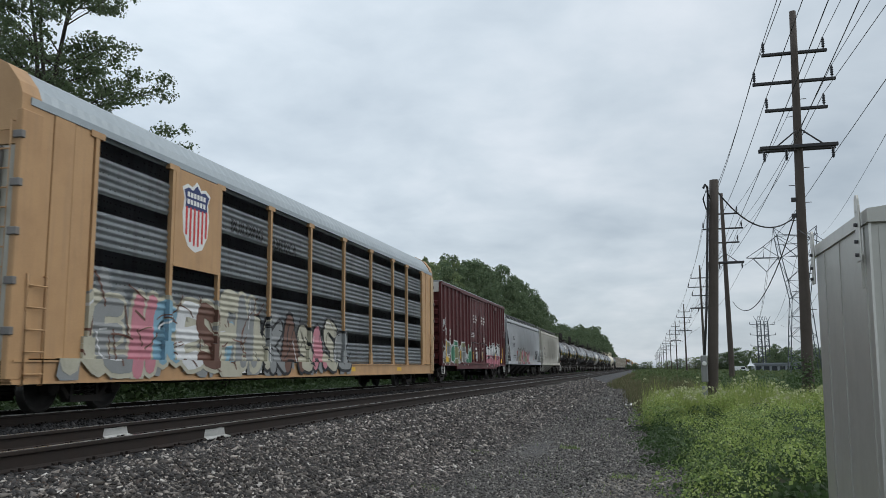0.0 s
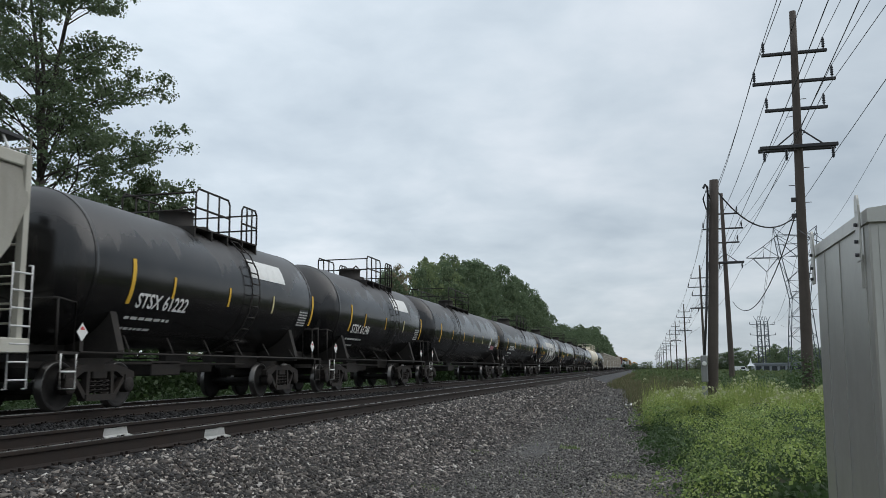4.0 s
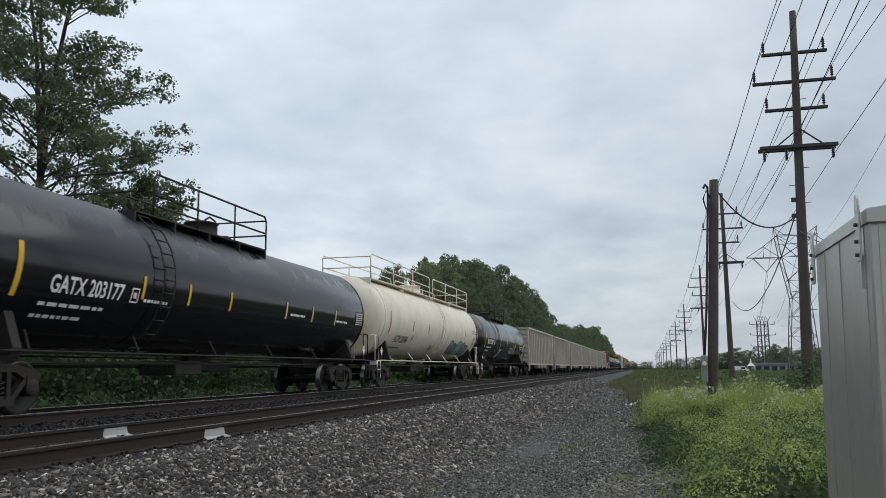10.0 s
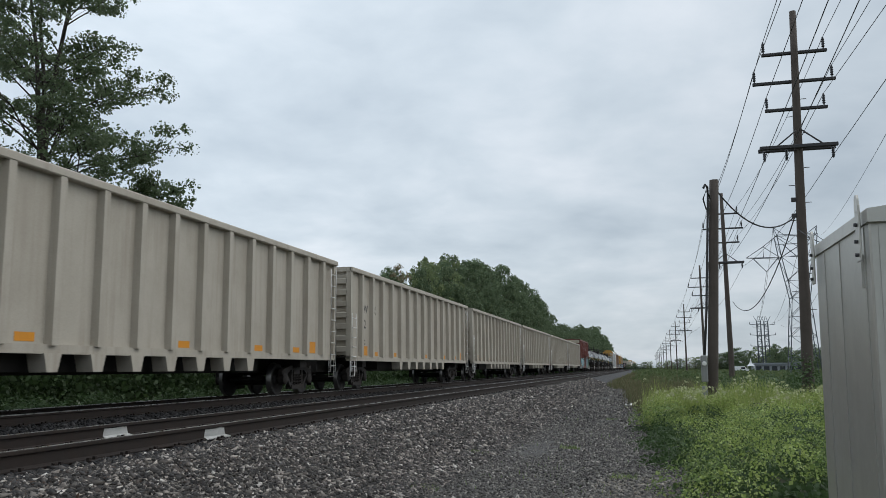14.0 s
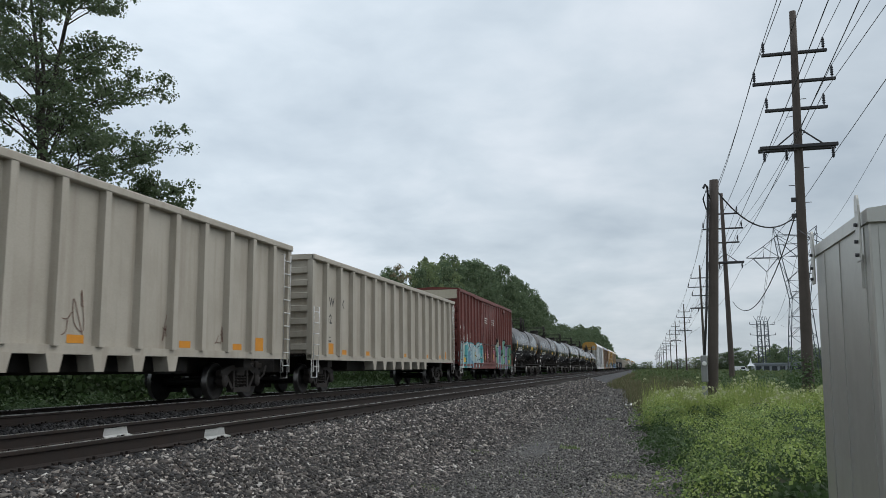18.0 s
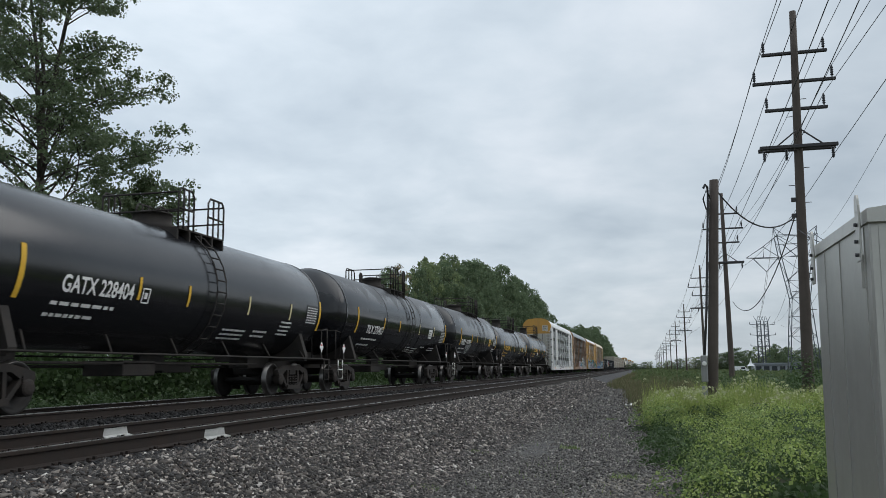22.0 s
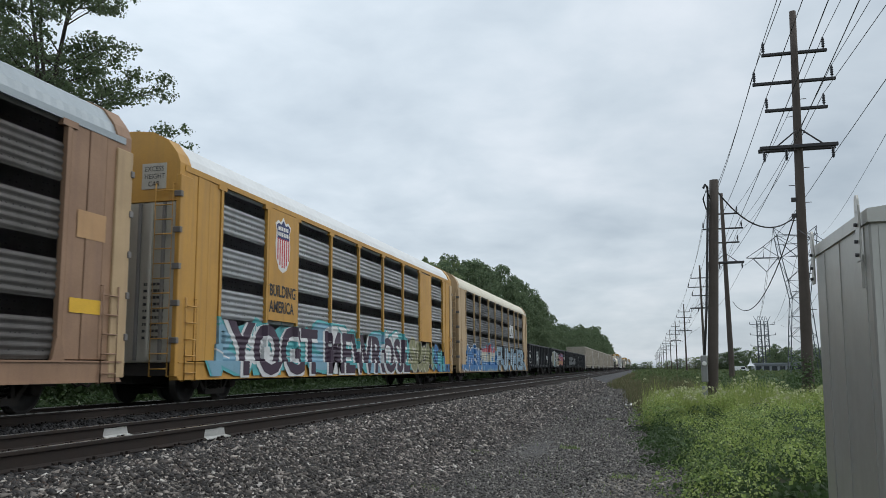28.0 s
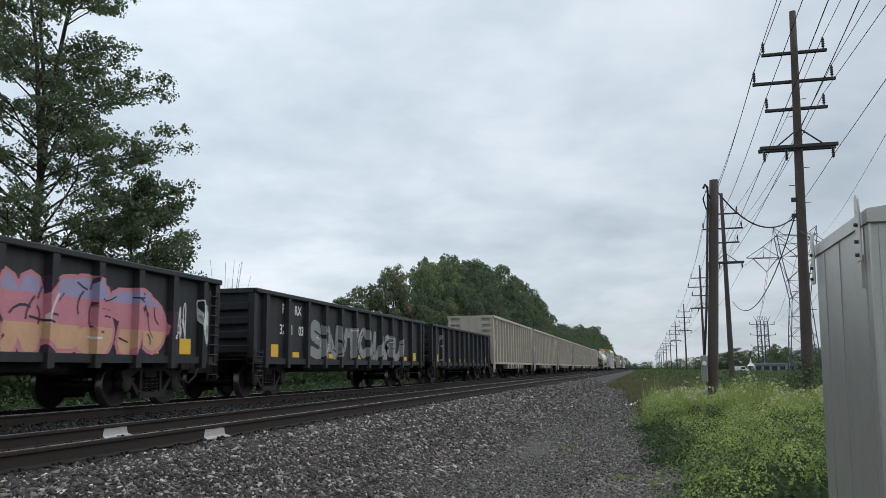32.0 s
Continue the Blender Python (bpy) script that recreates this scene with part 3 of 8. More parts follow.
        me = done(bm, "graffiti")
        for c in names:
            me.materials.append(SP[c])
        tagged(part("graffiti", me, None, parent, "sprayed graffiti lettering"), kind="stuff")


def scrawl(parent, width, height, seed, lay, colour="white", thick=0.035, loops=3):
    """A quick line tag: a few looping sprayed strokes."""
    rng = random.Random(seed)
    bm = bmesh.new()
    for k in range(loops):
        x0 = width * k / loops
        pts = [(x0 + width / loops * rng.uniform(-0.1, 1.15), height * rng.random()) for _ in range(7)]
        stroke(bm, curve_through(pts, 5), thick, 0, 0.0002 * k, False)
    lay(bm, 0.006)
    part("graffiti", bm, SP[colour], parent, "thin sprayed tag")
# ---- the ground, the ballast and the two tracks ----
def lie(x, y=0.0):
    """Height of the ground across the line: embankment, ballast shoulder, service path, weedy verge."""
    steps = [(-3000, -1.4), (-60, -1.3), (-20, -1.0), (-15.2, -0.85), (-13.4, -0.30), (-12.9, -0.215), (-9.7, -0.215), (-8.85, -0.30), (-8.0, -0.215), (-4.95, -0.215), (-4.6, -0.26), (-3.3, -0.72), (-2.6, -0.80),
             (-0.6, -0.82), (0.5, -0.80), (1.5, -0.72), (5.0, -0.66), (14.0, -0.95), (40, -1.2), (3000, -1.4)]
    for (a, za), (b, zb) in zip(steps, steps[1:]):
        if x <= b:
            return za + (zb - za) * (x - a) / (b - a)
    return steps[-1][1]


def ground():
    xs = [-3000, -1500, -600, -250, -120, -60, -40, -28, -20, -17, -15.2, -14.3, -13.4, -12.9, -11.3, -9.7, -9.3, -8.85, -8.4, -8.0, -6.4, -4.95, -4.6, -4.2, -3.8, -3.3, -2.9, -2.6, -2, -1.3, -0.6, 0, 0.5, 1, 1.5, 2.2, 3.2, 5, 8, 14, 25, 40, 80, 160, 320, 800, 1600, 3000]
    ys = [-400, -150, -60, -30, -12, -4, 0, 3, 6, 8] + [8 + 1.0 * i for i in range(1, 40)] + [50, 55, 60, 68, 78, 90, 110, 140, 180, 240, 330, 450, 700, 1100, 1700, 2600, 4000]
    vs, fs = [], []
    for y in ys:
        for x in xs:
            fade = 0.05 if -4.3 < x < 1 else 0.0 if x > -15 and x < 0 else 0.12
            vs.append((x, y, lie(x) + fade * noise.noise((x * 0.7, y * 0.35, 3.0))))
    w = len(xs)
    for j in range(len(ys) - 1):
        for i in range(w - 1):
            fs.append((j * w + i, j * w + i + 1, (j + 1) * w + i + 1, (j + 1) * w + i))
    me = raw_mesh("ground", vs, fs)
    ob = new("ground", me)
    me.materials.append(M_SOIL)
    me.materials.append(M_BALLAST)
    me.materials.append(M_PATH)
    me.materials.append(M_DARKBED)
    index = []
    for j in range(len(ys) - 1):
        for i in range(w - 1):
            x = 0.5 * (xs[i] + xs[i + 1])
            y = 0.5 * (ys[j] + ys[j + 1])
            index.append(3 if -14.3 < x < -5.2 else 1 if -14.3 < x < -2.6 else 2 if -2.6 < x < 0.2 and y < 62 else 0)
    me.polygons.foreach_set("material_index", np.array(index, np.int32))
    return tagged(ob, "grey ballast, gravel path and weedy soil beside the tracks", "ground", kind="structure")


M_PATH = paint("fine_grey_gravel", (0.085, 0.082, 0.079), (0.05, 0.048, 0.047), 0.9, 0.95, 0, 3, 70, 0.03, tone=0.45)
# dark bed of both tracks; shade beneath the train is in this colour
M_DARKBED = paint("dark_ballast_bed", (0.022, 0.022, 0.023), (0.014, 0.014, 0.014), 0.9, 0.85, 0, 6, 55, 0.04, tone=0.4)
ground()


def stones(name, rng, x0, x1, y0, y1, count, size, material, label, sink=0.3, far_power=1.0):
    """Broken stones, each a jittered block of its own, joined into one mesh."""
    u = rng.random(count) ** far_power
    y = y0 + (y1 - y0) * u
    x = x0 + (x1 - x0) * rng.random(count)
    keep = np.ones(count, bool)
    for c in (TRACK_NEAR, TRACK_FAR):
        for s in (-0.7525, 0.7525):
            keep &= np.abs(x - c - s) > 0.11
    x, y = x[keep], y[keep]
    n = len(x)
    z = np.array([lie(a) for a in x])
    hub = np.array([(1, 0, 0), (0, 1, 0), (-1, 0, 0), (0, -1, 0), (0, 0, 1), (0, 0, -1)], float)
    faces = np.array([(0, 1, 4), (1, 2, 4), (2, 3, 4), (3, 0, 4), (1, 0, 5), (2, 1, 5), (3, 2, 5), (0, 3, 5)])
    s = size * np.exp(np.clip(rng.normal(0, 0.34, n), -0.7, 0.55))[:, None] * np.stack([rng.uniform(0.9, 1.6, n), rng.uniform(0.6, 1.05, n), rng.uniform(0.45, 0.85, n)], 1)
    v = (hub[None] + rng.uniform(-0.42, 0.42, (n, 6, 3))) * s[:, None, :] * 0.55
    a, b = rng.uniform(0, 6.28, n), rng.normal(0, 0.38, n)
    ca, sa, cb, sb = np.cos(a), np.sin(a), np.cos(b), np.sin(b)
    turn = np.zeros((n, 3, 3))
    turn[:, 0, 0], turn[:, 0, 1], turn[:, 0, 2] = ca * cb, -sa, ca * sb
    turn[:, 1, 0], turn[:, 1, 1], turn[:, 1, 2] = sa * cb, ca, sa * sb
    turn[:, 2, 0], turn[:, 2, 2] = -sb, cb
    v = np.einsum("nij,nkj->nki", turn, v) + np.stack([x, y, z + size * (0.8 - sink) * rng.uniform(-0.3, 1, n)], 1)[:, None, :]
    f = (faces[None] + 6 * np.arange(n)[:, None, None]).reshape(-1, 3)
    me = raw_mesh(name, v.reshape(-1, 3), f)
    me.materials.append(material)
    return tagged(new(name, me), label, "gravel", kind="stuff")


rng = np.random.default_rng(5)
stones("ballast_stones", rng, -5.1, -2.6, 5.0, 13, 66000, 0.045, M_STONE, "crushed dark grey and white ballast stones on the shoulder")
stones("ballast_stones", rng, -5.0, -2.6, 13, 26, 48000, 0.053, M_STONE, "crushed grey ballast stones along the shoulder")
stones("ballast_stones", rng, -4.95, -2.7, 26, 75, 30000, 0.07, M_STONE, "crushed grey ballast stones further along the shoulder", far_power=1.5)
stones("ballast_stones", rng, -7.9, -5.3, 5.0, 40, 30000, 0.05, M_DARKSTONE, "dark ballast stones in the near track", sink=0.55, far_power=1.5)
stones("ballast_stones", rng, -5.7, -4.9, 5.0, 40, 14000, 0.05, M_STONE, "grey ballast stones against the near rail", sink=0.6, far_power=1.5)
stones("ballast_stones", rng, -13.6, -7.8, 5.0, 40, 34000, 0.065, M_DARKSTONE, "ballast stones under the train, coloured dark for its shade", sink=0.45, far_power=1.4)
stones("ballast_stones", rng, -5.15, -4.45, 5.0, 16, 4500, 0.034, M_RUSTSTONE, "rust-stained stones beside the near rail", sink=0.3)
stones("path_gravel", rng, -2.9, 0.6, 8.6, 22, 52000, 0.036, M_GRIT, "fine grey gravel on the service path", far_power=1.2)
stones("path_gravel", rng, -2.9, 0.2, 22, 62, 16000, 0.055, M_GRIT, "fine grey gravel further along the path", far_power=1.5)
stones("path_gravel", rng, -0.7, 0.9, 8.4, 12.0, 6000, 0.03, M_SAND, "sandy grit at the edge of the path", far_power=1.4)


def rail_outline(c):
    right = [(0.076, -0.186), (0.076, -0.175), (0.012, -0.155), (0.009, -0.05), (0.034, -0.042), (0.037, -0.035), (0.037, -0.008), (0.030, -0.003)]
    return [(c + u, w) for u, w in right] + [(c - u, w) for u, w in reversed(right)]


Y_BACK, Y_END = -30.0, 1500.0


def track(centre, label, near):
    t = thing("railway_track", label, "track", "main line tracks", (centre, 0, 0))
    for s in (-0.7525, 0.7525):
        bm = bmesh.new()
        prism(bm, rail_outline(s), "y", Y_BACK, Y_END)
        r = part("rail", bm, M_RAIL, t, "rusty steel rail with a polished head")
        part("running_surface", boxes((s - 0.014, s + 0.024, Y_BACK, Y_END, -0.0045, 0.0008)) if near else boxes((s - 0.03, s + 0.0385, Y_BACK, Y_END, -0.016, 0.0012), bevel=0.004), M_RAILTOP, r, "polished steel running surface")
    tie = boxes((-1.3, 1.3, -0.115, 0.115, -0.39, -0.203), bevel=0.012)
    plate = boxes((-0.18, 0.18, -0.09, 0.09, -0.204, -0.184), (-0.13, -0.095, -0.06, -0.03, -0.19, -0.16), (0.095, 0.13, 0.03, 0.06, -0.19, -0.15), (0.10, 0.135, -0.07, -0.04, -0.19, -0.155), (-0.12, -0.085, 0.04, 0.07, -0.19, -0.155))
    n = 120 if near else 90
    for i in range(n):
        y = 6.0 + 0.53 * i
        k = part("tie", tie, M_TIE, t, at=(rnd.uniform(-0.04, 0.04), y + rnd.uniform(-0.02, 0.02), rnd.uniform(-0.006, 0.006)))
        if i < 70:
            for s in (-0.7525, 0.7525):
                part("tie_plate", plate, M_RAIL, k, at=(s - k.location.x, 0, -k.location.z))
    bm = bmesh.new()
    for i in range(n, n + 380):
        y = 6.0 + 0.53 * i
        box(bm, -1.3, 1.3, y - 0.115, y + 0.115, -0.39, -0.203)
    tagged(part("tie", bm, M_TIE, t, "creosoted wooden ties running into the distance"), kind="stuff")
    return t


rnd = random.Random(11)
track(TRACK_NEAR, "empty near track with rusty rails on wooden ties", True)
track(TRACK_FAR, "far track under the passing freight train", False)


def rail_marker(x, seed):
    """White paint on the web and foot of a rail, ragged along its lower edge and slanting at its ends."""
    rng = random.Random(seed)
    bm = bmesh.new()
    path = [(0.0145, -0.052), (0.0155, -0.10), (0.0185, -0.148), (0.05, -0.159), (0.0855, -0.169), (0.0865, -0.184)]
    n = 22
    rows = []
    for i in range(n + 1):
        f = i / n
        low = rng.uniform(0.62, 1.0) if rng.random() < 0.5 else 1.0
        row = []
        for k, (u, w) in enumerate(path):
            g = k / (len(path) - 1)
            y = 0.66 * f + (0.09 * (1 - g) if f < 0.5 else -0.07 * (1 - g)) * abs(2 * f - 1)
            if k >= 4:
                u, w = path[3][0] + (u - path[3][0]) * low, path[3][1] + (w - path[3][1]) * low
            row.append(bm.verts.new((u, y, w + (rng.uniform(-0.006, 0.004) if k == 0 else 0))))
        rows.append(row)
    for a, b in zip(rows, rows[1:]):
        for k in range(len(path) - 1):
            bm.faces.new((a[k], b[k], b[k + 1], a[k + 1]))
    bmesh.ops.solidify(bm, geom=bm.faces[:], thickness=-0.003)
    ob = new("rail_marker", done(bm, "rail_marker"))
    ob.data.materials.append(M_WHITE)
    ob.location = (x, 9.91, 0)
    tagged(ob, "white painted patch on the web of a rail", "rail marker", "white rail markers")


rail_marker(TRACK_NEAR + 0.7525, 1)
rail_marker(TRACK_NEAR - 0.7525, 2)
# ---- rolling stock: x towards the path, y along the train, z from the rail head ----
def wheelset_mesh(r):
    bm = bmesh.new()
    lathe(bm, [(-1.02, 0.07), (-0.9, 0.08), (0.9, 0.08), (1.02, 0.07)], 12, "x")
    for s in (-1, 1):
        prof = [(0.675, r * 0.80), (0.68, r + 0.028), (0.705, r + 0.028), (0.72, r + 0.003), (0.815, r - 0.004), (0.82, r - 0.02), (0.815, r - 0.075), (0.775, r - 0.085), (0.76, 0.2), (0.80, 0.16), (0.83, 0.13), (0.83, 0.07)]
        start = len(bm.faces)
        lathe(bm, [(s * a, b) for a, b in prof], 28, "x")
        bm.faces.ensure_lookup_table()
        for i, f in enumerate(bm.faces[start:]):
            f.material_index = 1 if 1 * 28 <= i < 5 * 28 else 0
    me = done(bm, "wheelset", smooth=True)
    me.materials.append(M_WHEEL)
    me.materials.append(M_TREAD)
    return me


WHEEL_R = 0.457
ME_WHEELS = wheelset_mesh(WHEEL_R)


def side_frame_mesh():
    bm = bmesh.new()
    prism(bm, [(-1.08, 0.60), (-0.72, 0.60), (-0.5, 0.72), (0.5, 0.72), (0.72, 0.60), (1.08, 0.60), (1.06, 0.72), (0.75, 0.80), (0.45, 0.86), (-0.45, 0.86), (-0.75, 0.80), (-1.06, 0.72)], "x", -0.07, 0.07)
    for s in (-1, 1):
        prism(bm, [(s * 0.72, 0.62), (s * 0.86, 0.66), (s * 0.48, 0.22), (s * 0.34, 0.22)], "x", -0.065, 0.065)
        prism(bm, [(s * 0.33, 0.25), (s * 0.42, 0.25), (s * 0.40, 0.76), (s * 0.31, 0.76)], "x", -0.065, 0.065)
        lathe(bm, [(-0.1, 0.12), (-0.09, 0.155), (0.09, 0.155), (0.115, 0.12), (0.13, 0.06)], 14, "x", (0, s * 0.89, 0.457))
        box(bm, -0.09, 0.09, s * 0.89 - 0.14, s * 0.89 + 0.14, 0.55, 0.66)
    prism(bm, [(-0.46, 0.17), (0.46, 0.17), (0.44, 0.29), (-0.44, 0.29)], "x", -0.1, 0.1)
    return done(bm, "side_frame")


def spring_mesh():
    bm = bmesh.new()
    pts = []
    for k, y in enumerate((-0.2, 0.0, 0.2)):
        turn = [i * 0.7 for i in range(34)]
        coil = [(0.075 * math.cos(a), y + 0.085 * math.sin(a), 0.30 + 0.0125 * a) for a in turn]
        pts += coil if k % 2 == 0 else coil[::-1]
    tube(bm, pts, 0.017, 5)
    return done(bm, "spring", smooth=True)


ME_SIDE = side_frame_mesh()
ME_SPRINGS = spring_mesh()
ME_BOLSTER = boxes((-1.05, 1.05, -0.22, 0.22, 0.58, 0.80), (-0.35, 0.35, -0.3, 0.3, 0.80, 0.92), (-0.75, 0.75, -0.62, -0.52, 0.30, 0.48), (-0.75, 0.75, 0.52, 0.62, 0.30, 0.48), bevel=0.02)
ME_COUPLER = boxes((-0.09, 0.09, -0.36, 0.0, 0.78, 0.94), (-0.17, 0.14, -0.52, -0.34, 0.74, 0.98), (-0.06, 0.1, -0.62, -0.50, 0.77, 0.95), bevel=0.02)
ME_HOSE = tubes([(0.28, -0.15, 0.85), (0.3, -0.32, 0.6), (0.22, -0.5, 0.42), (0.1, -0.62, 0.5)], r=0.03)
ME_COUPLER_R = ME_COUPLER.copy()
ME_COUPLER_R.transform(Matrix.Rotation(math.pi, 4, "Z"))
ME_HOSE_R = ME_HOSE.copy()
ME_HOSE_R.transform(Matrix.Rotation(math.pi, 4, "Z"))


def running_gear(car, half, truck_y):
    for s in (-1, 1):
        t = part("truck", ME_BOLSTER, M_TRUCK, car, "grimy cast steel truck", at=(0, s * truck_y, 0))
        for x in (-1, 1):
            part("side_frame", ME_SIDE, M_TRUCK, t, at=(x * 0.99, 0, 0))
            part("spring", ME_SPRINGS, M_TRUCK, t, at=(x * 0.99, 0, 0))
        for y in (-0.89, 0.89):
            part("wheelset", ME_WHEELS, None, t, "wheels with bright worn treads", at=(0, y, WHEEL_R))
        part("coupler", ME_COUPLER if s < 0 else ME_COUPLER_R, M_TRUCK, car, "rusty knuckle coupler", at=(0, s * (half - 0.1), 0))
        part("brake_hose", ME_HOSE if s < 0 else ME_HOSE_R, M_UNDER, car, "black rubber brake hose", at=(0, s * (half - 0.1), 0))


def ladder_mesh(x, y0, y1, z0, z1, n, r=0.014, out=0.07):
    runs = [[(x, y, z0), (x + out, y, z0), (x + out, y, z1), (x, y, z1)] for y in (y0, y1)]
    for i in range(n):
        z = z0 + (z1 - z0) * (i + 0.5) / n
        runs.append([(x + out, y0, z), (x + out, y1, z)])
    return tubes(*runs, r=r)


def end_ladder_mesh(y, x0, x1, z0, z1, n, r=0.014, out=0.07):
    s = out if y > 0 else -out
    runs = [[(x, y, z0), (x, y + s, z0), (x, y + s, z1), (x, y, z1)] for x in (x0, x1)]
    for i in range(n):
        z = z0 + (z1 - z0) * (i + 0.5) / n
        runs.append([(x0, y + s, z), (x1, y + s, z)])
    return tubes(*runs, r=r)


CARS = []


def car(name, label, category, near, far):
    """A car that stands from near to far, in metres along the track at the start."""
    c = thing(name, label, category, "freight train", (TRACK_FAR, 0.5 * (near + far), 0))
    CARS.append((c, 0.5 * (near + far)))
    return c


def again(source, near, far):
    """A further car of the same build."""
    s = 0.5 * (near + far)
    c = copy_thing(source, pose(TRACK_FAR, s, 0))
    CARS.append((c, s))
    return c


def marks(c, words, y, z, size, material, lay, squeeze=1.0, spacing=1.0, bold=0.006):
    bm = text_bm(words, size, spacing, squeeze, bold)
    lay(bm, y, z)
    part("lettering", bm, material, c)


def flat(x):
    return lambda bm, y, z: on_side(bm, y, z, x)


# -- tank cars --
def tank_car(label, near, far, paint_m, radius=1.58, centre=2.80, words=("", M_WHITE), stripes=(M_GOLD, 7), platform=(-2.6, 2.6), dome_y=0.0, dome=(0.42, 0.42), gap=None, text=None,
             bands=(), lower_line=True, placards=True, rail_m=None, truck_in=1.75, end_platform=True, strips=None, ends=None, extra=()):
    c = car("tank_car", label, "tank car", near, far)
    half = 0.5 * (far - near)
    rail_m = rail_m or M_UNDER
    dish = 0.85
    prof = []
    for i in range(9):
        a = math.pi / 2 * i / 8
        prof.append((-half + dish * (1 - math.cos(a)), max(radius * math.sin(a), 0.02)))
    prof += [(-0.5 * half, radius), (0, radius), (0.5 * half, radius)] + [(-s, r) for s, r in reversed(prof)]
    bm = bmesh.new()
    lathe(bm, prof, 56, "y", (0, 0, centre))
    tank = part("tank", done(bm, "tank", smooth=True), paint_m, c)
    for y in (-half + dish, half - dish, *bands):
        bm = bmesh.new()
        lathe(bm, [(y - 0.05, radius + 0.001), (y - 0.045, radius + 0.009), (y + 0.045, radius + 0.009), (y + 0.05, radius + 0.001)], 48, "y", (0, 0, centre))
        part("weld_band", done(bm, "weld_band", smooth=True), paint_m, tank)
    bottom = centre - radius
    truck_y = half - truck_in
    for s in (-1, 1):
        e = s * half
        bm = bmesh.new()
        box(bm, -0.3, 0.3, min(e, e - s * 3.2), max(e, e - s * 3.2), 0.78, bottom + 0.12)
        part("stub_sill", done(bm, "stub_sill", bevel=0.02), M_UNDER, c)
        bm = bmesh.new()
        y = s * truck_y
        prism(bm, [(-1.45, 0.98), (1.45, 0.98), (1.48, 1.12), (1.25, centre - math.sqrt(radius ** 2 - 1.25 ** 2) + 0.06), (0.7, bottom + 0.3), (-0.7, bottom + 0.3), (-1.25, centre - math.sqrt(radius ** 2 - 1.25 ** 2) + 0.06), (-1.48, 1.12)], "y", y - 0.1, y + 0.1)
        part("bolster", bm, M_UNDER, c)
        if end_platform:
            y0, y1 = sorted((e + s * 0.1, e - s * 0.5))
            part("end_platform", boxes((-1.5, 1.5, y0, y1, 1.02, 1.07), (-1.5, 1.5, e + s * 0.08 - 0.02, e + s * 0.08 + 0.02, 0.9, 1.07)), rail_m, c)
            for q in (-1, 1):
                part("end_rail", tubes([(q * 1.42, e - s * 0.45, 1.05), (q * 1.42, e - s * 0.45, 1.95), (q * 1.42, e + s * 0.02, 2.0), (q * 0.6, e + s * 0.05, 2.0), (q * 0.6, e + s * 0.05, 1.07)],
                                       [(q * 1.42, e + s * 0.02, 1.05), (q * 1.42, e + s * 0.02, 2.0)], r=0.022), rail_m, c)
            part("corner_step", tubes([(1.5, e - s * 0.42, 1.03), (1.5, e - s * 0.42, 0.42), (1.5, e - s * 0.02, 0.42), (1.5, e - s * 0.02, 1.03)], [(1.5, e - s * 0.42, 0.72), (1.5, e - s * 0.02, 0.72)], r=0.02), M_WHITE if s < 0 else rail_m, c)
    part("brake_wheel", tubes([(0.25 * math.cos(a), -half - 0.02, 1.75 + 0.25 * math.sin(a)) for a in [i * math.pi / 6 for i in range(13)]], [(-0.25, -half - 0.02, 1.75), (0.25, -half - 0.02, 1.75)], r=0.014), rail_m, c)
    if lower_line:
        for x in (-1.5, 1.5):
            runs = [[(x, -half + 0.5, 1.06), (x, half - 0.5, 1.06)]]
            for k in range(6):
                y = -half + 2.0 + (2 * half - 4.0) * k / 5
                runs.append([(x, y, 1.06), (x * 0.78, y + 0.25, 1.42)])
            part("side_rail", tubes(*runs, r=0.024), rail_m, c)
    part("brake_gear", boxes((-0.5, 0.5, -1.6, -0.4, 0.62, 0.95), (-0.25, 0.05, 0.6, 1.9, 0.68, 0.95), (-0.55, -0.45, -half + 3, half - 3, 0.80, 0.86), (0.42, 0.5, -half + 3, half - 3, 0.86, 0.92), (-0.1, 0.1, -0.4, 0.6, 0.72, 1.25), bevel=0.02), M_UNDER, c, "dark brake cylinder and rods")
    if platform:
        y0, y1 = platform
        zt = centre + math.sqrt(radius ** 2 - 0.75 ** 2)
        deck = bmesh.new()
        for x0, x1 in ((-1.0, -0.62), (0.62, 1.0)):
            box(deck, x0, x1, y0, y1, zt + 0.06, zt + 0.10)
            for k in range(5):
                y = y0 + (y1 - y0) * k / 4
                box(deck, x0, x1, y - 0.03, y + 0.03, zt - 0.35, zt + 0.06)
        box(deck, -0.62, 0.62, y0, y0 + 0.3, zt + 0.06, zt + 0.10)
        box(deck, -0.62, 0.62, y1 - 0.3, y1, zt + 0.06, zt + 0.10)
        part("platform", deck, rail_m, c, "steel grating platform")
        h = zt + 1.02
        for x in (-1.0, 1.0):
            segs = [(y0, y1)] if gap is None else [q for q in ((y0, gap - 0.33), (gap + 0.33, y1)) if q[1] - q[0] > 0.25]
            for a, b in segs:
                runs = []
                runs.append([(x, a, zt + 0.08), (x, a, h - 0.12), (x, a + 0.1, h), (x, b - 0.1, h), (x, b, h - 0.12), (x, b, zt + 0.08)])
                runs.append([(x, a, zt + 0.55), (x, b, zt + 0.55)])
                for k in range(1, 3):
                    runs.append([(x, a + (b - a) * k / 3, zt + 0.08), (x, a + (b - a) * k / 3, h)])
                part("handrail", tubes(*runs, r=0.026), rail_m, c)
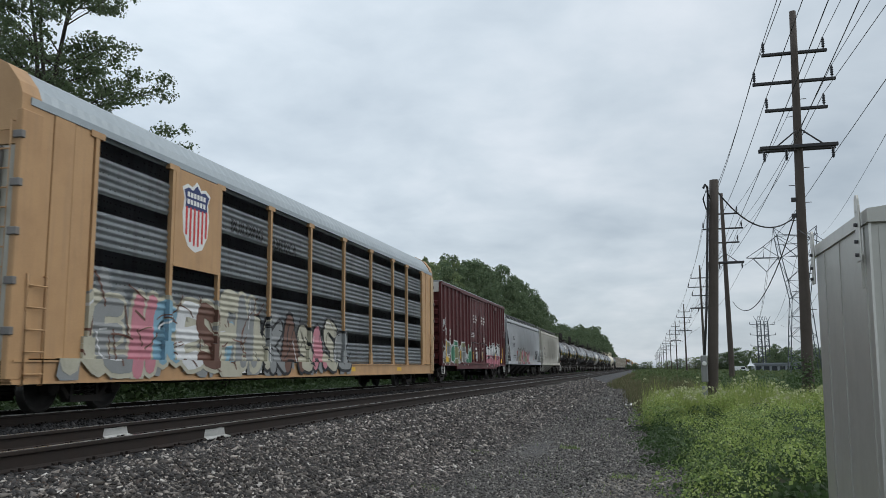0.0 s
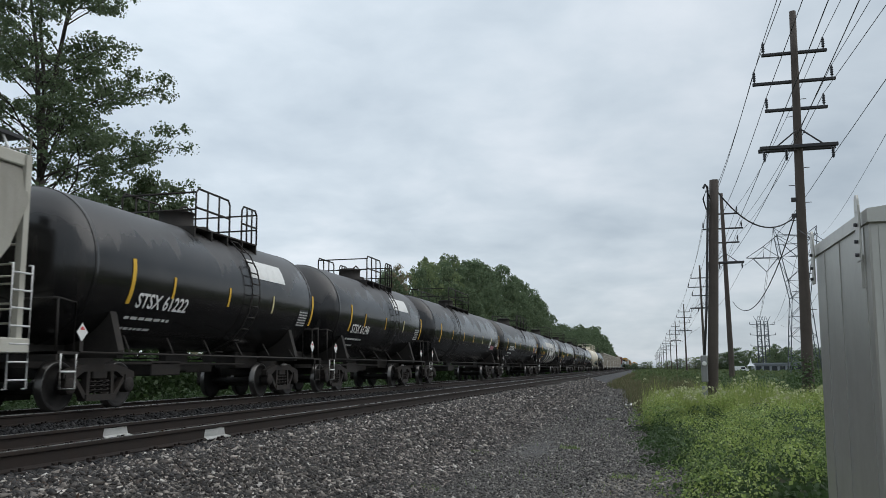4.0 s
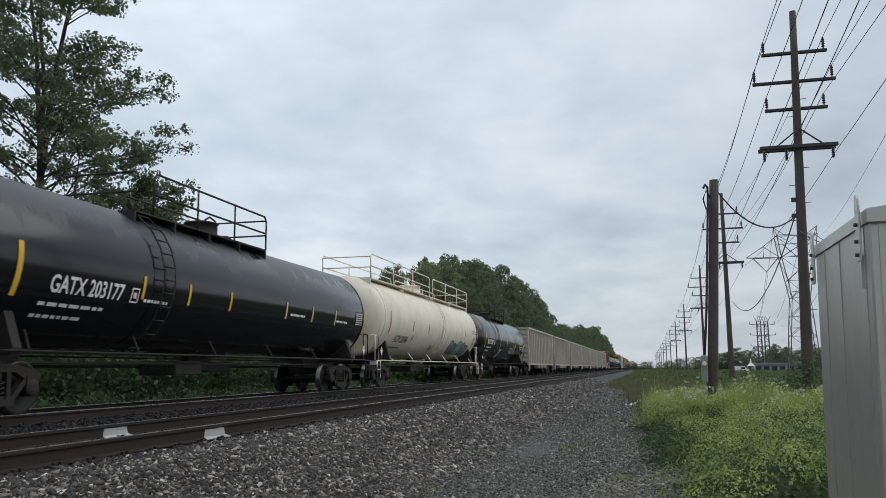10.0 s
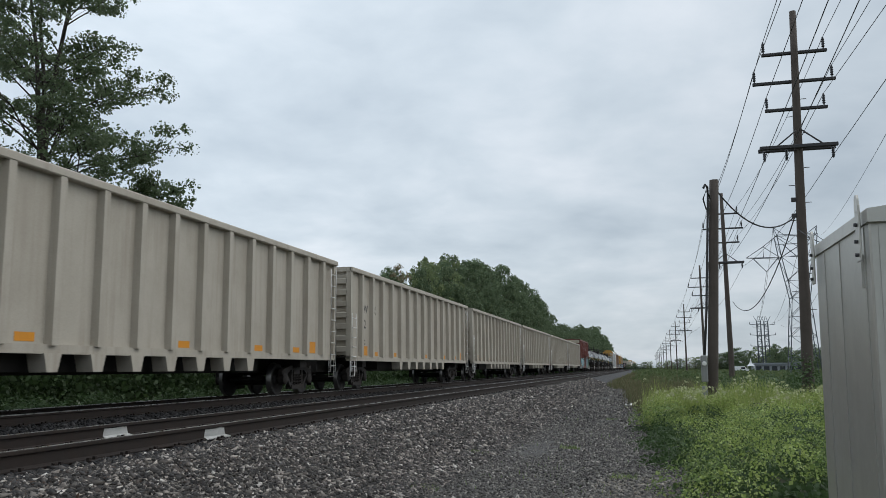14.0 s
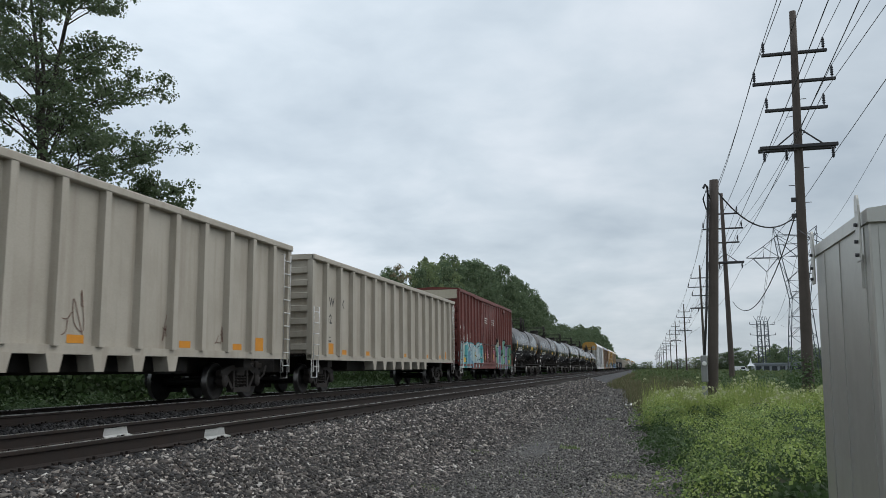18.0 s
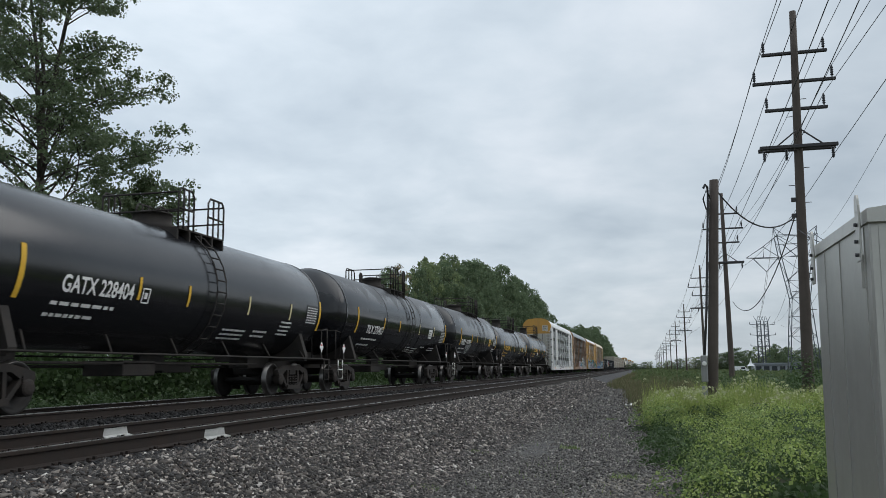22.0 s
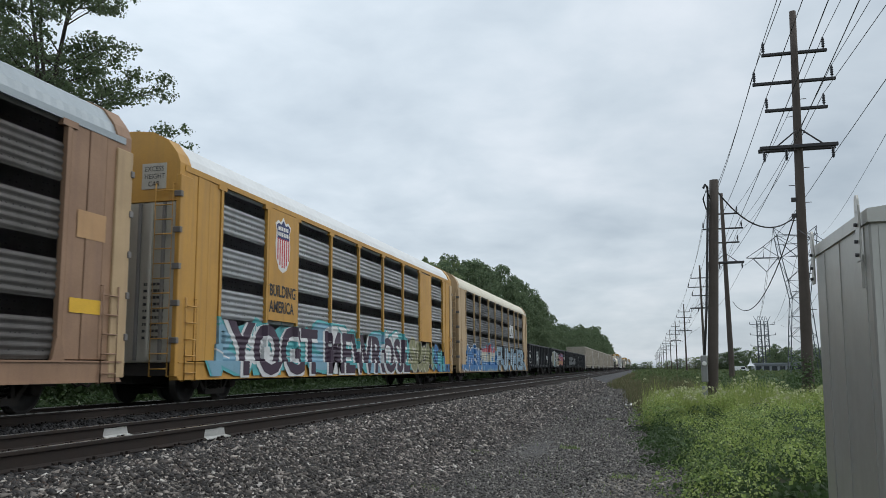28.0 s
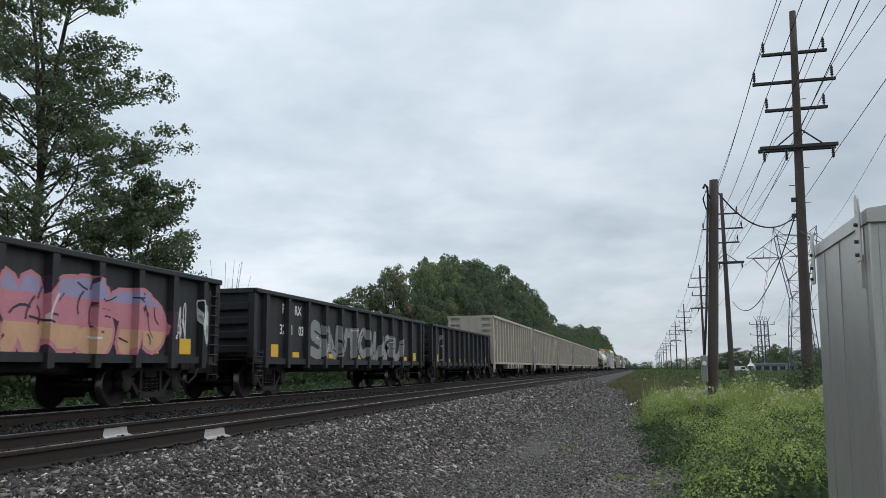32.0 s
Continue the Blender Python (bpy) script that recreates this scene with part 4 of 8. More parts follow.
        for y in (y0, y1):
            part("handrail", tubes([(-1.0, y, h - 0.1), (1.0, y, h - 0.1)], [(-1.0, y, zt + 0.5), (1.0, y, zt + 0.5)], r=0.024), rail_m, c)
        step_y = gap if gap is not None else 0.5 * (y0 + y1)
        for sx in (-1, 1):
            ang = [math.asin(min(0.999, (zz - centre) / (radius + 0.12))) for zz in np.linspace(1.1, zt, 9)]
            runs = [[(sx * (radius + 0.12) * math.cos(a), y, centre + (radius + 0.12) * math.sin(a)) for a in ang] for y in (step_y - 0.21, step_y + 0.21)]
            for zz in np.linspace(1.2, zt, 11):
                a = math.asin((zz - centre) / (radius + 0.12))
                p = (sx * (radius + 0.12) * math.cos(a), centre + (radius + 0.12) * math.sin(a))
                runs.append([(p[0], step_y - 0.21, p[1]), (p[0], step_y + 0.21, p[1])])
            part("ladder", tubes(*runs, r=0.018), rail_m, c)
    if dome:
        r, h = dome
        top = centre + radius
        bm = bmesh.new()
        lathe(bm, [(top - 0.08, r + 0.08), (top + 0.05, r + 0.06), (top + 0.06, r), (top + h - 0.06, r), (top + h - 0.05, r + 0.03), (top + h - 0.02, r + 0.03), (top + h + 0.02, r * 0.7), (top + h + 0.04, 0.03)], 24, "z", (0, dome_y, 0))
        d = part("dome", done(bm, "dome", smooth=True), rail_m if paint_m is not M_CREAM else M_CREAM, c, "valve housing on top")
        part("lid_hinge", tubes([(0.3, dome_y - 0.35, top + h), (0.3, dome_y - 0.1, top + h + 0.12), (0.3, dome_y + 0.2, top + h + 0.05)], r=0.025), rail_m, d)
        bm = bmesh.new()
        lathe(bm, [(top - 0.05, 0.16), (top + 0.22, 0.16), (top + 0.26, 0.1), (top + 0.27, 0.02)], 14, "z", (0, dome_y + 1.3, 0))
        part("vent", done(bm, "vent", smooth=True), rail_m, c)
    lay = lambda bm, y, z: on_tank(bm, y, z, radius + 0.006, centre)
    stripe, n = stripes
    if strips is None:
        strips = [-half + 1.0 + (2 * half - 2.0) * k / max(n - 1, 1) for k in range(1, n - 1)]
    if ends is None:
        ends = (-half + 1.95, half - 0.75)
    for y in (*ends, *strips):
        big = y in ends
        bm = plate_bm(0.12 if big else 0.085, 0.92 if big else 0.47)
        on_tank(bm, y, centre - (0.68 if big else 0.47), radius + 0.012, centre)
        part("reflector", bm, stripe if big or y < 0.2 * half or stripe is not M_GOLD else M_STRAW, c, "yellow reflective strip")
    if words[0]:
        y, z, w = text if text else (-half + 2.6, centre - 0.72, 2.1)
        bm = text_bm(words[0], 0.44, 1.0, 1.0, 0.009)
        wide = max(v.co.x for v in bm.verts)
        for v in bm.verts:
            v.co.x *= w / wide
        lay(bm, y, z)
        part("lettering", bm, words[1], c)
        for row, (dy, ww) in enumerate(((-0.12, 0.86), (-0.16, 0.66))):
            bm = bars_bm(w * ww, 0.17, 1, 3 + row)
            lay(bm, y + dy, z - 0.24 - 0.2 * row)
            tagged(part("small_print", bm, words[1], c, "rows of small stencilled print"), kind="stuff")
    for kind, y0, y1, z0, z1 in extra:
        w, h = y1 - y0, z1 - z0
        if kind == "panel":
            bm = plate_bm(w, h)
            lay(bm, y0, z0)
            p = part("data_panel", bm, M_GREYTANK if paint_m is not M_CREAM else M_CREAM, c, "stencilled data table")
            bm = bars_bm(w * 0.94, h * 0.94, max(4, int(h / 0.075)), 9)
            on_tank(bm, y0 + 0.03 * w, z0 + 0.03 * h, radius + 0.012, centre)
            tagged(part("small_print", bm, M_WHITE if paint_m is not M_CREAM else M_MARK_DARK, p, "table of small print"), kind="stuff")
        elif kind == "print":
            bm = bars_bm(w, h, max(1, int(h / 0.11)), int(10 * abs(y0)))
            lay(bm, y0, z0)
            tagged(part("small_print", bm, words[1] if words[1] is not M_GOLD else M_STRAW, c, "rows of small stencilled print"), kind="stuff")
        elif kind == "box":
            bm = bmesh.new()
            t = 0.03
            for a, b, d, e in ((0, w, 0, t), (0, w, h - t, h), (0, t, t, h - t), (w - t, w, t, h - t), (0.3 * w, 0.7 * w, 0.3 * h, 0.7 * h)):
                bm.faces.new([bm.verts.new(q) for q in ((a, d, 0), (b, d, 0), (b, e, 0), (a, e, 0))])
            lay(bm, y0, z0)
            part("stencil_box", bm, words[1], c, "small framed stencil")
        else:
            bm = plate_bm(w, h)
            lay(bm, y0, z0)
            m = {"notice": M_GOLD, "white": M_WHITE, "pink": SP["pink"], "green": SP["green"]}[kind]
            p = part("notice", bm, m, c, {"notice": "yellow notice panel", "white": "white notice panel", "pink": "faded pink notice panel", "green": "dark green paint patch"}[kind])
            if kind != "green":
                bm = bars_bm(w * 0.8, h * 0.7, 3, 4)
                on_tank(bm, y0 + 0.1 * w, z0 + 0.15 * h, radius + 0.012, centre)
                tagged(part("small_print", bm, M_MARK_DARK, p), kind="stuff")
    if placards:
        for y in (half - 0.62, -half + 0.55):
            bm = bmesh.new()
            bm.faces.new([bm.verts.new(p) for p in ((0, -0.17, 0), (0.15, 0, 0), (0, 0.17, 0), (-0.15, 0, 0))])
            on_side(bm, y, 1.42, 1.5)
            p = part("placard", bm, M_WHITE, c, "white diamond hazard placard")
            part("placard_holder", boxes((1.488, 1.497, y - 0.05, y + 0.05, 1.06, 1.3)), M_UNDER, p)
            bm = bmesh.new()
            bm.faces.new([bm.verts.new(q) for q in ((1.504, y - 0.07, 1.46), (1.504, y + 0.07, 1.46), (1.504, y + 0.02, 1.52), (1.504, y - 0.02, 1.52))])
            part("placard_symbol", bm, M_SIGNRED, p)
    running_gear(c, half + 0.45, truck_y)
    return c


# -- corrugated autoracks --
def corrugation(z):
    """Depth of the autorack panels by height: groups of rounded ridges between flat bands."""
    u = (z - 0.93) % 1.03
    if u > 0.70:
        return 0.0
    return 0.0135 * (1 - math.cos(2 * math.pi * u / 0.14))


def corr_levels(z0, z1):
    out = []
    base = 0.93
    while base < z1:
        out += [base + 0.14 * (k + f / 6) for k in range(5) for f in range(6)] + [base + 0.70]
        base += 1.03
    return sorted({round(v, 4) for v in out if z0 < v < z1} | {z0, z1})


def panel_mesh(y0, y1, z0, z1, x, flip):
    bm = bmesh.new()
    cols = []
    for y in (y0, y1):
        cols.append([bm.verts.new((flip * (x + corrugation(z)), y, z)) for z in corr_levels(z0, z1)])
    for k in range(len(cols[0]) - 1):
        bm.faces.new((cols[0][k], cols[1][k], cols[1][k + 1], cols[0][k + 1]))
    bmesh.ops.solidify(bm, geom=bm.faces[:], thickness=0.02)
    return done(bm, "panel")


POSTS = [1.95, 4.55, 6.6, 9.4, 12.2, 15.1, 17.95, 20.7, 22.7, 25.2]
POSTS_GREY = [2.1, 4.6, 6.45, 9.4, 11.9, 14.75, 17.6, 20.45, 22.5, 25.2]


def autorack(label, near, far, panel_m, post_m, sill_m, roof_m, end_m, end_low_m, mid_m=None, hood_m=None, seams=False, posts=POSTS):
    c = car("autorack_car", label, "autorack", near, far)
    L = far - near
    half = 0.5 * L
    k = L / 27.1
    ys = [-half + p * k for p in posts]
    z0, z1, top = 0.93, 5.12, 6.02
    for sx in (-1, 1):
        bays = list(zip(ys, ys[1:]))
        for i, (a, b) in enumerate(bays):
            m = panel_m
            part("side_panel", panel_mesh(a + 0.06, b - 0.06, z0, z1, 1.46, sx), m, c)
        for k, y in enumerate(ys):
            bm = bmesh.new()
            x0, x1 = sorted((sx * 1.44, sx * 1.555))
            box(bm, x0, x1, y - 0.055, y + 0.055, z0 - 0.02, z1)
            prism(bm, [(y - 0.055, z0 + 0.4), (y - 0.16, z0 - 0.02), (y + 0.16, z0 - 0.02), (y + 0.055, z0 + 0.4)], "x", sx * 1.50, sx * 1.565)
            box(bm, x0, x1 + 0.006, y - 0.2, y + 0.2, z1 - 0.1, z1 + 0.02)
            part("post", bm, post_m if mid_m is None or k in (0, 1, 2, 7, 8, 9) else mid_m, c)
        for y0, y1 in ((-half + 0.25, ys[0] - 0.075), (ys[-1] + 0.075, half - 0.25)):
            x0, x1 = sorted((sx * 1.44, sx * 1.53))
            n = 3
            for j in range(n):
                a, b = y0 + (y1 - y0) * j / n, y0 + (y1 - y0) * (j + 1) / n
                part("end_panel", boxes((x0, x1 + (0.012 if j % 2 else 0), a + 0.008, b - 0.008, z0, z1), bevel=0.01), end_m if end_m is not M_WHITE_STEEL else post_m, c)
        bm = bmesh.new()
        x0, x1 = sorted((sx * 1.38, sx * 1.57))
        box(bm, x0, x1, -half + 0.1, half - 0.1, 0.54, z0 - 0.02)
        box(bm, x0, x1 + (0.03 if sx > 0 else 0), -half + 0.1, half - 0.1, z0 - 0.05, z0 - 0.018)
        box(bm, x0, x1 + (0.03 if sx > 0 else 0), -half + 0.1, half - 0.1, 0.52, 0.56)
        part("side_sill", bm, sill_m, c)
        bm = bmesh.new()
        x0, x1 = sorted((sx * 1.42, sx * 1.55))
        box(bm, x0, x1, -half + 0.2, half - 0.2, z1, z1 + 0.13)
        part("roof_rail", bm, roof_m if roof_m is not M_ROOF_WHITE else post_m, c)
        for s in (-1, 1):
            y0, y1 = sorted((s * (half - 0.3), s * (half - 0.75)))
            part("ladder", ladder_mesh(1.53, y0, y1, 0.5, 2.3, 5, 0.016, 0.08) if sx > 0 else ladder_mesh(-1.61, y0, y1, 0.5, 2.3, 5, 0.016, 0.08), post_m, c)
    # roof: a corrugated shell over a flattened arch
    arch = [(1.50, z1 + 0.13), (1.42, z1 + 0.34), (1.18, z1 + 0.66), (0.82, top - 0.05), (0.4, top), (0, top + 0.015)]
    arch = arch + [(-a, b) for a, b in reversed(arch[:-1])]
    bm = bmesh.new()
    rows = []
    y, n = -half + 0.45, 150
    for i in range(n + 1):
        rows.append([bm.verts.new((a * (1 + (0.005 if i % 2 else 0)), -half + 0.42 + (L - 0.84) * i / n, b + (0.012 if i % 2 else 0))) for a, b in arch])
    for r0, r1 in zip(rows, rows[1:]):
        for j in range(len(arch) - 1):
            bm.faces.new((r0[j], r0[j + 1], r1[j + 1], r1[j]))
    part("roof", done(bm, "roof"), roof_m, c, "corrugated metal roof")
    # ends: two folding doors under an arched hood
    for s in (-1, 1):
        y0, y1 = sorted((s * half, s * (half - 0.45)))
        hood = [(1.54, 4.42)] + [(a * 1.02, b + 0.03) for a, b in arch] + [(-1.54, 4.42)]
        bm = bmesh.new()
        prism(bm, hood, "y", y0, y1)
        part("end_hood", bm, hood_m or end_m, c)
        for x0, x1 in ((-1.5, -0.02), (0.02, 1.5)):
            d = part("end_door", boxes((x0, x1, y0 + 0.02, y1 - 0.02, 0.9, 4.41), bevel=0.02), end_low_m, c, "folding end door")
            for j in range(1, 5):
                xx = x0 + (x1 - x0) * j / 5
                ya, yb = sorted((s * half, s * (half + 0.035)))
                part("door_rib", boxes((xx - 0.03, xx + 0.03, ya - 0.03, yb, 0.95, 4.38)), end_low_m if j % 2 else M_GALV_DARK, d)
        for x in (-1.52, 1.52):
            part("corner_post", boxes((x - 0.06, x + 0.06, y0 - 0.02, y1 + 0.02, 0.6, 5.0), bevel=0.015), post_m if s < 0 else M_CARTAN, c)
            for z in (1.3, 2.1, 2.9, 3.7, 4.5):
                part("hinge", boxes((x - 0.09, x + 0.09, s * half - 0.05, s * half + 0.05, z, z + 0.13), bevel=0.01), M_GALV_DARK, c)
        part("end_ladder", end_ladder_mesh(s * half, 1.0, 1.42, 0.6, 4.8, 13), post_m, c)
        bm = bars_bm(0.5, 1.3, 9, 3)
        for v in bm.verts:
            v.co = (0.75 + (v.co.x if s < 0 else v.co.x), s * (half + 0.012), 1.4 + v.co.y)
        tagged(part("small_print", bm, M_MARK_DARK, c), kind="stuff")
    part("deck", boxes((-1.38, 1.38, -half + 0.1, half - 0.1, 0.62, 0.9), (-0.35, 0.35, -half + 0.3, half - 0.3, 0.45, 0.62)), M_UNDER, c)
    # added solid block whose dark colour replaces the shade inside the car
    part("inner_wall", boxes((-1.40, 1.40, -half + 0.5, half - 0.5, 0.92, 5.0)), M_INSIDE, c, "near-black block that stands for the shade behind the panels")
    for i, y in enumerate((-half + 3.0, 2.0, half - 6.0)):
        bm = plate_bm(0.6, 0.14)
        on_side(bm, y, 0.66, 1.574)
        part("reflector", bm, M_GOLD, c, "yellow reflective strip")
    rng = random.Random(int(near))
    # flat dark marks and strips paint the shade of holes and panel gaps
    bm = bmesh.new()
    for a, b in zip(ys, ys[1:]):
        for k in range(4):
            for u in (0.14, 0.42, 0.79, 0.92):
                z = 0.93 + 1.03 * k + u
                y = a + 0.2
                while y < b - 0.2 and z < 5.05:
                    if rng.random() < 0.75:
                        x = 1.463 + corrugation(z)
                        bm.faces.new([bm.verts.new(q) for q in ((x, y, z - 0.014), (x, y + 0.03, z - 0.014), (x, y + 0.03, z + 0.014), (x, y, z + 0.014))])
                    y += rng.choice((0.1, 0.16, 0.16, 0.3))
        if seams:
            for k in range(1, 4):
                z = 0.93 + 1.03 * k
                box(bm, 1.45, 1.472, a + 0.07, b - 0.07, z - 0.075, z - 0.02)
    tagged(part("perforation", bm, M_INSIDE, c, "rows of dark marks painted for the shade in panel slots and holes"), kind="stuff")
    bm = bars_bm(1.1, 0.2, 1, 21)
    on_side(bm, -half + 8.5, 0.62, 1.575)
    tagged(part("small_print", bm, M_MARK_DARK, c), kind="stuff")
    running_gear(c, half + 0.62, half - 2.6)
    return c, ys, half


def shield(c, y, z, w, h, plate_m, plate):
    """A shield with a navy head, white bars and red stripes on a painted sheet."""
    y0, y1 = plate
    part("sign_plate", boxes((1.53, 1.56, y0 + 0.06, y1 - 0.06, z - 0.45, 5.1)), plate_m, c)
    def outline(s):
        pts = [(0.5, 0.0), (0.75, 0.06), (0.93, 0.25), (0.97, 0.5), (0.92, 0.72), (1.0, 0.86), (0.82, 0.93), (0.66, 0.90), (0.5, 1.0)]
        pts = pts + [(1 - a, b) for a, b in reversed(pts[1:-1])]
        return [(0.5 + (a - 0.5) * s, 0.5 + (b - 0.5) * s) for a, b in pts]
    for s, x, m in ((1.08, 1.563, M_WHITE), (1.0, 1.566, M_WHITE)):
        bm = bmesh.new()
        bm.faces.new([bm.verts.new((x, y + a * w, z + b * h)) for a, b in outline(s)])
        part("shield", bm, m, c)
    bm = bmesh.new()
    head = [(0.085, 0.6), (0.915, 0.6), (0.90, 0.72), (0.975, 0.855), (0.82, 0.91), (0.66, 0.88), (0.5, 0.975), (0.34, 0.88), (0.18, 0.91), (0.025, 0.855), (0.10, 0.72)]
    bm.faces.new([bm.verts.new((1.57, y + a * w, z + b * h)) for a, b in head])
    part("shield_head", bm, M_NAVY, c)
    for k in range(6):
        a = 0.1 + 0.15 * k
        low = 0.05 + 1.1 * (a + 0.035 - 0.5) ** 2
        bm = bmesh.new()
        bm.faces.new([bm.verts.new((1.572, y + u * w, z + v * h)) for u, v in ((a, low), (a + 0.07, low), (a + 0.07, 0.62), (a, 0.62))])
        part("shield_stripe", bm, M_SIGNRED, c)
    for v0 in (0.66, 0.77):
        bm = bmesh.new()
        for k in range(6):
            a = 0.14 + 0.12 * k
            bm.faces.new([bm.verts.new((1.574, y + u * w, z + v * h)) for u, v in ((a, v0), (a + 0.09, v0), (a + 0.09, v0 + 0.075), (a, v0 + 0.075))])
        part("shield_bar", bm, M_WHITE, c)


# -- boxcars --
def box_posts(half, d0, d1):
    """Places of the side posts on a boxcar, even but for the narrow bays at the ends."""
    side = [-half + 0.76 + 0.91 * i for i in range(7)]
    return [-half + 0.08] + side + [d0 - 0.08, d1 + 0.08] + [-y for y in reversed(side)] + [half - 0.08]


def boxcar(label, near, far, body_m, height, door, sill=1.0, end_top_m=M_WHITE_STEEL):
    c = car("boxcar", label, "boxcar", near, far)
    half = 0.5 * (far - near)
    bm = bmesh.new()
    box(bm, -1.46, 1.46, -half + 0.06, half - 0.06, sill, height - 0.05)
    body = part("body", done(bm, "body"), body_m, c)
    d0, d1 = door
    for sx in (-1, 1):
        for y in box_posts(half, d0, d1):
            bm = bmesh.new()
            prism(bm, [(sx * 1.455, y - 0.11), (sx * 1.455, y + 0.11), (sx * 1.55, y + 0.06), (sx * 1.55, y - 0.06)], "z", sill, height - 0.12)
            part("post", bm, body_m, c)
        x0, x1 = sorted((sx * 1.44, sx * 1.57))
        part("top_rail", boxes((x0, x1, -half, half, height - 0.14, height)), body_m, c)
        part("side_sill", boxes((x0, x1 - 0.02, -half, half, sill - 0.12, sill), (x0, x1 - 0.03, -half + 3.4, half - 3.4, sill - 0.28, sill - 0.12)), body_m, c)
        m = 0.5 * (d0 + d1)
        for a, b in ((d0, m), (m, d1)):
            bm = bmesh.new()
            x0, x1 = sorted((sx * 1.455, sx * 1.50))
            box(bm, x0, x1, a + 0.04, b - 0.04, sill + 0.03, height - 0.2)
            dr = part("door", bm, body_m, c, "plug door with pressed ribs")
            if sx > 0:
                for j in range(5):
                    z = sill + 0.05 + (height - sill - 0.4) * j / 4
                    part("door_rib", boxes((x0, x1 + 0.03, a + 0.06, b - 0.06, z, z + 0.09), bevel=0.01), body_m, dr)
                for y in (a + 0.06, b - 0.16):
                    part("door_stile", boxes((x0, x1 + 0.026, y, y + 0.1, sill + 0.05, height - 0.22)), body_m, dr)
                for y in (a + 0.35, 0.5 * (a + b), b - 0.35):
                    part("lock_rod", tubes([(1.54, y, sill + 0.1), (1.54, y, height - 0.3)], r=0.022), body_m, dr)
                part("door_handle", tubes([(1.56, a + 0.3, sill + 1.2), (1.6, a + 0.6, sill + 1.25), (1.6, b - 0.5, sill + 1.2)], r=0.025), M_GREYTANK, dr)
        x0, x1 = sorted((sx * 1.50, sx * 1.60))
        part("door_track", boxes((x0, x1, d0 - 2.6, d1 + 0.4, sill - 0.02, sill + 0.06), (x0, x1, d0 - 2.6, d1 + 0.4, height - 0.2, height - 0.15)), body_m, c)
    bm = bmesh.new()
    prism(bm, [(-1.56, height - 0.02), (1.56, height - 0.02), (1.5, height + 0.05), (0, height + 0.14), (-1.5, height + 0.05)], "y", -half, half)
    roof = part("roof", bm, M_ROOF if end_top_m is M_WHITE_STEEL else body_m, c)
    for i in range(14):
        y = -half + 0.6 + (2 * half - 1.2) * i / 13
        bm = bmesh.new()
        prism(bm, [(-1.5, height + 0.05), (0, height + 0.14), (1.5, height + 0.05), (1.5, height + 0.08), (0, height + 0.175), (-1.5, height + 0.08)], "y", y - 0.06, y + 0.06)
        part("roof_rib", bm, M_ROOF if end_top_m is M_WHITE_STEEL else body_m, roof)
    for s in (-1, 1):
        e = s * half
        n = 7
        for j in range(n):
            bm = bmesh.new()
            z = sill + 0.15 + (height - sill - 1.0) * j / n
            ya, yb = sorted((e - s * 0.08, e + s * 0.07))
            prism(bm, [(e - s * 0.08, z), (e + s * 0.06, z + 0.08), (e + s * 0.06, z + 0.28), (e - s * 0.08, z + 0.36)], "x", -1.38, 1.38)
            part("end_rib", bm, body_m, c)
        ya, yb = sorted((e - s * 0.09, e + s * 0.02))
        part("end_header", boxes((-1.44, 1.44, ya, yb, height - 0.52, height - 0.03)), end_top_m, c)
        for x in (-1.48, 1.48):
            part("corner_post", boxes((x - 0.07, x + 0.07, ya, yb, sill - 0.1, height - 0.03)), body_m, c)
        yy = sorted((s * (half - 0.1), s * (half - 0.58)))
        part("ladder", ladder_mesh(1.5, yy[0], yy[1], sill - 0.02, sill + 1.9, 4, 0.015), body_m, c)
        part("step", tubes([(1.52, yy[0], sill - 0.1), (1.52, yy[0], 0.5), (1.52, yy[1], 0.5), (1.52, yy[1], sill - 0.1)], r=0.02), M_WHITE, c, "white painted stirrup step")
        part("end_ladder", end_ladder_mesh(e, 0.95, 1.38, sill, sill + 1.9, 4), body_m, c)
    for k, y in enumerate((-half + 0.95, -half + 4.2, -1.9, 1.0, half - 4.0, half - 1.2)):
        bm = plate_bm(0.1, 0.75 if k in (0, 5) else 0.45)
        on_side(bm, y, sill + (0.35 if k in (0, 5) else 0.25), 1.556)
        part("reflector", bm, M_GOLD, c, "yellow reflective strip")
    for y in (-half + 0.9, half - 1.9):
        bm = plate_bm(0.5, 0.26)
        on_side(bm, y, sill + 0.08, 1.558)
        part("notice", bm, M_GOLD, c, "yellow notice panel")
    part("underframe", boxes((-0.35, 0.35, -half + 0.2, half - 0.2, 0.62, sill), (-1.3, 1.3, -half + 2.2, -half + 2.5, 0.75, sill), (-1.3, 1.3, half - 2.5, half - 2.2, 0.75, sill), (-0.9, 0.5, -1.5, -0.2, 0.6, 0.95), (-0.6, 0.9, 1.5, 2.4, 0.62, 0.95)), M_UNDER, c)
    running_gear(c, half + 0.55, half - 1.9)
    return c


# -- high gondolas with outside ribs --
def rib_at(half, ribs, i):
    inset = 1.16 if ribs > 13 else 0.72
    return -half + inset + 2 * (half - inset) * i / ribs


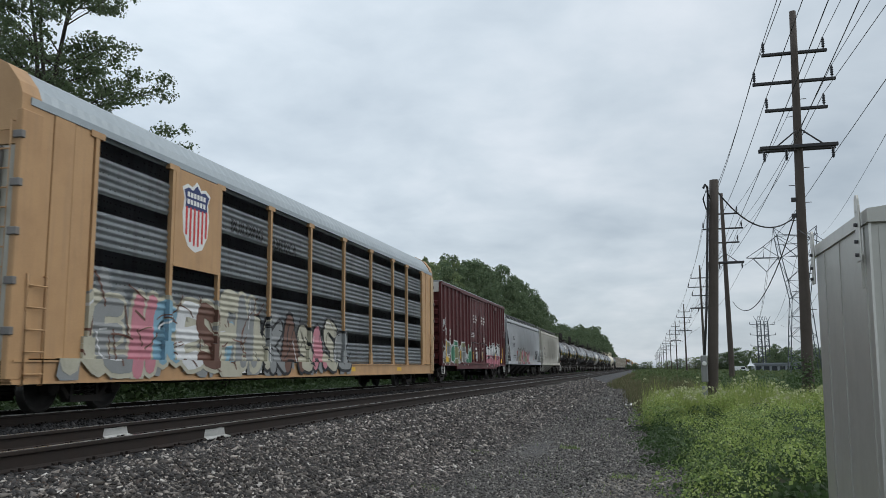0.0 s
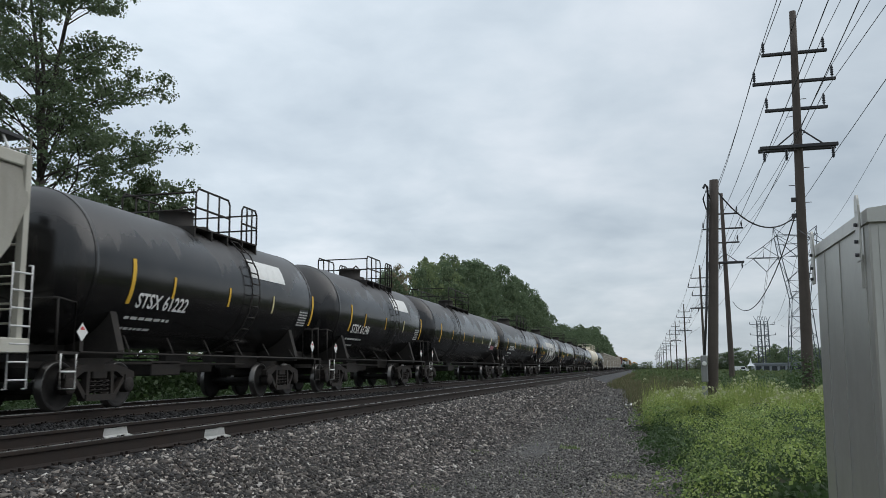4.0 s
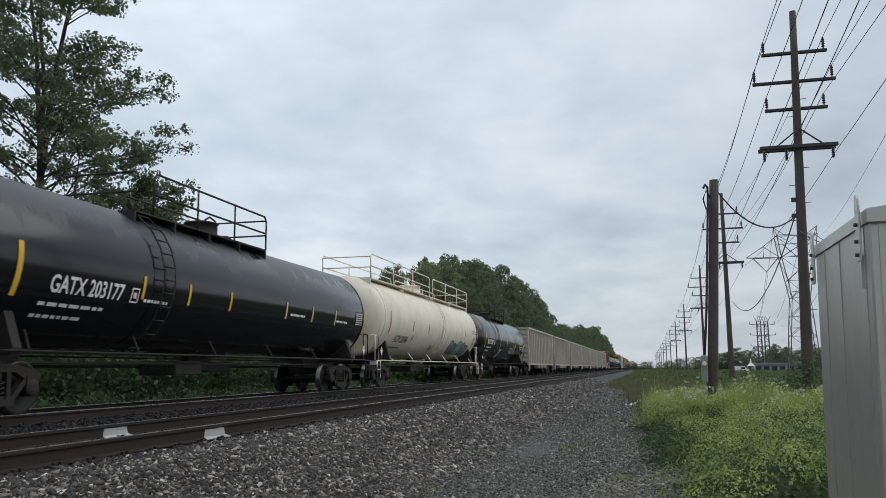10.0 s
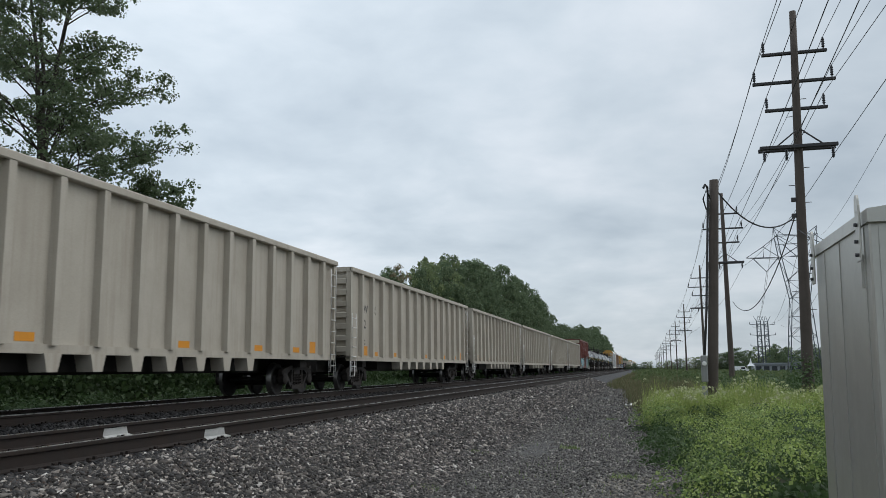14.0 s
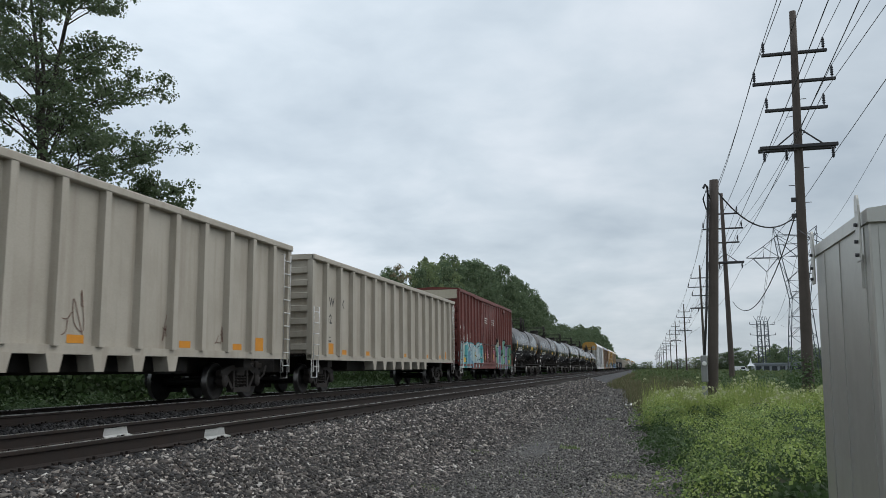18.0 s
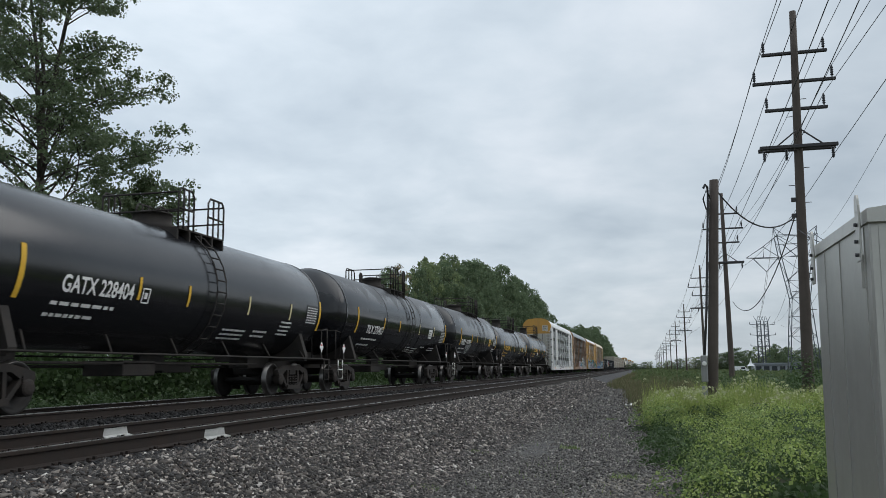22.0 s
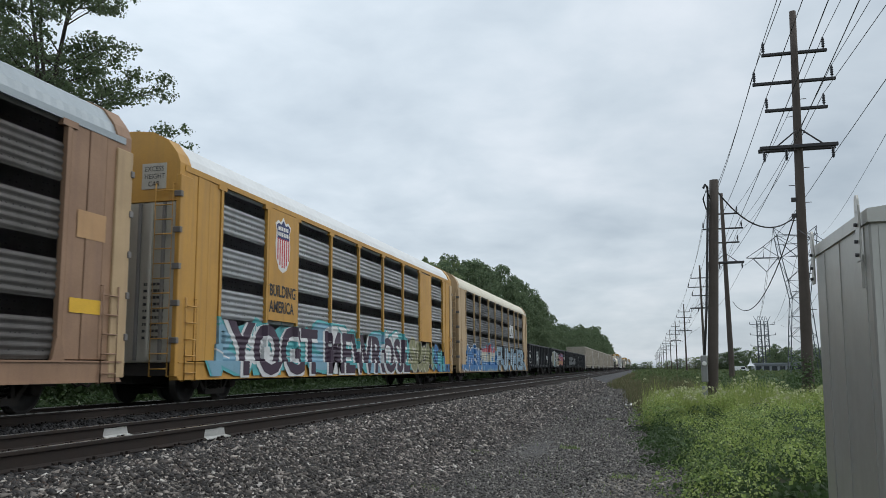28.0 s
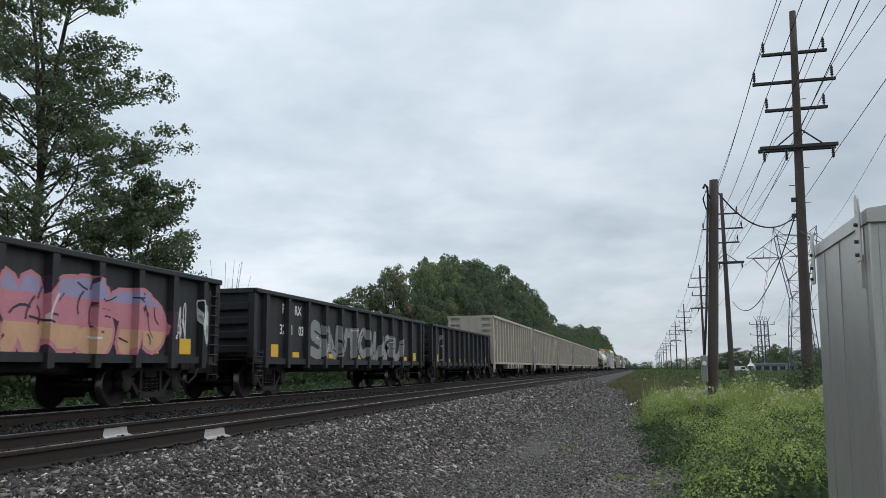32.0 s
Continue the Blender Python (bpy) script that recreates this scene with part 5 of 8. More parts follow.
def gondola(label, near, far, body_m, height, floor, ribs, gussets=True, chord=0.16):
    c = car("gondola_car", label, "gondola", near, far)
    half = 0.5 * (far - near)
    for sx in (-1, 1):
        x0, x1 = sorted((sx * 1.38, sx * 1.44))
        part("side_wall", boxes((x0, x1, -half + 0.05, half - 0.05, floor, height - 0.1)), body_m, c)
        x0, x1 = sorted((sx * 1.38, sx * 1.60))
        part("top_chord", boxes((x0, x1, -half, half, height - chord, height), bevel=0.02), body_m, c)
        x0, x1 = sorted((sx * 1.38, sx * 1.52))
        part("side_sill", boxes((x0, x1, -half, half, floor - 0.14, floor + 0.02)), body_m, c)
        for i in range(ribs + 1):
            y = rib_at(half, ribs, i)
            bm = bmesh.new()
            prism(bm, [(sx * 1.435, y - 0.11), (sx * 1.435, y + 0.11), (sx * 1.585, y + 0.085), (sx * 1.585, y - 0.085)], "z", floor if gussets else floor - 0.24, height - chord + 0.01)
            part("rib", bm, body_m, c)
            if gussets and 3 < i < ribs - 3:
                bm = bmesh.new()
                bm2 = [(y - 0.22, floor - 0.13), (y + 0.22, floor - 0.13), (y + 0.13, floor - 0.45), (y - 0.13, floor - 0.45)]
                prism(bm, bm2, "x", sx * 1.2, sx * 1.55)
                part("gusset", bm, body_m, c)
        yy = -half + 0.05
        for s in (-1, 1):
            ya, yb = sorted((s * (half - 0.08), s * (half - 0.5)))
            part("ladder", ladder_mesh(1.48 if sx > 0 else -1.56, ya, yb, floor - 0.5, height - (0.3 if s > 0 else 1.6), 9 if s > 0 else 6, 0.016, 0.08), M_WHITE_STEEL if body_m is M_GON else body_m, c)
    for s in (-1, 1):
        e = s * half
        ya, yb = sorted((e - s * 0.15, e - s * 0.1))
        part("end_wall", boxes((-1.44, 1.44, ya, yb, floor, height - 0.05)), body_m, c)
        n = 7 if height > 3.5 else 4
        for j in range(n):
            z = floor + 0.15 + (height - floor - 0.35) * j / n
            y0, y1 = sorted((e - s * 0.1, e))
            for x0, x1 in ((-1.4, -0.75), (0.75, 1.4)) if height > 3.5 else ((-1.4, 1.4),):
                part("end_rib", boxes((x0, x1, y0, y1, z, z + 0.2), bevel=0.02), body_m, c)
        if height > 3.5:
            y0, y1 = sorted((e - s * 0.1, e + s * 0.01))
            part("end_sheet", boxes((-0.75, 0.75, y0, y1, floor, height - 0.1)), body_m, c)
        for x in (-1.45, 1.45):
            y0, y1 = sorted((e, e - s * 0.2))
            part("corner_post", boxes((x - 0.09, x + 0.09, y0, y1, floor - 0.1, height - 0.02)), body_m, c)
        part("end_chord", boxes((-1.5, 1.5, *sorted((e + s * 0.02, e - s * 0.18)), height - chord, height - 0.002)), body_m, c)
        part("step", tubes([(1.5, e - s * 0.08, floor - 0.1), (1.5, e - s * 0.08, 0.5), (1.5, e - s * 0.5, 0.5), (1.5, e - s * 0.5, floor - 0.1)], r=0.02), M_WHITE_STEEL if body_m is M_GON else body_m, c)
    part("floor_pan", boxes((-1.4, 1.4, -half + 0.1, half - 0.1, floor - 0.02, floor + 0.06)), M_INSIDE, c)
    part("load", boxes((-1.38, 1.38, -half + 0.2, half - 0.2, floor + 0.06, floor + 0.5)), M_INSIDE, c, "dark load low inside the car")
    part("centre_sill", boxes((-0.3, 0.3, -half, half, 0.66, floor - 0.02), (-1.3, 1.3, -half + 1.9, -half + 2.3, 0.8, floor), (-1.3, 1.3, half - 2.3, half - 1.9, 0.8, floor), (-1.0, 1.0, -half + 4.5, half - 4.5, 0.72, floor - 0.05)), M_UNDER, c)
    for k, y in enumerate((-half + 0.8, -half + 3.3, -half + 5.8, 0.6, half - 5.4, half - 2.6, half - 0.9)):
        w, h = (0.46, 0.34) if k in (0, 6) else (0.46, 0.15)
        y = min((rib_at(half, ribs, q) + rib_at(half, ribs, 1) / 2 - rib_at(half, ribs, 0) / 2 for q in range(ribs)), key=lambda v: abs(v - y))
        bm = plate_bm(w, h)
        on_side(bm, y - 0.2, floor + 0.06, 1.448)
        part("reflector", bm, M_ORANGE if body_m is M_GON else M_GOLD, c, "orange reflective patch")
    running_gear(c, half + 0.45, half - 1.95)
    return c


# -- covered hoppers --
def hopper(label, near, far, body_m, height=4.35, bays=4):
    c = car("covered_hopper_car", label, "hopper", near, far)
    half = 0.5 * (far - near)
    sill = 1.02
    side = [(1.46, sill + 0.22), (1.53, 1.9), (1.55, 2.7), (1.53, 3.5), (1.44, 4.02), (1.30, height - 0.06)]
    bm = bmesh.new()
    top_in, low_in = 0.55, 2.9
    cols = []
    for sx in (1, -1):
        for x, z in side:
            f = (z - sill) / (height - sill)
            cut = top_in - 0.35 + max(0.0, 0.66 - f) / 0.66 * 1.75
            cols.append([bm.verts.new((sx * x, y, z)) for y in (-half + cut, -half * 0.33, half * 0.33, half - cut)])
    n = len(side)
    for base in (0, n):
        for j in range(n - 1):
            for q in range(3):
                bm.faces.new((cols[base + j][q], cols[base + j][q + 1], cols[base + j + 1][q + 1], cols[base + j + 1][q]))
    bmesh.ops.solidify(bm, geom=bm.faces[:], thickness=0.02)
    body = part("body", done(bm, "body", smooth=True), body_m, c)
    for sx in (-1, 1):
        bm = bmesh.new()
        x0, x1 = sorted((sx * 1.40, sx * 1.58))
        box(bm, x0, x1, -half + 0.05, half - 0.05, sill, sill + 0.24)
        part("side_sill", done(bm, "side_sill", bevel=0.015), body_m, c)
        x0, x1 = sorted((sx * 1.2, sx * 1.46))
        part("eave", boxes((x0, x1, -half + 0.2, half - 0.2, height - 0.2, height + 0.02), bevel=0.02), body_m, c)
        for y in (-half + 0.2, half - 0.2):
            part("end_post", boxes((sx * 1.44 - 0.06, sx * 1.44 + 0.06, y - 0.06, y + 0.06, sill + 0.2, height)), body_m, c)
        runs = []
        m = 11
        for k in range(m):
            y = -half + 0.3 + (2 * half - 0.6) * k / (m - 1)
            runs.append([(sx * 1.22, y, height), (sx * 1.0, y, height + 0.42)])
        part("bracket", tubes(*runs, r=0.02), M_WHITE_STEEL, c)
        x0, x1 = sorted((sx * 0.55, sx * 1.1))
        part("running_board", boxes((x0, x1, -half - 0.1, half + 0.1, height + 0.38, height + 0.44)), M_GREYTANK, c, "dark grating walkway on the roof")
    bm = bmesh.new()
    prism(bm, [(1.3, height), (1.2, height + 0.08), (0.6, height + 0.2), (0, height + 0.25), (-0.6, height + 0.2), (-1.2, height + 0.08), (-1.3, height)], "y", -half + 0.3, half - 0.3)
    part("roof", bm, body_m, c)
    part("hatch", boxes((-0.3, 0.3, -half + 1.0, half - 1.0, height + 0.2, height + 0.42), bevel=0.03), body_m, c, "long trough hatch")
    for i in range(bays):
        y = -half + 3.9 + (2 * half - 7.8) * (i + 0.5) / bays
        w = (2 * half - 7.8) / bays * 0.56
        bm = bmesh.new()
        lo = [bm.verts.new(p) for p in ((-0.5, y - 0.22, 0.34), (0.5, y - 0.22, 0.34), (0.5, y + 0.22, 0.34), (-0.5, y + 0.22, 0.34))]
        hi = [bm.verts.new(p) for p in ((-1.36, y - w, sill + 0.1), (1.36, y - w, sill + 0.1), (1.36, y + w, sill + 0.1), (-1.36, y + w, sill + 0.1))]
        for j in range(4):
            bm.faces.new((lo[j], lo[(j + 1) % 4], hi[(j + 1) % 4], hi[j]))
        bm.faces.new(lo)
        bm.faces.new(hi)
        ch = part("chute", bm, body_m if body_m is M_HOPPER2 else M_UNDER, c, "tapered discharge chute")
        part("outlet_gate", boxes((-0.62, 0.62, y - 0.3, y + 0.3, 0.28, 0.36)), M_UNDER, ch)
    for s in (-1, 1):
        e = s * half
        y0, y1 = sorted((e, e - s * 1.9))
        part("end_deck", boxes((-1.45, 1.45, y0, y1, sill, sill + 0.1)), body_m, c)
        bm = bmesh.new()
        prism(bm, [(e - s * 0.62, height - 0.9), (e - s * 1.9, 2.2), (e - s * 3.0, sill + 0.1), (e - s * 3.3, sill + 0.1), (e - s * 2.6, height - 0.1), (e - s * 0.62, height - 0.1)], "x", -1.40, 1.40)
        # the grey hopper's sheet is coloured dark for the shadow under its end
        part("slope_sheet", bm, M_UNDER if body_m is M_HOPPER else M_HOPPER2, c)
        yy = sorted((e - s * 0.06, e - s * 0.5))
        part("ladder", ladder_mesh(1.5, yy[0], yy[1], 0.45, 2.45, 7, 0.018), M_WHITE_STEEL, c)
        part("end_ladder", end_ladder_mesh(e - s * 0.1, 0.85, 1.35, sill, height + 0.35, 11, 0.018), M_WHITE_STEEL if body_m is M_HOPPER else body_m, c)
        part("end_rail", tubes([(-1.35, e, sill + 0.1), (-1.35, e, 2.3), (1.35, e, 2.3), (1.35, e, sill + 0.1)], [(-1.35, e, 1.75), (1.35, e, 1.75)], r=0.02), M_WHITE_STEEL if body_m is M_HOPPER else body_m, c)
        part("upper_end", boxes((-1.38, 1.38, *sorted((e - s * 0.45, e - s * 0.58)), height - 1.0, height)), body_m, c)
    part("centre_sill", boxes((-0.3, 0.3, -half, half, 0.7, sill), (-1.3, 1.3, -half + 1.8, -half + 2.1, 0.8, sill), (-1.3, 1.3, half - 2.1, half - 1.8, 0.8, sill)), M_UNDER, c)
    running_gear(c, half + 0.5, half - 1.85)
    return c
# ---- the train, front to back ----
def rack_skin(z):
    return 1.606 if z < 0.95 else 1.46 + corrugation(z)


def cut_columns(bm, places):
    lo, hi = min(v.co.x for v in bm.verts), max(v.co.x for v in bm.verts)
    for p in places:
        if lo < p < hi:
            bmesh.ops.bisect_plane(bm, geom=bm.verts[:] + bm.edges[:] + bm.faces[:], plane_co=(p, 0, 0), plane_no=(1, 0, 0))


def rib_lay(y, z, ribs, base, face, wide, narrow):
    """Paint that follows the wall and climbs over the ribs or posts on it."""
    across, depth = [], []
    for r in sorted(ribs):
        across += [r - wide, r - narrow, r + narrow, r + wide]
        depth += [base, face, face, base]
    def lay(bm, off):
        cut_columns(bm, [a - y for a in across])
        for v in bm.verts:
            u = y + v.co.x
            v.co = (float(np.interp(u, across, depth)) + off + v.co.z, u + (0.004 if u - min(ribs, key=lambda r: abs(r - u)) > narrow else 0), z + v.co.y)
    return lay


def rack_lay(y, z, posts=()):
    def lay(bm, off):
        lo, hi = min(v.co.y for v in bm.verts), max(v.co.y for v in bm.verts)
        bmesh.ops.bisect_plane(bm, geom=bm.verts[:] + bm.edges[:] + bm.faces[:], plane_co=(0, 0.545 - z, 0), plane_no=(0, 1, 0), clear_inner=True)
        cut_rows(bm, [h - z for h in corr_levels(z + lo, z + hi)[1:-1]] + ([0.949 - z, 0.951 - z] if z + lo < 0.95 < z + hi else []) + [1.335 - z])
        cut_columns(bm, [p - y + d for p in posts for d in (-0.17, -0.165, -0.06, -0.056, 0.056, 0.06, 0.165, 0.17)])
        for v in bm.verts:
            u, h = y + v.co.x, z + v.co.y
            near = min([abs(u - p) for p in posts] + [9.0])
            x = max(rack_skin(h), 1.568) if near < (0.167 if h < 1.336 else 0.058) else rack_skin(h)
            v.co = (x + off + v.co.z, u, h)
    return lay


def side_lay(y, z, x):
    return lambda bm, off: on_side(bm, y, z, x + off)


def tank_lay(y, z, radius, centre):
    return lambda bm, off: on_tank(bm, y, z, radius + off, centre)


def big_word(c, words, y, z, size, lay_at, colours, offset=(-0.08, -0.06), squeeze=1.0, posts=()):
    """Sprayed block letters with a shadow behind."""
    for k, (dx, dz, m) in enumerate(((offset[0], offset[1], colours[1]), (0, 0, colours[0]))):
        bm = text_bm(words, size, 1.0, squeeze, 0.06 if k else 0.12)
        lay_at(y + dx, z + dz, posts)(bm, 0.026 + 0.006 * k)
        part("graffiti", bm, SP[m], c, "sprayed graffiti letters")


# first autorack
c, ys, half = autorack("weathered tan autorack with galvanised panels and graffiti", 11.1, 38.2, M_GALV, M_TAN, M_TAN, M_ROOF, M_TAN, M_HOPPER2)
shield(c, ys[1] + 0.36, 3.4, 1.12, 1.5, M_TAN, (ys[1], ys[2]))
graffiti(c, 7.2, 2.0, 8, 1, ["cream", "grey", "pink", "sky", "white", "brown"], rack_lay(ys[0] - 0.6, 0.56, ys), "cream", "grey", "white", inner="brown")
graffiti(c, 2.2, 1.4, 3, 3, ["sky", "pink", "cream"], rack_lay(-6.9, 0.6, ys), "grey", "grey", "cream", inner="brown")
graffiti(c, 7.1, 1.75, 7, 2, ["cream", "grey", "brown", "cream", "pink"], rack_lay(-5.2, 0.56, ys), "black", "grey", "white")
marks(c, "BUILDING", -6.32, 4.12, 0.46, M_GREYTANK, lambda bm, y, z: rack_lay(y, z)(bm, 0.012), 0.86, bold=0.012)
marks(c, "AMERICA", -3.98, 4.0, 0.46, M_GREYTANK, lambda bm, y, z: rack_lay(y, z)(bm, 0.012), 0.86, bold=0.012)
part("sign_plate", boxes((1.571, 1.576, -6.05, -3.35, 0.6, 0.88)), M_UNDER, c, "dark number panel on the sill")
bm = bars_bm(2.3, 0.17, 1, 33)
on_side(bm, -5.85, 0.655, 1.579)
tagged(part("small_print", bm, M_WHITE, c), kind="stuff")

# maroon boxcar
c = boxcar("maroon boxcar with plug doors and graffiti", 39.9, 58.95, M_MAROON, 5.06, (-2.4, 2.4))
half = 9.525
POSTS_M = box_posts(half, -2.4, 2.4)
for words, y, z in (("TI", -8.52, 2.42), ("LX", -7.74, 2.42), ("66", -8.6, 1.98), ("75", -7.72, 1.98)):
    marks(c, words, y, z, 0.5, M_WHITE, flat(1.466))
for y in (-1.7, 0.75):
    marks(c, "CLOSE AND LOCK", y, 3.75, 0.15, M_WHITE, flat(1.535), 0.85)
    marks(c, "BOTH DOORS BEFORE", y, 3.57, 0.15, M_WHITE, flat(1.535), 0.75)
    marks(c, "MOVING CAR", y + 0.15, 3.39, 0.15, M_WHITE, flat(1.535), 0.85)
for y, z, w, h, n, s_ in ((-2.2, 2.55, 0.9, 0.3, 3, 3), (1.3, 2.35, 0.7, 0.3, 3, 4), (-1.1, 1.3, 0.5, 0.8, 3, 5), (1.0, 1.4, 0.4, 0.7, 3, 6), (7.15, 1.5, 0.3, 0.95, 7, 7), (7.55, 1.5, 0.2, 0.95, 7, 9), (6.3, 1.7, 0.25, 0.5, 3, 8)):
    bm = bars_bm(w, h, n, s_)
    on_side(bm, y, z, 1.535 if -2.4 < y < 2.5 else 1.474)
    tagged(part("small_print", bm, M_WHITE, c), kind="stuff")
bm = plate_bm(0.42, 0.4)
on_side(bm, 8.1, 1.3, 1.472)
part("notice", bm, M_WHITE, c, "white framed stencil box")
bm = plate_bm(0.36, 0.34)
on_side(bm, 8.13, 1.33, 1.475)
part("notice", bm, M_MAROON, c)
M_LAY = lambda y, z: rib_lay(y, z, POSTS_M, 1.458, 1.552, 0.11, 0.06)
graffiti(c, 6.5, 1.35, 7, 5, ["olive", "grey", "green", "olive"], M_LAY(-8.95, 0.86), "white", "brown", "white", fat=0.42, inner="white")
part("door_stop", boxes((1.47, 1.62, 5.15, 6.0, 4.55, 4.75), bevel=0.02), M_MAROON, c, "boxed door stop on the side")
graffiti(c, 4.9, 1.5, 4, 6, ["white", "pink"], M_LAY(2.4, 0.82), "black", "lilac", "white", bands=True, halo="white")
scrawl(c, 0.5, 0.8, 7, M_LAY(-half + 0.35, 2.55), "white", 0.045, 2)
scrawl(c, 0.34, 1.4, 8, M_LAY(8.8, 2.6), "white", 0.05, 2)
scrawl(c, 0.5, 0.6, 9, side_lay(-0.9, 1.15, 1.536), "white", 0.05, 3)
scrawl(c, 0.5, 0.6, 10, side_lay(0.8, 1.15, 1.536), "white", 0.05, 3)

# two covered hoppers
c = hopper("light grey covered hopper with red and black graffiti", 60.2, 79.5, M_HOPPER, 4.36)
marks(c, "BRKX", -7.25, 2.88, 0.42, M_MARK_DARK, flat(1.562))
marks(c, "59486", -7.25, 2.36, 0.42, M_MARK_DARK, flat(1.562))
def hop_lay(y, z):
    def lay(bm, off):
        lo, hi = min(v.co.y for v in bm.verts), max(v.co.y for v in bm.verts)
        cut_rows(bm, [h - z for h in (1.255, 1.262, 1.5, 1.75, 2.0, 2.3, 2.6) if lo < h - z < hi])
        on_side(bm, y, z, lambda h: (1.586 if h < 1.258 else np.interp(h, (1.24, 1.9, 2.7, 3.5), (1.462, 1.532, 1.552, 1.532))) + off)
    return lay
graffiti(c, 6.6, 1.25, 6, 12, ["grey", "olive", "pink"], hop_lay(-4.9, 1.06), "black", "red", "white")
graffiti(c, 1.7, 0.8, 4, 13, ["black"], hop_lay(5.75, 1.5), "black", "black", "white", inner="white")
for y, z, w, h, n, s, m in ((-6.7, 1.55, 1.1, 0.25, 2, 1, M_MARK_DARK), (-5.0, 1.45, 1.0, 0.6, 3, 2, M_ORANGE), (-2.9, 1.4, 0.7, 0.1, 1, 3, M_MARK_DARK), (4.6, 1.5, 0.8, 0.3, 3, 4, M_ORANGE)):
    bm = bars_bm(w, h, n, s)
    hop_lay(y, z)(bm, 0.006)
    tagged(part("small_print", bm, m, c), kind="stuff")
c = hopper("cream grey covered hopper with rust streaks", 80.7, 97.9, M_HOPPER2, 4.28)
marks(c, "SSPX", -6.5, 2.5, 0.36, M_MARK_DARK, flat(1.562))
marks(c, "2038", -6.5, 2.03, 0.36, M_MARK_DARK, flat(1.562))
bm = bars_bm(0.5, 0.6, 5, 5)
hop_lay(1.0, 1.7)(bm, 0.006)
tagged(part("small_print", bm, M_MARK_DARK, c), kind="stuff")
bm = plate_bm(0.6, 0.4)
hop_lay(6.2, 1.6)(bm, 0.006)
part("notice", bm, M_WHITE, c, "white notice panel")

# short syrup tanks
for a, b, w in ((98.7, 110.5, "STSX 61222"), (111.3, 123.1, "STSX 61246")):
    c = tank_car("short black tank car with a white lettered band", a, b, M_BLACK, 1.52, 2.72, (w, M_WHITE), platform=(-0.8, 2.4), gap=1.2, stripes=(M_GOLD, 5), text=(-3.6, 2.0, 1.9), extra=(("panel", 4.3, 4.9, 2.0, 2.5),))
    bm = plate_bm(2.1, 0.55)
    on_tank(bm, 1.2, 3.1, 1.53, 2.72)
    part("name_band", bm, M_WHITE, c, "white band of company lettering")

# long pressure tanks
PG = dict(radius=1.58, centre=2.70)
tank_car("long black pressure tank car with faded notices", 124.0, 143.2, M_BLACK, **PG, words=("", M_WHITE), platform=(-4.2, 1.7), gap=-3.87, dome_y=0.0, strips=[-5.0, -2.2, 0.4, 3.2, 6.1], ends=(-7.6, 8.9),
         extra=(("panel", 7.6, 8.7, 2.15, 2.65), ("pink", 6.35, 6.95, 1.95, 2.2), ("pink", 7.0, 7.5, 1.95, 2.17), ("white", 5.7, 6.15, 2.05, 2.45)))
tank_car("long black pressure tank car with white number", 144.1, 164.0, M_BLACK, **PG, words=("CBTX 781560", M_WHITE), platform=(0.35, 6.4), gap=0.95, dome=(0.5, 0.5), dome_y=0.0, text=(-6.5, 2.08, 2.15), strips=[-4.0, -1.4, 1.4, 4.2, 6.6], ends=(-7.6, 9.15),
         extra=(("box", -3.85, -3.6, 2.1, 2.4), ("panel", 7.95, 9.05, 2.1, 2.62), ("pink", 7.2, 7.75, 2.32, 2.55), ("pink", 7.2, 7.75, 2.08, 2.26), ("box", 7.55, 8.0, 1.66, 1.92), ("notice", 6.7, 7.1, 2.2, 2.5)))
c = tank_car("long black tank car with huge white graffiti letters", 164.8, 184.3, M_BLACK_NEW, **PG, words=("UTLX 957963", M_GOLD), platform=(0.4, 6.4), gap=None, dome=(0.5, 0.5), dome_y=0.3, text=(-6.4, 2.05, 2.0), strips=[7.2], ends=(-7.45, 8.95), extra=(("notice", 4.2, 4.6, 2.25, 2.5), ("panel", 8.1, 8.8, 2.1, 2.65)))
bm = text_bm("TFBS", 3.1, 1.0, 1.0, 0.10)
wide = max(v.co.x for v in bm.verts)
for v in bm.verts:
    v.co.x = v.co.x * 8.9 / wide - 0.30 * v.co.y
on_tank(bm, -3.25, 1.36, 1.592, 2.70)
part("graffiti", bm, SP["chalk"], c, "huge white sprayed letters")
c = tank_car("long black tank car with yellow number and scribbles", 185.0, 204.6, M_BLACK_NEW, **PG, words=("UTLX 959851", M_GOLD), platform=(-3.4, 2.5), gap=-3.0, dome_y=0.5, text=(-6.6, 2.0, 2.15), strips=[-3.95, -1.53, 1.55, 3.66, 6.13], ends=(-7.58, 9.0), extra=(("notice", -0.5, 0.3, 2.27, 2.53), ("print", -2.1, -1.2, 1.7, 1.95), ("panel", 8.1, 8.75, 2.1, 2.65)))
scrawl(c, 1.25, 0.55, 120, tank_lay(-4.3, 1.55, 1.585, 2.70), "grey", 0.035, 5)
graffiti(c, 2.0, 0.6, 5, 20, ["black"], tank_lay(3.0, 1.75, 1.585, 2.70), "grey", None, "white")
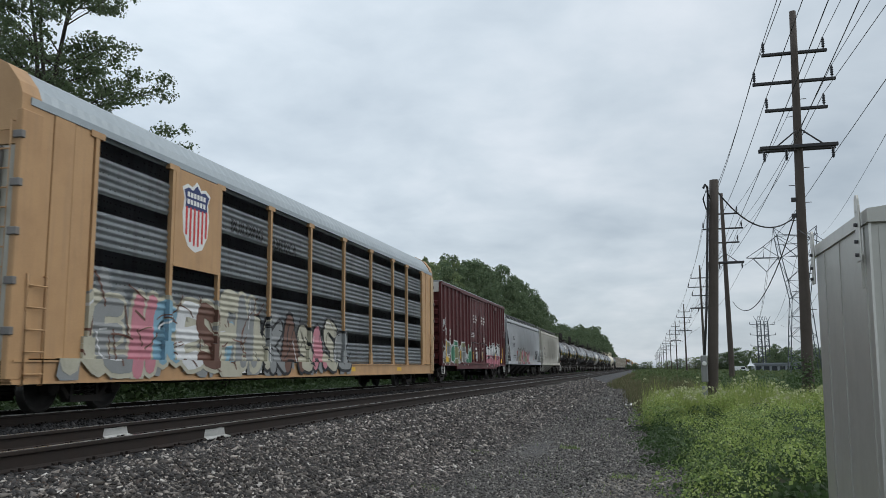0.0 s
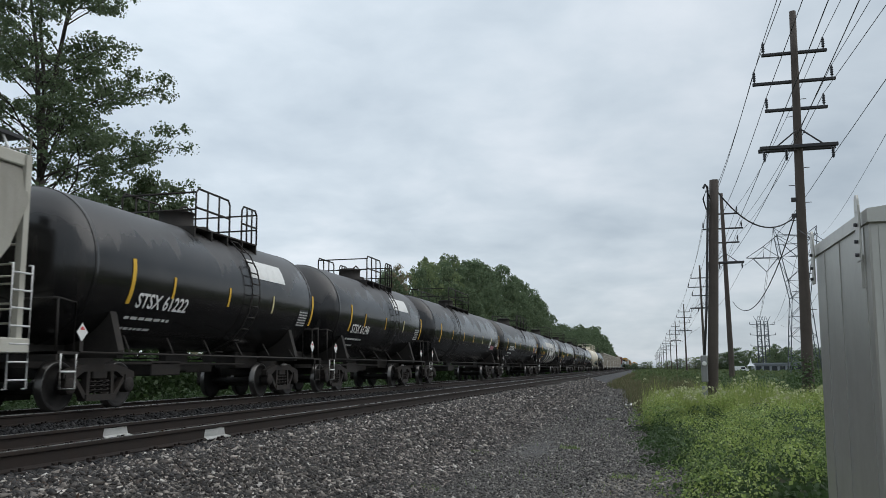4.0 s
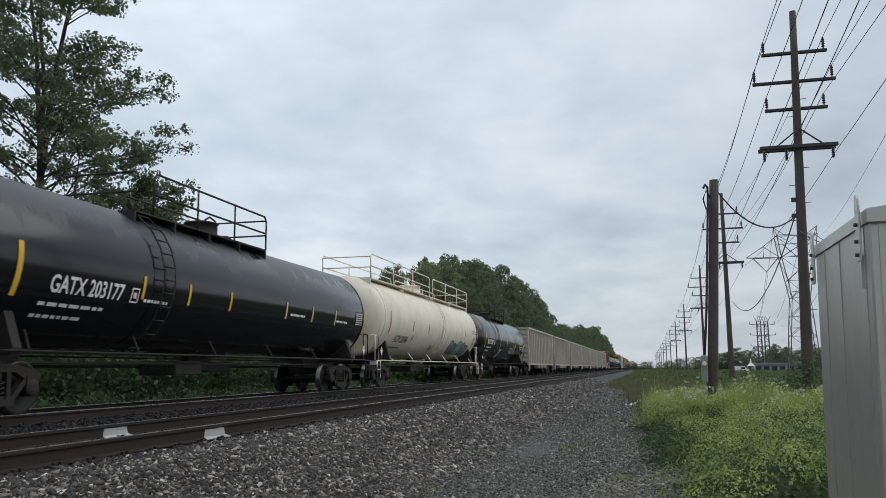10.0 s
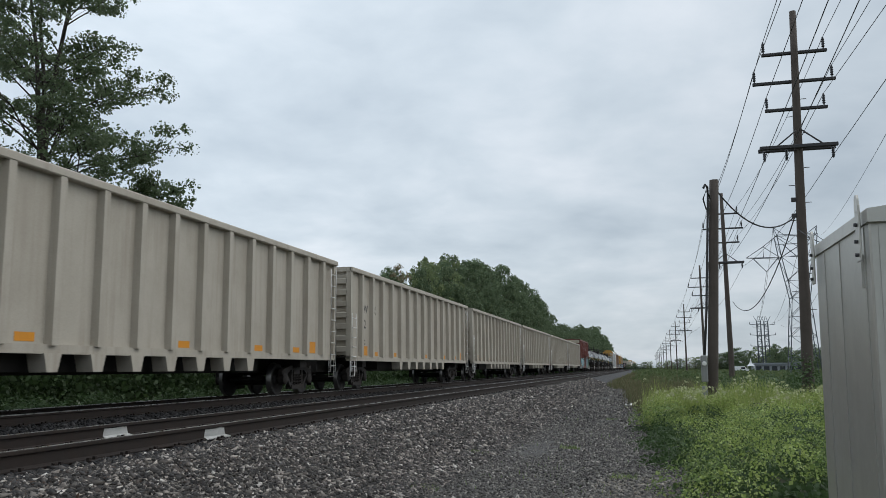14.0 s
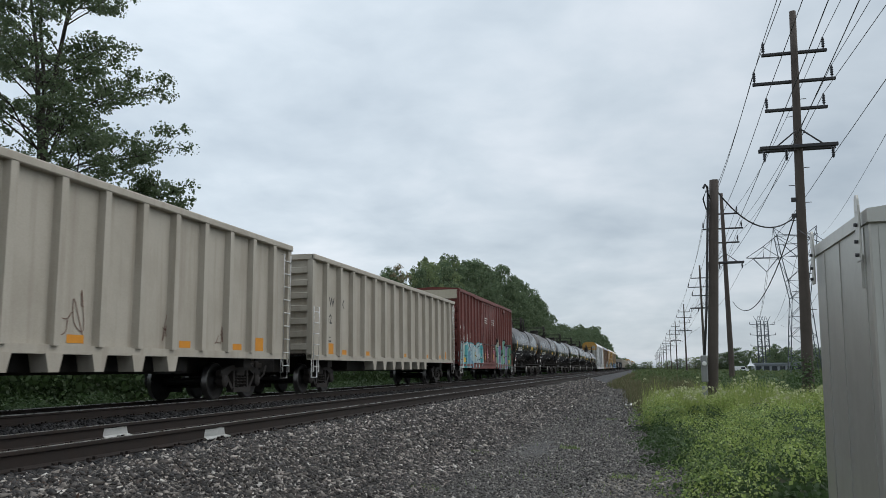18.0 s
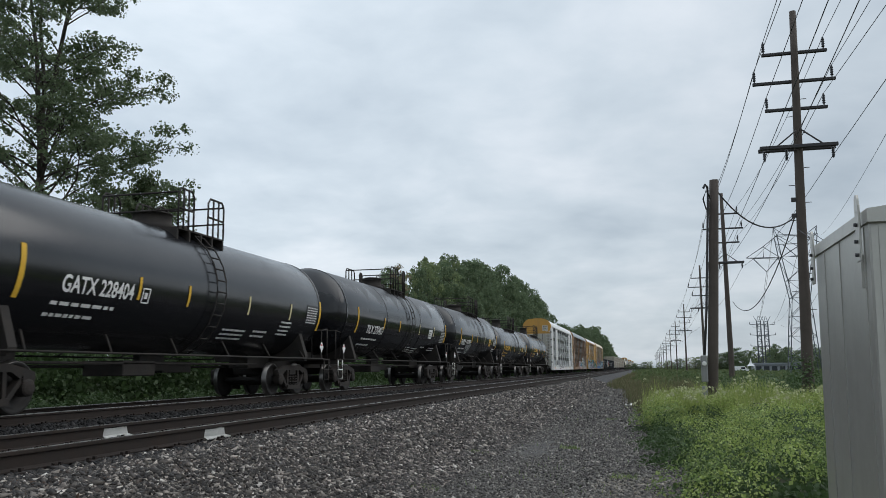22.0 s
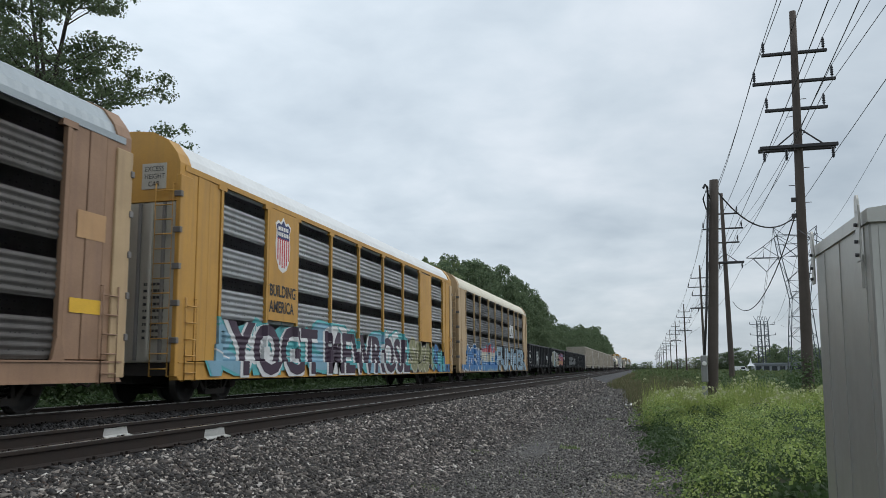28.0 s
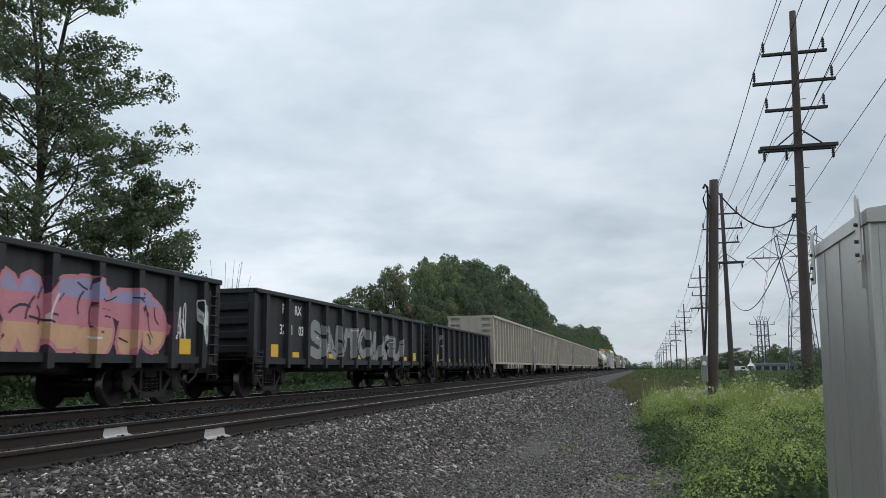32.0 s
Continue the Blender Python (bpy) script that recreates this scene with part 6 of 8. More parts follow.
c = tank_car("long dusty black tank car with white number", 205.3, 224.6, M_BROWNTANK, **PG, words=("NBTX 780834", M_WHITE), platform=(-4.2, 2.15), gap=-3.87, dome_y=0.27, text=(-6.75, 1.83, 2.4), strips=[-5.55, -1.88, 0.94, 3.6, 6.42], ends=(-7.8, 9.0), extra=(("green", -7.5, -7.0, 1.73, 2.02), ("box", -3.45, -3.2, 1.85, 2.15), ("print", 4.0, 5.6, 1.75, 1.95), ("print", 6.6, 7.6, 1.55, 1.85), ("notice", 2.9, 3.35, 1.55, 1.8), ("panel", 8.15, 8.8, 2.05, 2.65)))
graffiti(c, 1.2, 0.7, 2, 21, ["grey"], tank_lay(2.6, 1.95, 1.585, 2.70), "black", None, "white")
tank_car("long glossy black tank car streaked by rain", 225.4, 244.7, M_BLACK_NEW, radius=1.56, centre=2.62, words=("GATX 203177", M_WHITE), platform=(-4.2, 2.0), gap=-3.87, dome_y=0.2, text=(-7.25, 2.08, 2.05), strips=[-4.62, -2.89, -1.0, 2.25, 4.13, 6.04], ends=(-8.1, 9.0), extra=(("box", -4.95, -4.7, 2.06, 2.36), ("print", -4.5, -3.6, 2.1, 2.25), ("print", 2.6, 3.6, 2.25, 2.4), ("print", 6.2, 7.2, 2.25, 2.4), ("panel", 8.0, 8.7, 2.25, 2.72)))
c = tank_car("cream white tank car with rust stains and full length rail", 245.6, 265.0, M_CREAM, radius=1.58, centre=2.80, words=("ACFX 220348", M_MARK_DARK), platform=(-9.0, 9.0), gap=0.45, dome_y=-0.2, dome=(0.6, 0.42), rail_m=M_CREAM, stripes=(M_MUSTARD, 6), text=(-7.0, 1.84, 1.9), strips=[-4.85, -2.18, 0.47, 3.58, 5.78], ends=(-8.2, 9.2), extra=(("box", -4.62, -4.38, 1.92, 2.2), ("notice", 3.1, 3.5, 1.66, 1.97), ("panel", 8.0, 8.7, 1.95, 2.6), ("print", 7.6, 8.8, 2.7, 2.95)))
scrawl(c, 0.7, 0.4, 122, tank_lay(-0.95, 1.56, 1.585, 2.80), "brown", 0.03, 5)
graffiti(c, 4.3, 0.85, 5, 22, ["grey", "green", "mint", "grey"], tank_lay(2.95, 1.5, 1.585, 2.80), "black", "grey", "white", fat=0.5)
c = tank_car("shiny black tank car with white scrawls", 266.0, 285.0, M_BLACK_SHINY, radius=1.56, centre=2.75, words=("MULX 702060", M_WHITE), platform=(-4.2, 2.05), gap=-3.87, dome_y=-0.2, text=(-7.3, 2.3, 1.95), strips=[-5.03, -2.47, 0.22, 3.29, 6.42], ends=(-8.1, 8.9), extra=(("box", -4.88, -4.62, 2.28, 2.56), ("notice", 3.95, 4.4, 2.08, 2.54), ("print", 6.85, 8.0, 2.19, 2.5), ("panel", 8.1, 8.75, 2.08, 2.6)))
marks(c, "CALI 4 10", 1.9, 1.84, 0.62, SP["white"], lambda bm, y, z: on_tank(bm, y, z, 1.568, 2.75))

bm = bmesh.new()
for k, run in enumerate((((0.0, 0.05), (0.35, 0.1), (0.75, 0.05)), ((0.15, 0.05), (0.25, 0.4), (0.35, 0.75)), ((0.4, 0.05), (0.5, 0.4), (0.6, 0.72)), ((0.65, 0.08), (0.72, 0.4), (0.8, 0.7)), ((0.1, 0.66), (0.5, 0.6), (1.0, 0.68)), ((0.1, 0.75), (0.2, 0.95), (0.12, 1.05)))):
    stroke(bm, curve_through(run), 0.07, 0, 0.0002 * k)
tank_lay(-2.5, 1.5, 1.566, 2.75)(bm, 0.006)
part("graffiti", bm, SP["white"], c, "white sprayed strokes")

# stone-grey gondolas
GON = [287.3, 308.2, 328.9, 349.6, 370.2, 390.9, 411.8]
g = gondola("stone grey high-side gondola with outside ribs", GON[0], GON[0] + 19.3, M_GON, 4.24, 1.16, 14)
gons = [g] + [again(g, a, a + 19.3) for a in GON[1:]]
for gc, num in zip(gons, ("86", "54", "03", "12", "00", "71", "17")):
    marks(gc, "MW", -8.35, 2.75, 0.42, M_MARK_DARK, flat(1.444))
    marks(gc, "CX", -7.25, 2.75, 0.42, M_MARK_DARK, flat(1.444))
    marks(gc, "102", -8.42, 2.2, 0.42, M_MARK_DARK, flat(1.444))
    marks(gc, num, -7.25, 2.2, 0.42, M_MARK_DARK, flat(1.444))
    bm = bars_bm(0.45, 0.25, 2, 3)
    on_side(bm, -8.3, 1.6, 1.444)
    tagged(part("small_print", bm, M_MARK_DARK, gc), kind="stuff")

for y, w, h, seed in ((-5.3, 0.5, 0.5, 90), (-3.2, 0.6, 0.35, 91), (-1.6, 0.5, 0.4, 92), (0.2, 0.6, 0.9, 93), (3.4, 0.5, 0.6, 94), (5.6, 0.5, 0.45, 95)):
    scrawl(gons[5], w, h, seed, side_lay(y, 1.32, 1.444), "brown", 0.018, 2)

# red boxcar
c = boxcar("faded red boxcar with white number and graffiti", 432.4, 450.6, M_RED, 5.06, (-2.45, 2.1), end_top_m=M_BEIGE)
half = 9.1
POSTS_R = box_posts(half, -2.45, 2.1)
for words, y, z in (("AO", -8.64, 2.72), ("K", -7.72, 2.76), ("35", -8.6, 2.2), ("49", -7.76, 2.24), ("19", -6.84, 2.28)):
    marks(c, words, y, z, 0.54, M_WHITE, flat(1.466), 0.9)
for y in (-1.75, 0.7):
    bm = bars_bm(0.9, 0.42, 3, 2)
    on_side(bm, y, 3.55, 1.535)
    tagged(part("small_print", bm, M_WHITE, c, "rows of small stencilled print"), kind="stuff")
for y, z, w, h, n, s_ in ((-8.0, 1.75, 0.5, 0.3, 2, 4), (1.0, 1.9, 0.5, 0.2, 2, 5), (-0.9, 1.4, 0.4, 0.3, 2, 6)):
    bm = bars_bm(w, h, n, s_)
    on_side(bm, y, z, 1.535 if -2.4 < y < 2.3 else 1.47)
    tagged(part("small_print", bm, M_WHITE, c), kind="stuff")
bm = plate_bm(0.26, 0.3)
on_side(bm, -5.85, 2.5, 1.466)
part("notice", bm, M_WHITE, c, "white framed stencil box")
bm = plate_bm(0.22, 0.26)
on_side(bm, -5.83, 2.52, 1.469)
part("notice", bm, M_RED, c)
R_LAY = lambda y, z: rib_lay(y, z, POSTS_R, 1.458, 1.552, 0.11, 0.06)
graffiti(c, 6.3, 1.5, 6, 41, ["ice", "teal", "sky", "ice"], R_LAY(-8.9, 0.76), "white", "grey", "white", fat=0.46, halo="teal")
part("door_stop", boxes((1.47, 1.62, 4.95, 5.75, 4.62, 4.82), bevel=0.02), M_RED, c, "boxed door stop on the side")
graffiti(c, 6.6, 2.0, 5, 42, ["mint", "lilac", "mint", "lilac", "green"], R_LAY(1.75, 0.66), "black", "green", "white", fat=0.56, inner="plum")
for gy, gz, gw, gh, gs in ((2.35, 2.15, 0.75, 0.7, 142), (5.6, 2.2, 0.35, 0.6, 143), (6.6, 2.25, 0.5, 0.55, 144), (1.5, 0.85, 0.55, 0.9, 145)):
    graffiti(c, gw, gh, 1, gs, ["cream"], lambda bm, off, a=R_LAY(gy, gz): a(bm, off + 0.024), "black", None, "white", fat=0.7, inner="brown")
scrawl(c, 0.8, 0.9, 43, side_lay(-1.6, 1.1, 1.536), "pink", 0.05, 4)
scrawl(c, 0.8, 0.9, 44, side_lay(0.9, 1.1, 1.536), "pink", 0.05, 4)
scrawl(c, 0.8, 0.3, 45, R_LAY(7.9, 2.0), "cream", 0.05, 3)

# general tanks
KS = dict(radius=1.50, centre=2.70)
tank_car("black tank car with large white number", 451.9, 466.7, M_BLACK, **KS, words=("GATX 89596", M_WHITE), platform=(-0.5, 1.6), gap=0.9, dome=(0.36, 0.5), dome_y=-0.35, text=(-4.75, 2.12, 2.05), strips=[-2.2, 0.05, 2.45, 5.15], ends=(-5.75, 6.55),
         extra=(("notice", 2.75, 3.7, 2.3, 2.6), ("print", -1.9, -1.1, 1.75, 2.05), ("print", 2.7, 3.7, 1.95, 2.15), ("print", 4.0, 4.8, 1.8, 2.05), ("panel", 5.55, 6.45, 1.9, 2.45)))
tank_car("brown-black tank car with rain streaks", 467.6, 483.3, M_BROWNTANK, **KS, words=("TILX 270184", M_WHITE), platform=(-0.5, 1.6), gap=0.9, dome=(0.42, 0.42), bands=(-2.6, 2.6), text=(-4.75, 2.02, 2.0), strips=[-2.6, -0.1, 3.01, 5.47], ends=(-5.92, 7.05),
         extra=(("box", -2.4, -2.15, 2.08, 2.38), ("notice", 3.85, 4.35, 2.08, 2.46), ("print", 1.2, 2.2, 1.7, 1.95), ("print", 3.2, 4.0, 1.7, 1.9), ("panel", 6.3, 6.95, 2.05, 2.6)))
tank_car("faded grey-black tank car with white number", 484.2, 499.6, M_BLACK_SHINY, radius=1.5, centre=2.6, words=("GATX 228404", M_WHITE), platform=(-0.5, 1.6), gap=0.5, dome=(0.45, 0.35), text=(-4.85, 2.12, 2.1), strips=[-2.62, -0.76, 2.15, 4.7], ends=(-5.92, 6.85),
         extra=(("box", -2.46, -2.2, 2.08, 2.4), ("print", 1.3, 2.5, 1.5, 1.9), ("print", 2.9, 3.7, 1.6, 1.9), ("print", 4.3, 5.0, 1.7, 2.2), ("panel", 5.9, 6.7, 2.1, 2.65)))
tank_car("glossy black tank car with pale strips and rain streaks", 500.4, 516.3, M_BLACK_NEW, **KS, words=("TILX 270407", M_WHITE), platform=(-0.5, 1.6), gap=0.9, dome=(0.4, 0.4), bands=(-2.5, 2.5), text=(-4.8, 2.05, 2.0), strips=[-2.9, -0.8, 2.27, 4.86], ends=(-6.0, 7.2),
         extra=(("white", 4.0, 4.65, 2.14, 2.56), ("print", 1.4, 2.1, 1.5, 1.85), ("print", 2.3, 3.2, 1.45, 1.85), ("print", 3.6, 4.3, 1.7, 1.85), ("print", 5.1, 6.1, 1.6, 1.85), ("panel", 6.3, 7.1, 2.0, 2.58)))
c = tank_car("black tank car with white scrawls", 517.1, 531.1, M_BLACK_NEW, **KS, words=("FURX 120785", M_WHITE), platform=(-0.8, 2.3), gap=1.2, dome=(0.45, 0.4), text=(-4.4, 2.06, 2.5), strips=[-1.75, -0.2, 2.2, 4.6], ends=(-4.75, 6.3), extra=(("notice", 3.7, 4.25, 2.15, 2.6), ("panel", 5.2, 6.15, 2.2, 2.7), ("print", 5.2, 6.0, 1.85, 2.13)))
graffiti(c, 1.3, 0.7, 2, 50, ["grey"], tank_lay(-3.0, 1.55, 1.504, 2.70), "black", None, "white")
tank_car("grey-black tank car with yellow number", 531.9, 546.2, M_BLACK_SHINY, radius=1.43, centre=2.46, words=("ETCX 22006", M_GOLD), platform=(-0.8, 2.45), gap=1.15, dome=(0.32, 0.62), dome_y=-0.2, text=(-4.4, 2.05, 2.0), strips=[-1.88, -0.04, 2.98, 5.14], ends=(-4.95, 6.4), extra=(("notice", 3.9, 4.45, 2.07, 2.36), ("print", 2.0, 3.2, 1.9, 2.0), ("panel", 5.75, 6.35, 2.1, 2.65)))
c = tank_car("dark brown tank car with yellow number", 547.0, 561.2, M_BLACK_SHINY, radius=1.44, centre=2.52, words=("ETCX 20041", M_GOLD), platform=(-0.6, 2.5), gap=1.6, dome=(0.32, 0.6), dome_y=-0.2, text=(-3.75, 2.22, 2.05), stripes=(M_ORANGE, 6), strips=[-1.25, -1.05, 0.15, 0.3, 2.82, 4.34], ends=(-5.0, 6.6), extra=(("white", -0.88, -0.42, 1.9, 2.17), ("notice", 4.8, 5.2, 1.75, 2.0), ("box", 5.3, 5.55, 1.75, 2.02), ("panel", 5.9, 6.5, 2.0, 2.5), ("print", 0.0, 1.2, 1.85, 1.95)))
graffiti(c, 1.2, 0.6, 2, 51, ["black"], tank_lay(3.3, 1.5, 1.444, 2.52), "grey", None, "white")

# four autoracks
c, ys, half = autorack("white autorack with yellow end hood and galvanised panels", 564.2, 590.8, M_GALV_WHITE, M_WHITE_STEEL, M_WHITE_STEEL, M_ROOF_WHITE, M_WHITE_STEEL, M_HOPPER2, hood_m=M_YELLOW)
part("sign_plate", boxes((1.535, 1.56, ys[1] + 0.08, ys[2] - 0.08, 0.93, 5.0)), M_WHITE_STEEL, c)
part("sign_plate", boxes((1.535, 1.56, ys[7] + 0.08, ys[8] - 0.08, 0.93, 5.0)), M_WHITE_STEEL, c)
def end_sign(c, half):
    for words, z in (("EXCESS", 5.10), ("HEIGHT", 4.93), ("CAR", 4.76)):
        bm = text_bm(words, 0.16, 1.0, 0.9)
        for v in bm.verts:
            v.co = (0.66 + v.co.x + (0.1 if words == "CAR" else 0), -half - 0.02, z + v.co.y)
        part("lettering", bm, M_MARK_DARK, c)
    part("sign_plate", boxes((0.6, 1.2, -half - 0.014, -half + 0.01, 4.7, 5.28)), M_HOPPER2, c)


end_sign(c, half)
graffiti(c, 1.6, 0.6, 3, 60, ["grey"], side_lay(ys[1] + 0.2, 1.05, 1.562), "black", None, "black")
graffiti(c, 3.2, 0.9, 4, 61, ["white", "grey"], rack_lay(ys[3] - 0.4, 0.75), "black", None, "white")
c, ys, half = autorack("dark weathered autorack with white-edged graffiti", 592.2, 618.2, M_GALV_DARK, M_PINKTAN, M_PINKTAN, M_ROOF, M_PINKTAN, M_PINKTAN)
graffiti(c, 6.0, 1.75, 6, 62, ["grey", "olive", "grey"], rack_lay(3.0, 0.58, ys), "white", "black", "white")
graffiti(c, 4.2, 1.15, 5, 63, ["pink", "sky", "grey"], rack_lay(-2.6, 0.58, ys), "white", None, "white")
bm = plate_bm(0.85, 0.26)
on_side(bm, half - 1.6, 1.75, 1.548)
part("notice", bm, M_GOLD, c, "yellow notice panel")
bm = plate_bm(0.8, 0.5)
on_side(bm, half - 1.5, 3.1, 1.548)
part("notice", bm, M_TAN, c)
c, ys, half = autorack("yellow autorack with white panels and purple block letters", 620.0, 646.2, M_GALV_WHITE, M_YELLOW, M_YELLOW, M_ROOF_WHITE, M_YELLOW, M_HOPPER2)
end_sign(c, half)
part("sign_plate", boxes((1.53, 1.558, ys[1] + 0.06, ys[2] - 0.06, 2.05, 2.99)), M_YELLOW, c)
shield(c, ys[1] + 0.45, 3.45, 0.95, 1.45, M_YELLOW, (ys[1], ys[2]))
part("sign_plate", boxes((1.535, 1.56, ys[7] + 0.08, ys[8] - 0.08, 1.95, 5.05)), M_YELLOW, c)
marks(c, "BUILDING", ys[1] + 0.12, 2.72, 0.44, M_MARK_DARK, flat(1.566), 0.86, bold=0.012)
marks(c, "AMERICA", ys[1] + 0.12, 2.28, 0.44, M_MARK_DARK, flat(1.566), 0.86, bold=0.012)
part("sign_plate", boxes((1.606, 1.611, -5.6, -3.3, 0.6, 0.86)), M_UNDER, c, "dark number panel on the sill")
bm = bars_bm(2.0, 0.17, 1, 34)
on_side(bm, -5.45, 0.65, 1.614)
tagged(part("small_print", bm, M_WHITE, c), kind="stuff")
graffiti(c, 16.8, 1.6, 9, 64, ["sky", "white", "teal"], rack_lay(-11.7, 0.58, ys), "teal", "teal", "white", inner="teal")
big_word(c, "YOGT MEWROSE", -10.55, 0.66, 1.78, rack_lay, ("plum", "white"), squeeze=1.12, posts=ys)
graffiti(c, 3.5, 1.45, 4, 65, ["olive"], rack_lay(5.25, 0.56, ys), "cream", "black", "cream")
graffiti(c, 3.3, 1.35, 4, 68, ["teal", "blue"], rack_lay(8.8, 0.56, ys), "black", "blue", "sky")
c, ys, half = autorack("buff autorack with grey panels and blue graffiti", 647.8, 674.3, M_GALV_GREY, M_CARTAN, M_CARTAN, M_ROOF_CREAM, M_CARTAN, M_CARTAN, seams=True, posts=POSTS_GREY)
graffiti(c, 5.3, 1.6, 5, 66, ["blue"], rack_lay(-12.55, 0.56, ys), "white", "blue", "white", fat=0.46, halo="black")
graffiti(c, 5.2, 1.8, 6, 67, ["red", "cream", "blue"], rack_lay(-6.9, 0.56, ys), "sky", "blue", "white", bands=True, inner="blue", fat=0.5)
for k, (e, m) in enumerate(((0.17, "black"), (0.06, "ice2"))):
    bm = text_bm("FUNKER", 2.15, 1.0, 1.62, e)
    rack_lay(-1.25 - (0.06 if k == 0 else 0), 0.66, ys)(bm, 0.03 + 0.006 * k)
    part("graffiti", bm, SP[m], c, "sprayed pale blue letters with a black edge")
rf = random.Random(8)
bm = bmesh.new()
for k in range(16):
    x, y = 0.3 + 0.74 * k, rf.uniform(0.1, 0.9)
    stroke(bm, curve_through([(x, y), (x + rf.uniform(-0.15, 0.15), y + 0.25), (x + rf.uniform(-0.1, 0.3), y + 0.5)]), 0.035, 0, 0.0002 * k, False)
rack_lay(-1.25, 0.66, ys)(bm, 0.042)
part("graffiti", bm, SP["white"], c, "white sprayed highlights")
scrawl(c, 0.7, 0.7, 69, rack_lay(10.1, 1.2), "white", 0.03, 4)
bm = plate_bm(2.45, 1.03)
rack_lay(4.0, 2.99)(bm, 0.006)
part("emblem_panel", bm, M_GALV_WHITE, c, "white painted emblem panel")
bm = bmesh.new()
stroke(bm, curve_through([(0.92, 0.82), (0.58, 0.85), (0.45, 0.6), (0.5, 0.25), (0.75, 0.16), (1.1, 0.2), (1.25, 0.5)], 6), 0.13, 0)
stroke(bm, [(1.35, 0.78), (1.62, 0.5), (1.9, 0.2)], 0.13, 0, 0.0003)
rack_lay(4.1, 3.0)(bm, 0.012)
part("emblem", bm, M_MARK_DARK, c, "dark painted emblem shapes")

# black gondolas
BG = dict(body_m=M_BLACKGON, height=2.84, floor=1.02, ribs=11, gussets=False, chord=0.12)
c = gondola("black mill gondola with white chalk graffiti", 675.8, 691.1, **BG)
marks(c, "NRLX", -5.9, 2.2, 0.36, M_WHITE, flat(1.444), 0.75)
marks(c, "527663", -6.0, 1.7, 0.38, M_WHITE, flat(1.444), 0.72)
def gon_lay(half, y, z):
    return rib_lay(y, z, [-half + 0.72 + (2 * half - 1.44) * i / 11 for i in range(12)], 1.441, 1.587, 0.11, 0.085)


for y, w, h, seed, n in ((-7.45, 1.2, 1.3, 70, 5), (-4.2, 0.9, 0.5, 75, 3), (-0.2, 0.5, 0.5, 71, 2), (0.9, 0.6, 1.0, 72, 3), (2.0, 0.5, 1.2, 73, 3), (3.3, 0.5, 0.7, 76, 2), (5.0, 0.8, 0.9, 74, 3)):
    scrawl(c, w, h, seed, gon_lay(7.65, y, 1.12), "white", 0.045, n)
graffiti(c, 1.3, 1.2, 2, 171, ["grey"], gon_lay(7.65, -2.3, 1.04), "white", "grey", "white", inner="white")
for y in (-4.6, 3.05):
    bm = plate_bm(0.26, 0.16)
    on_side(bm, y, 1.12, 1.446)
    part("notice", bm, M_WHITE, c, "small white notice")
bm = plate_bm(0.3, 0.36)
on_side(bm, 4.1, 1.3, 1.446)
part("notice", bm, M_WHITE, c, "white framed stencil box")
c = gondola("black mill gondola with pink and cream graffiti", 693.0, 708.2, **BG)
for words, y in (("FU", -5.8), ("RX", -5.15)):
    marks(c, words, y, 2.32, 0.32, M_WHITE, flat(1.444), 0.85)
graffiti(c, 5.6, 1.7, 6, 76, ["cream", "ice", "grey", "mint", "cream"], gon_lay(7.6, -5.9, 0.84), "white", "grey", "white", fat=0.5)
graffiti(c, 5.8, 1.5, 6, 77, ["lilac", "pink", "peach"], gon_lay(7.6, -0.3, 1.03), "pink", "plum", "white", bands=True, inner="plum", fat=0.5)
for y, seed in ((5.7, 78), (6.7, 178), (-7.4, 278), (-6.6, 378)):
    scrawl(c, 0.55, 1.0, seed, gon_lay(7.6, y, 1.25), "white", 0.04, 3)
c = gondola("black mill gondola with pale ghost graffiti", 710.0, 727.0, **BG)
for words, y, z in (("FU", -6.6, 2.3), ("RX", -5.75, 2.3), ("32", -6.75, 1.72), ("21", -6.2, 1.72), ("03", -5.45, 1.72)):
    marks(c, words, y, z, 0.38, M_WHITE, flat(1.444))
graffiti(c, 9.5, 1.25, 9, 79, ["grey"], gon_lay(8.5, -4.6, 1.04), "black", None, "white", inner="black", fat=0.34)
c = gondola("black mill gondola streaked with dirt", 728.4, 743.5, **BG)
scrawl(c, 1.2, 1.2, 80, gon_lay(7.55, -6.0, 1.1), "grey", 0.05, 4)

# the tail, down to the horizon
for i in range(6):
    again(g, 744.8 + 20.75 * i, 764.1 + 20.75 * i)
cream = next(o for o, s in CARS if o["label"].startswith("cream white"))
black = next(o for o, s in CARS if o["label"].startswith("long dusty"))
rack = next(o for o, s in CARS if o["label"].startswith("white autorack"))
grey = next(o for o, s in CARS if o["label"].startswith("light grey covered"))
s = 870.5
for o, l in ((black, 19.4), (cream, 19.4), (grey, 19.8), (rack, 26.6), (black, 19.4), (g, 19.3), (g, 19.3), (cream, 19.4), (black, 19.4), (rack, 26.6), (grey, 19.8), (g, 19.3), (black, 19.4), (rack, 26.6)):
    again(o, s, s + l)
    s += l + 1.4
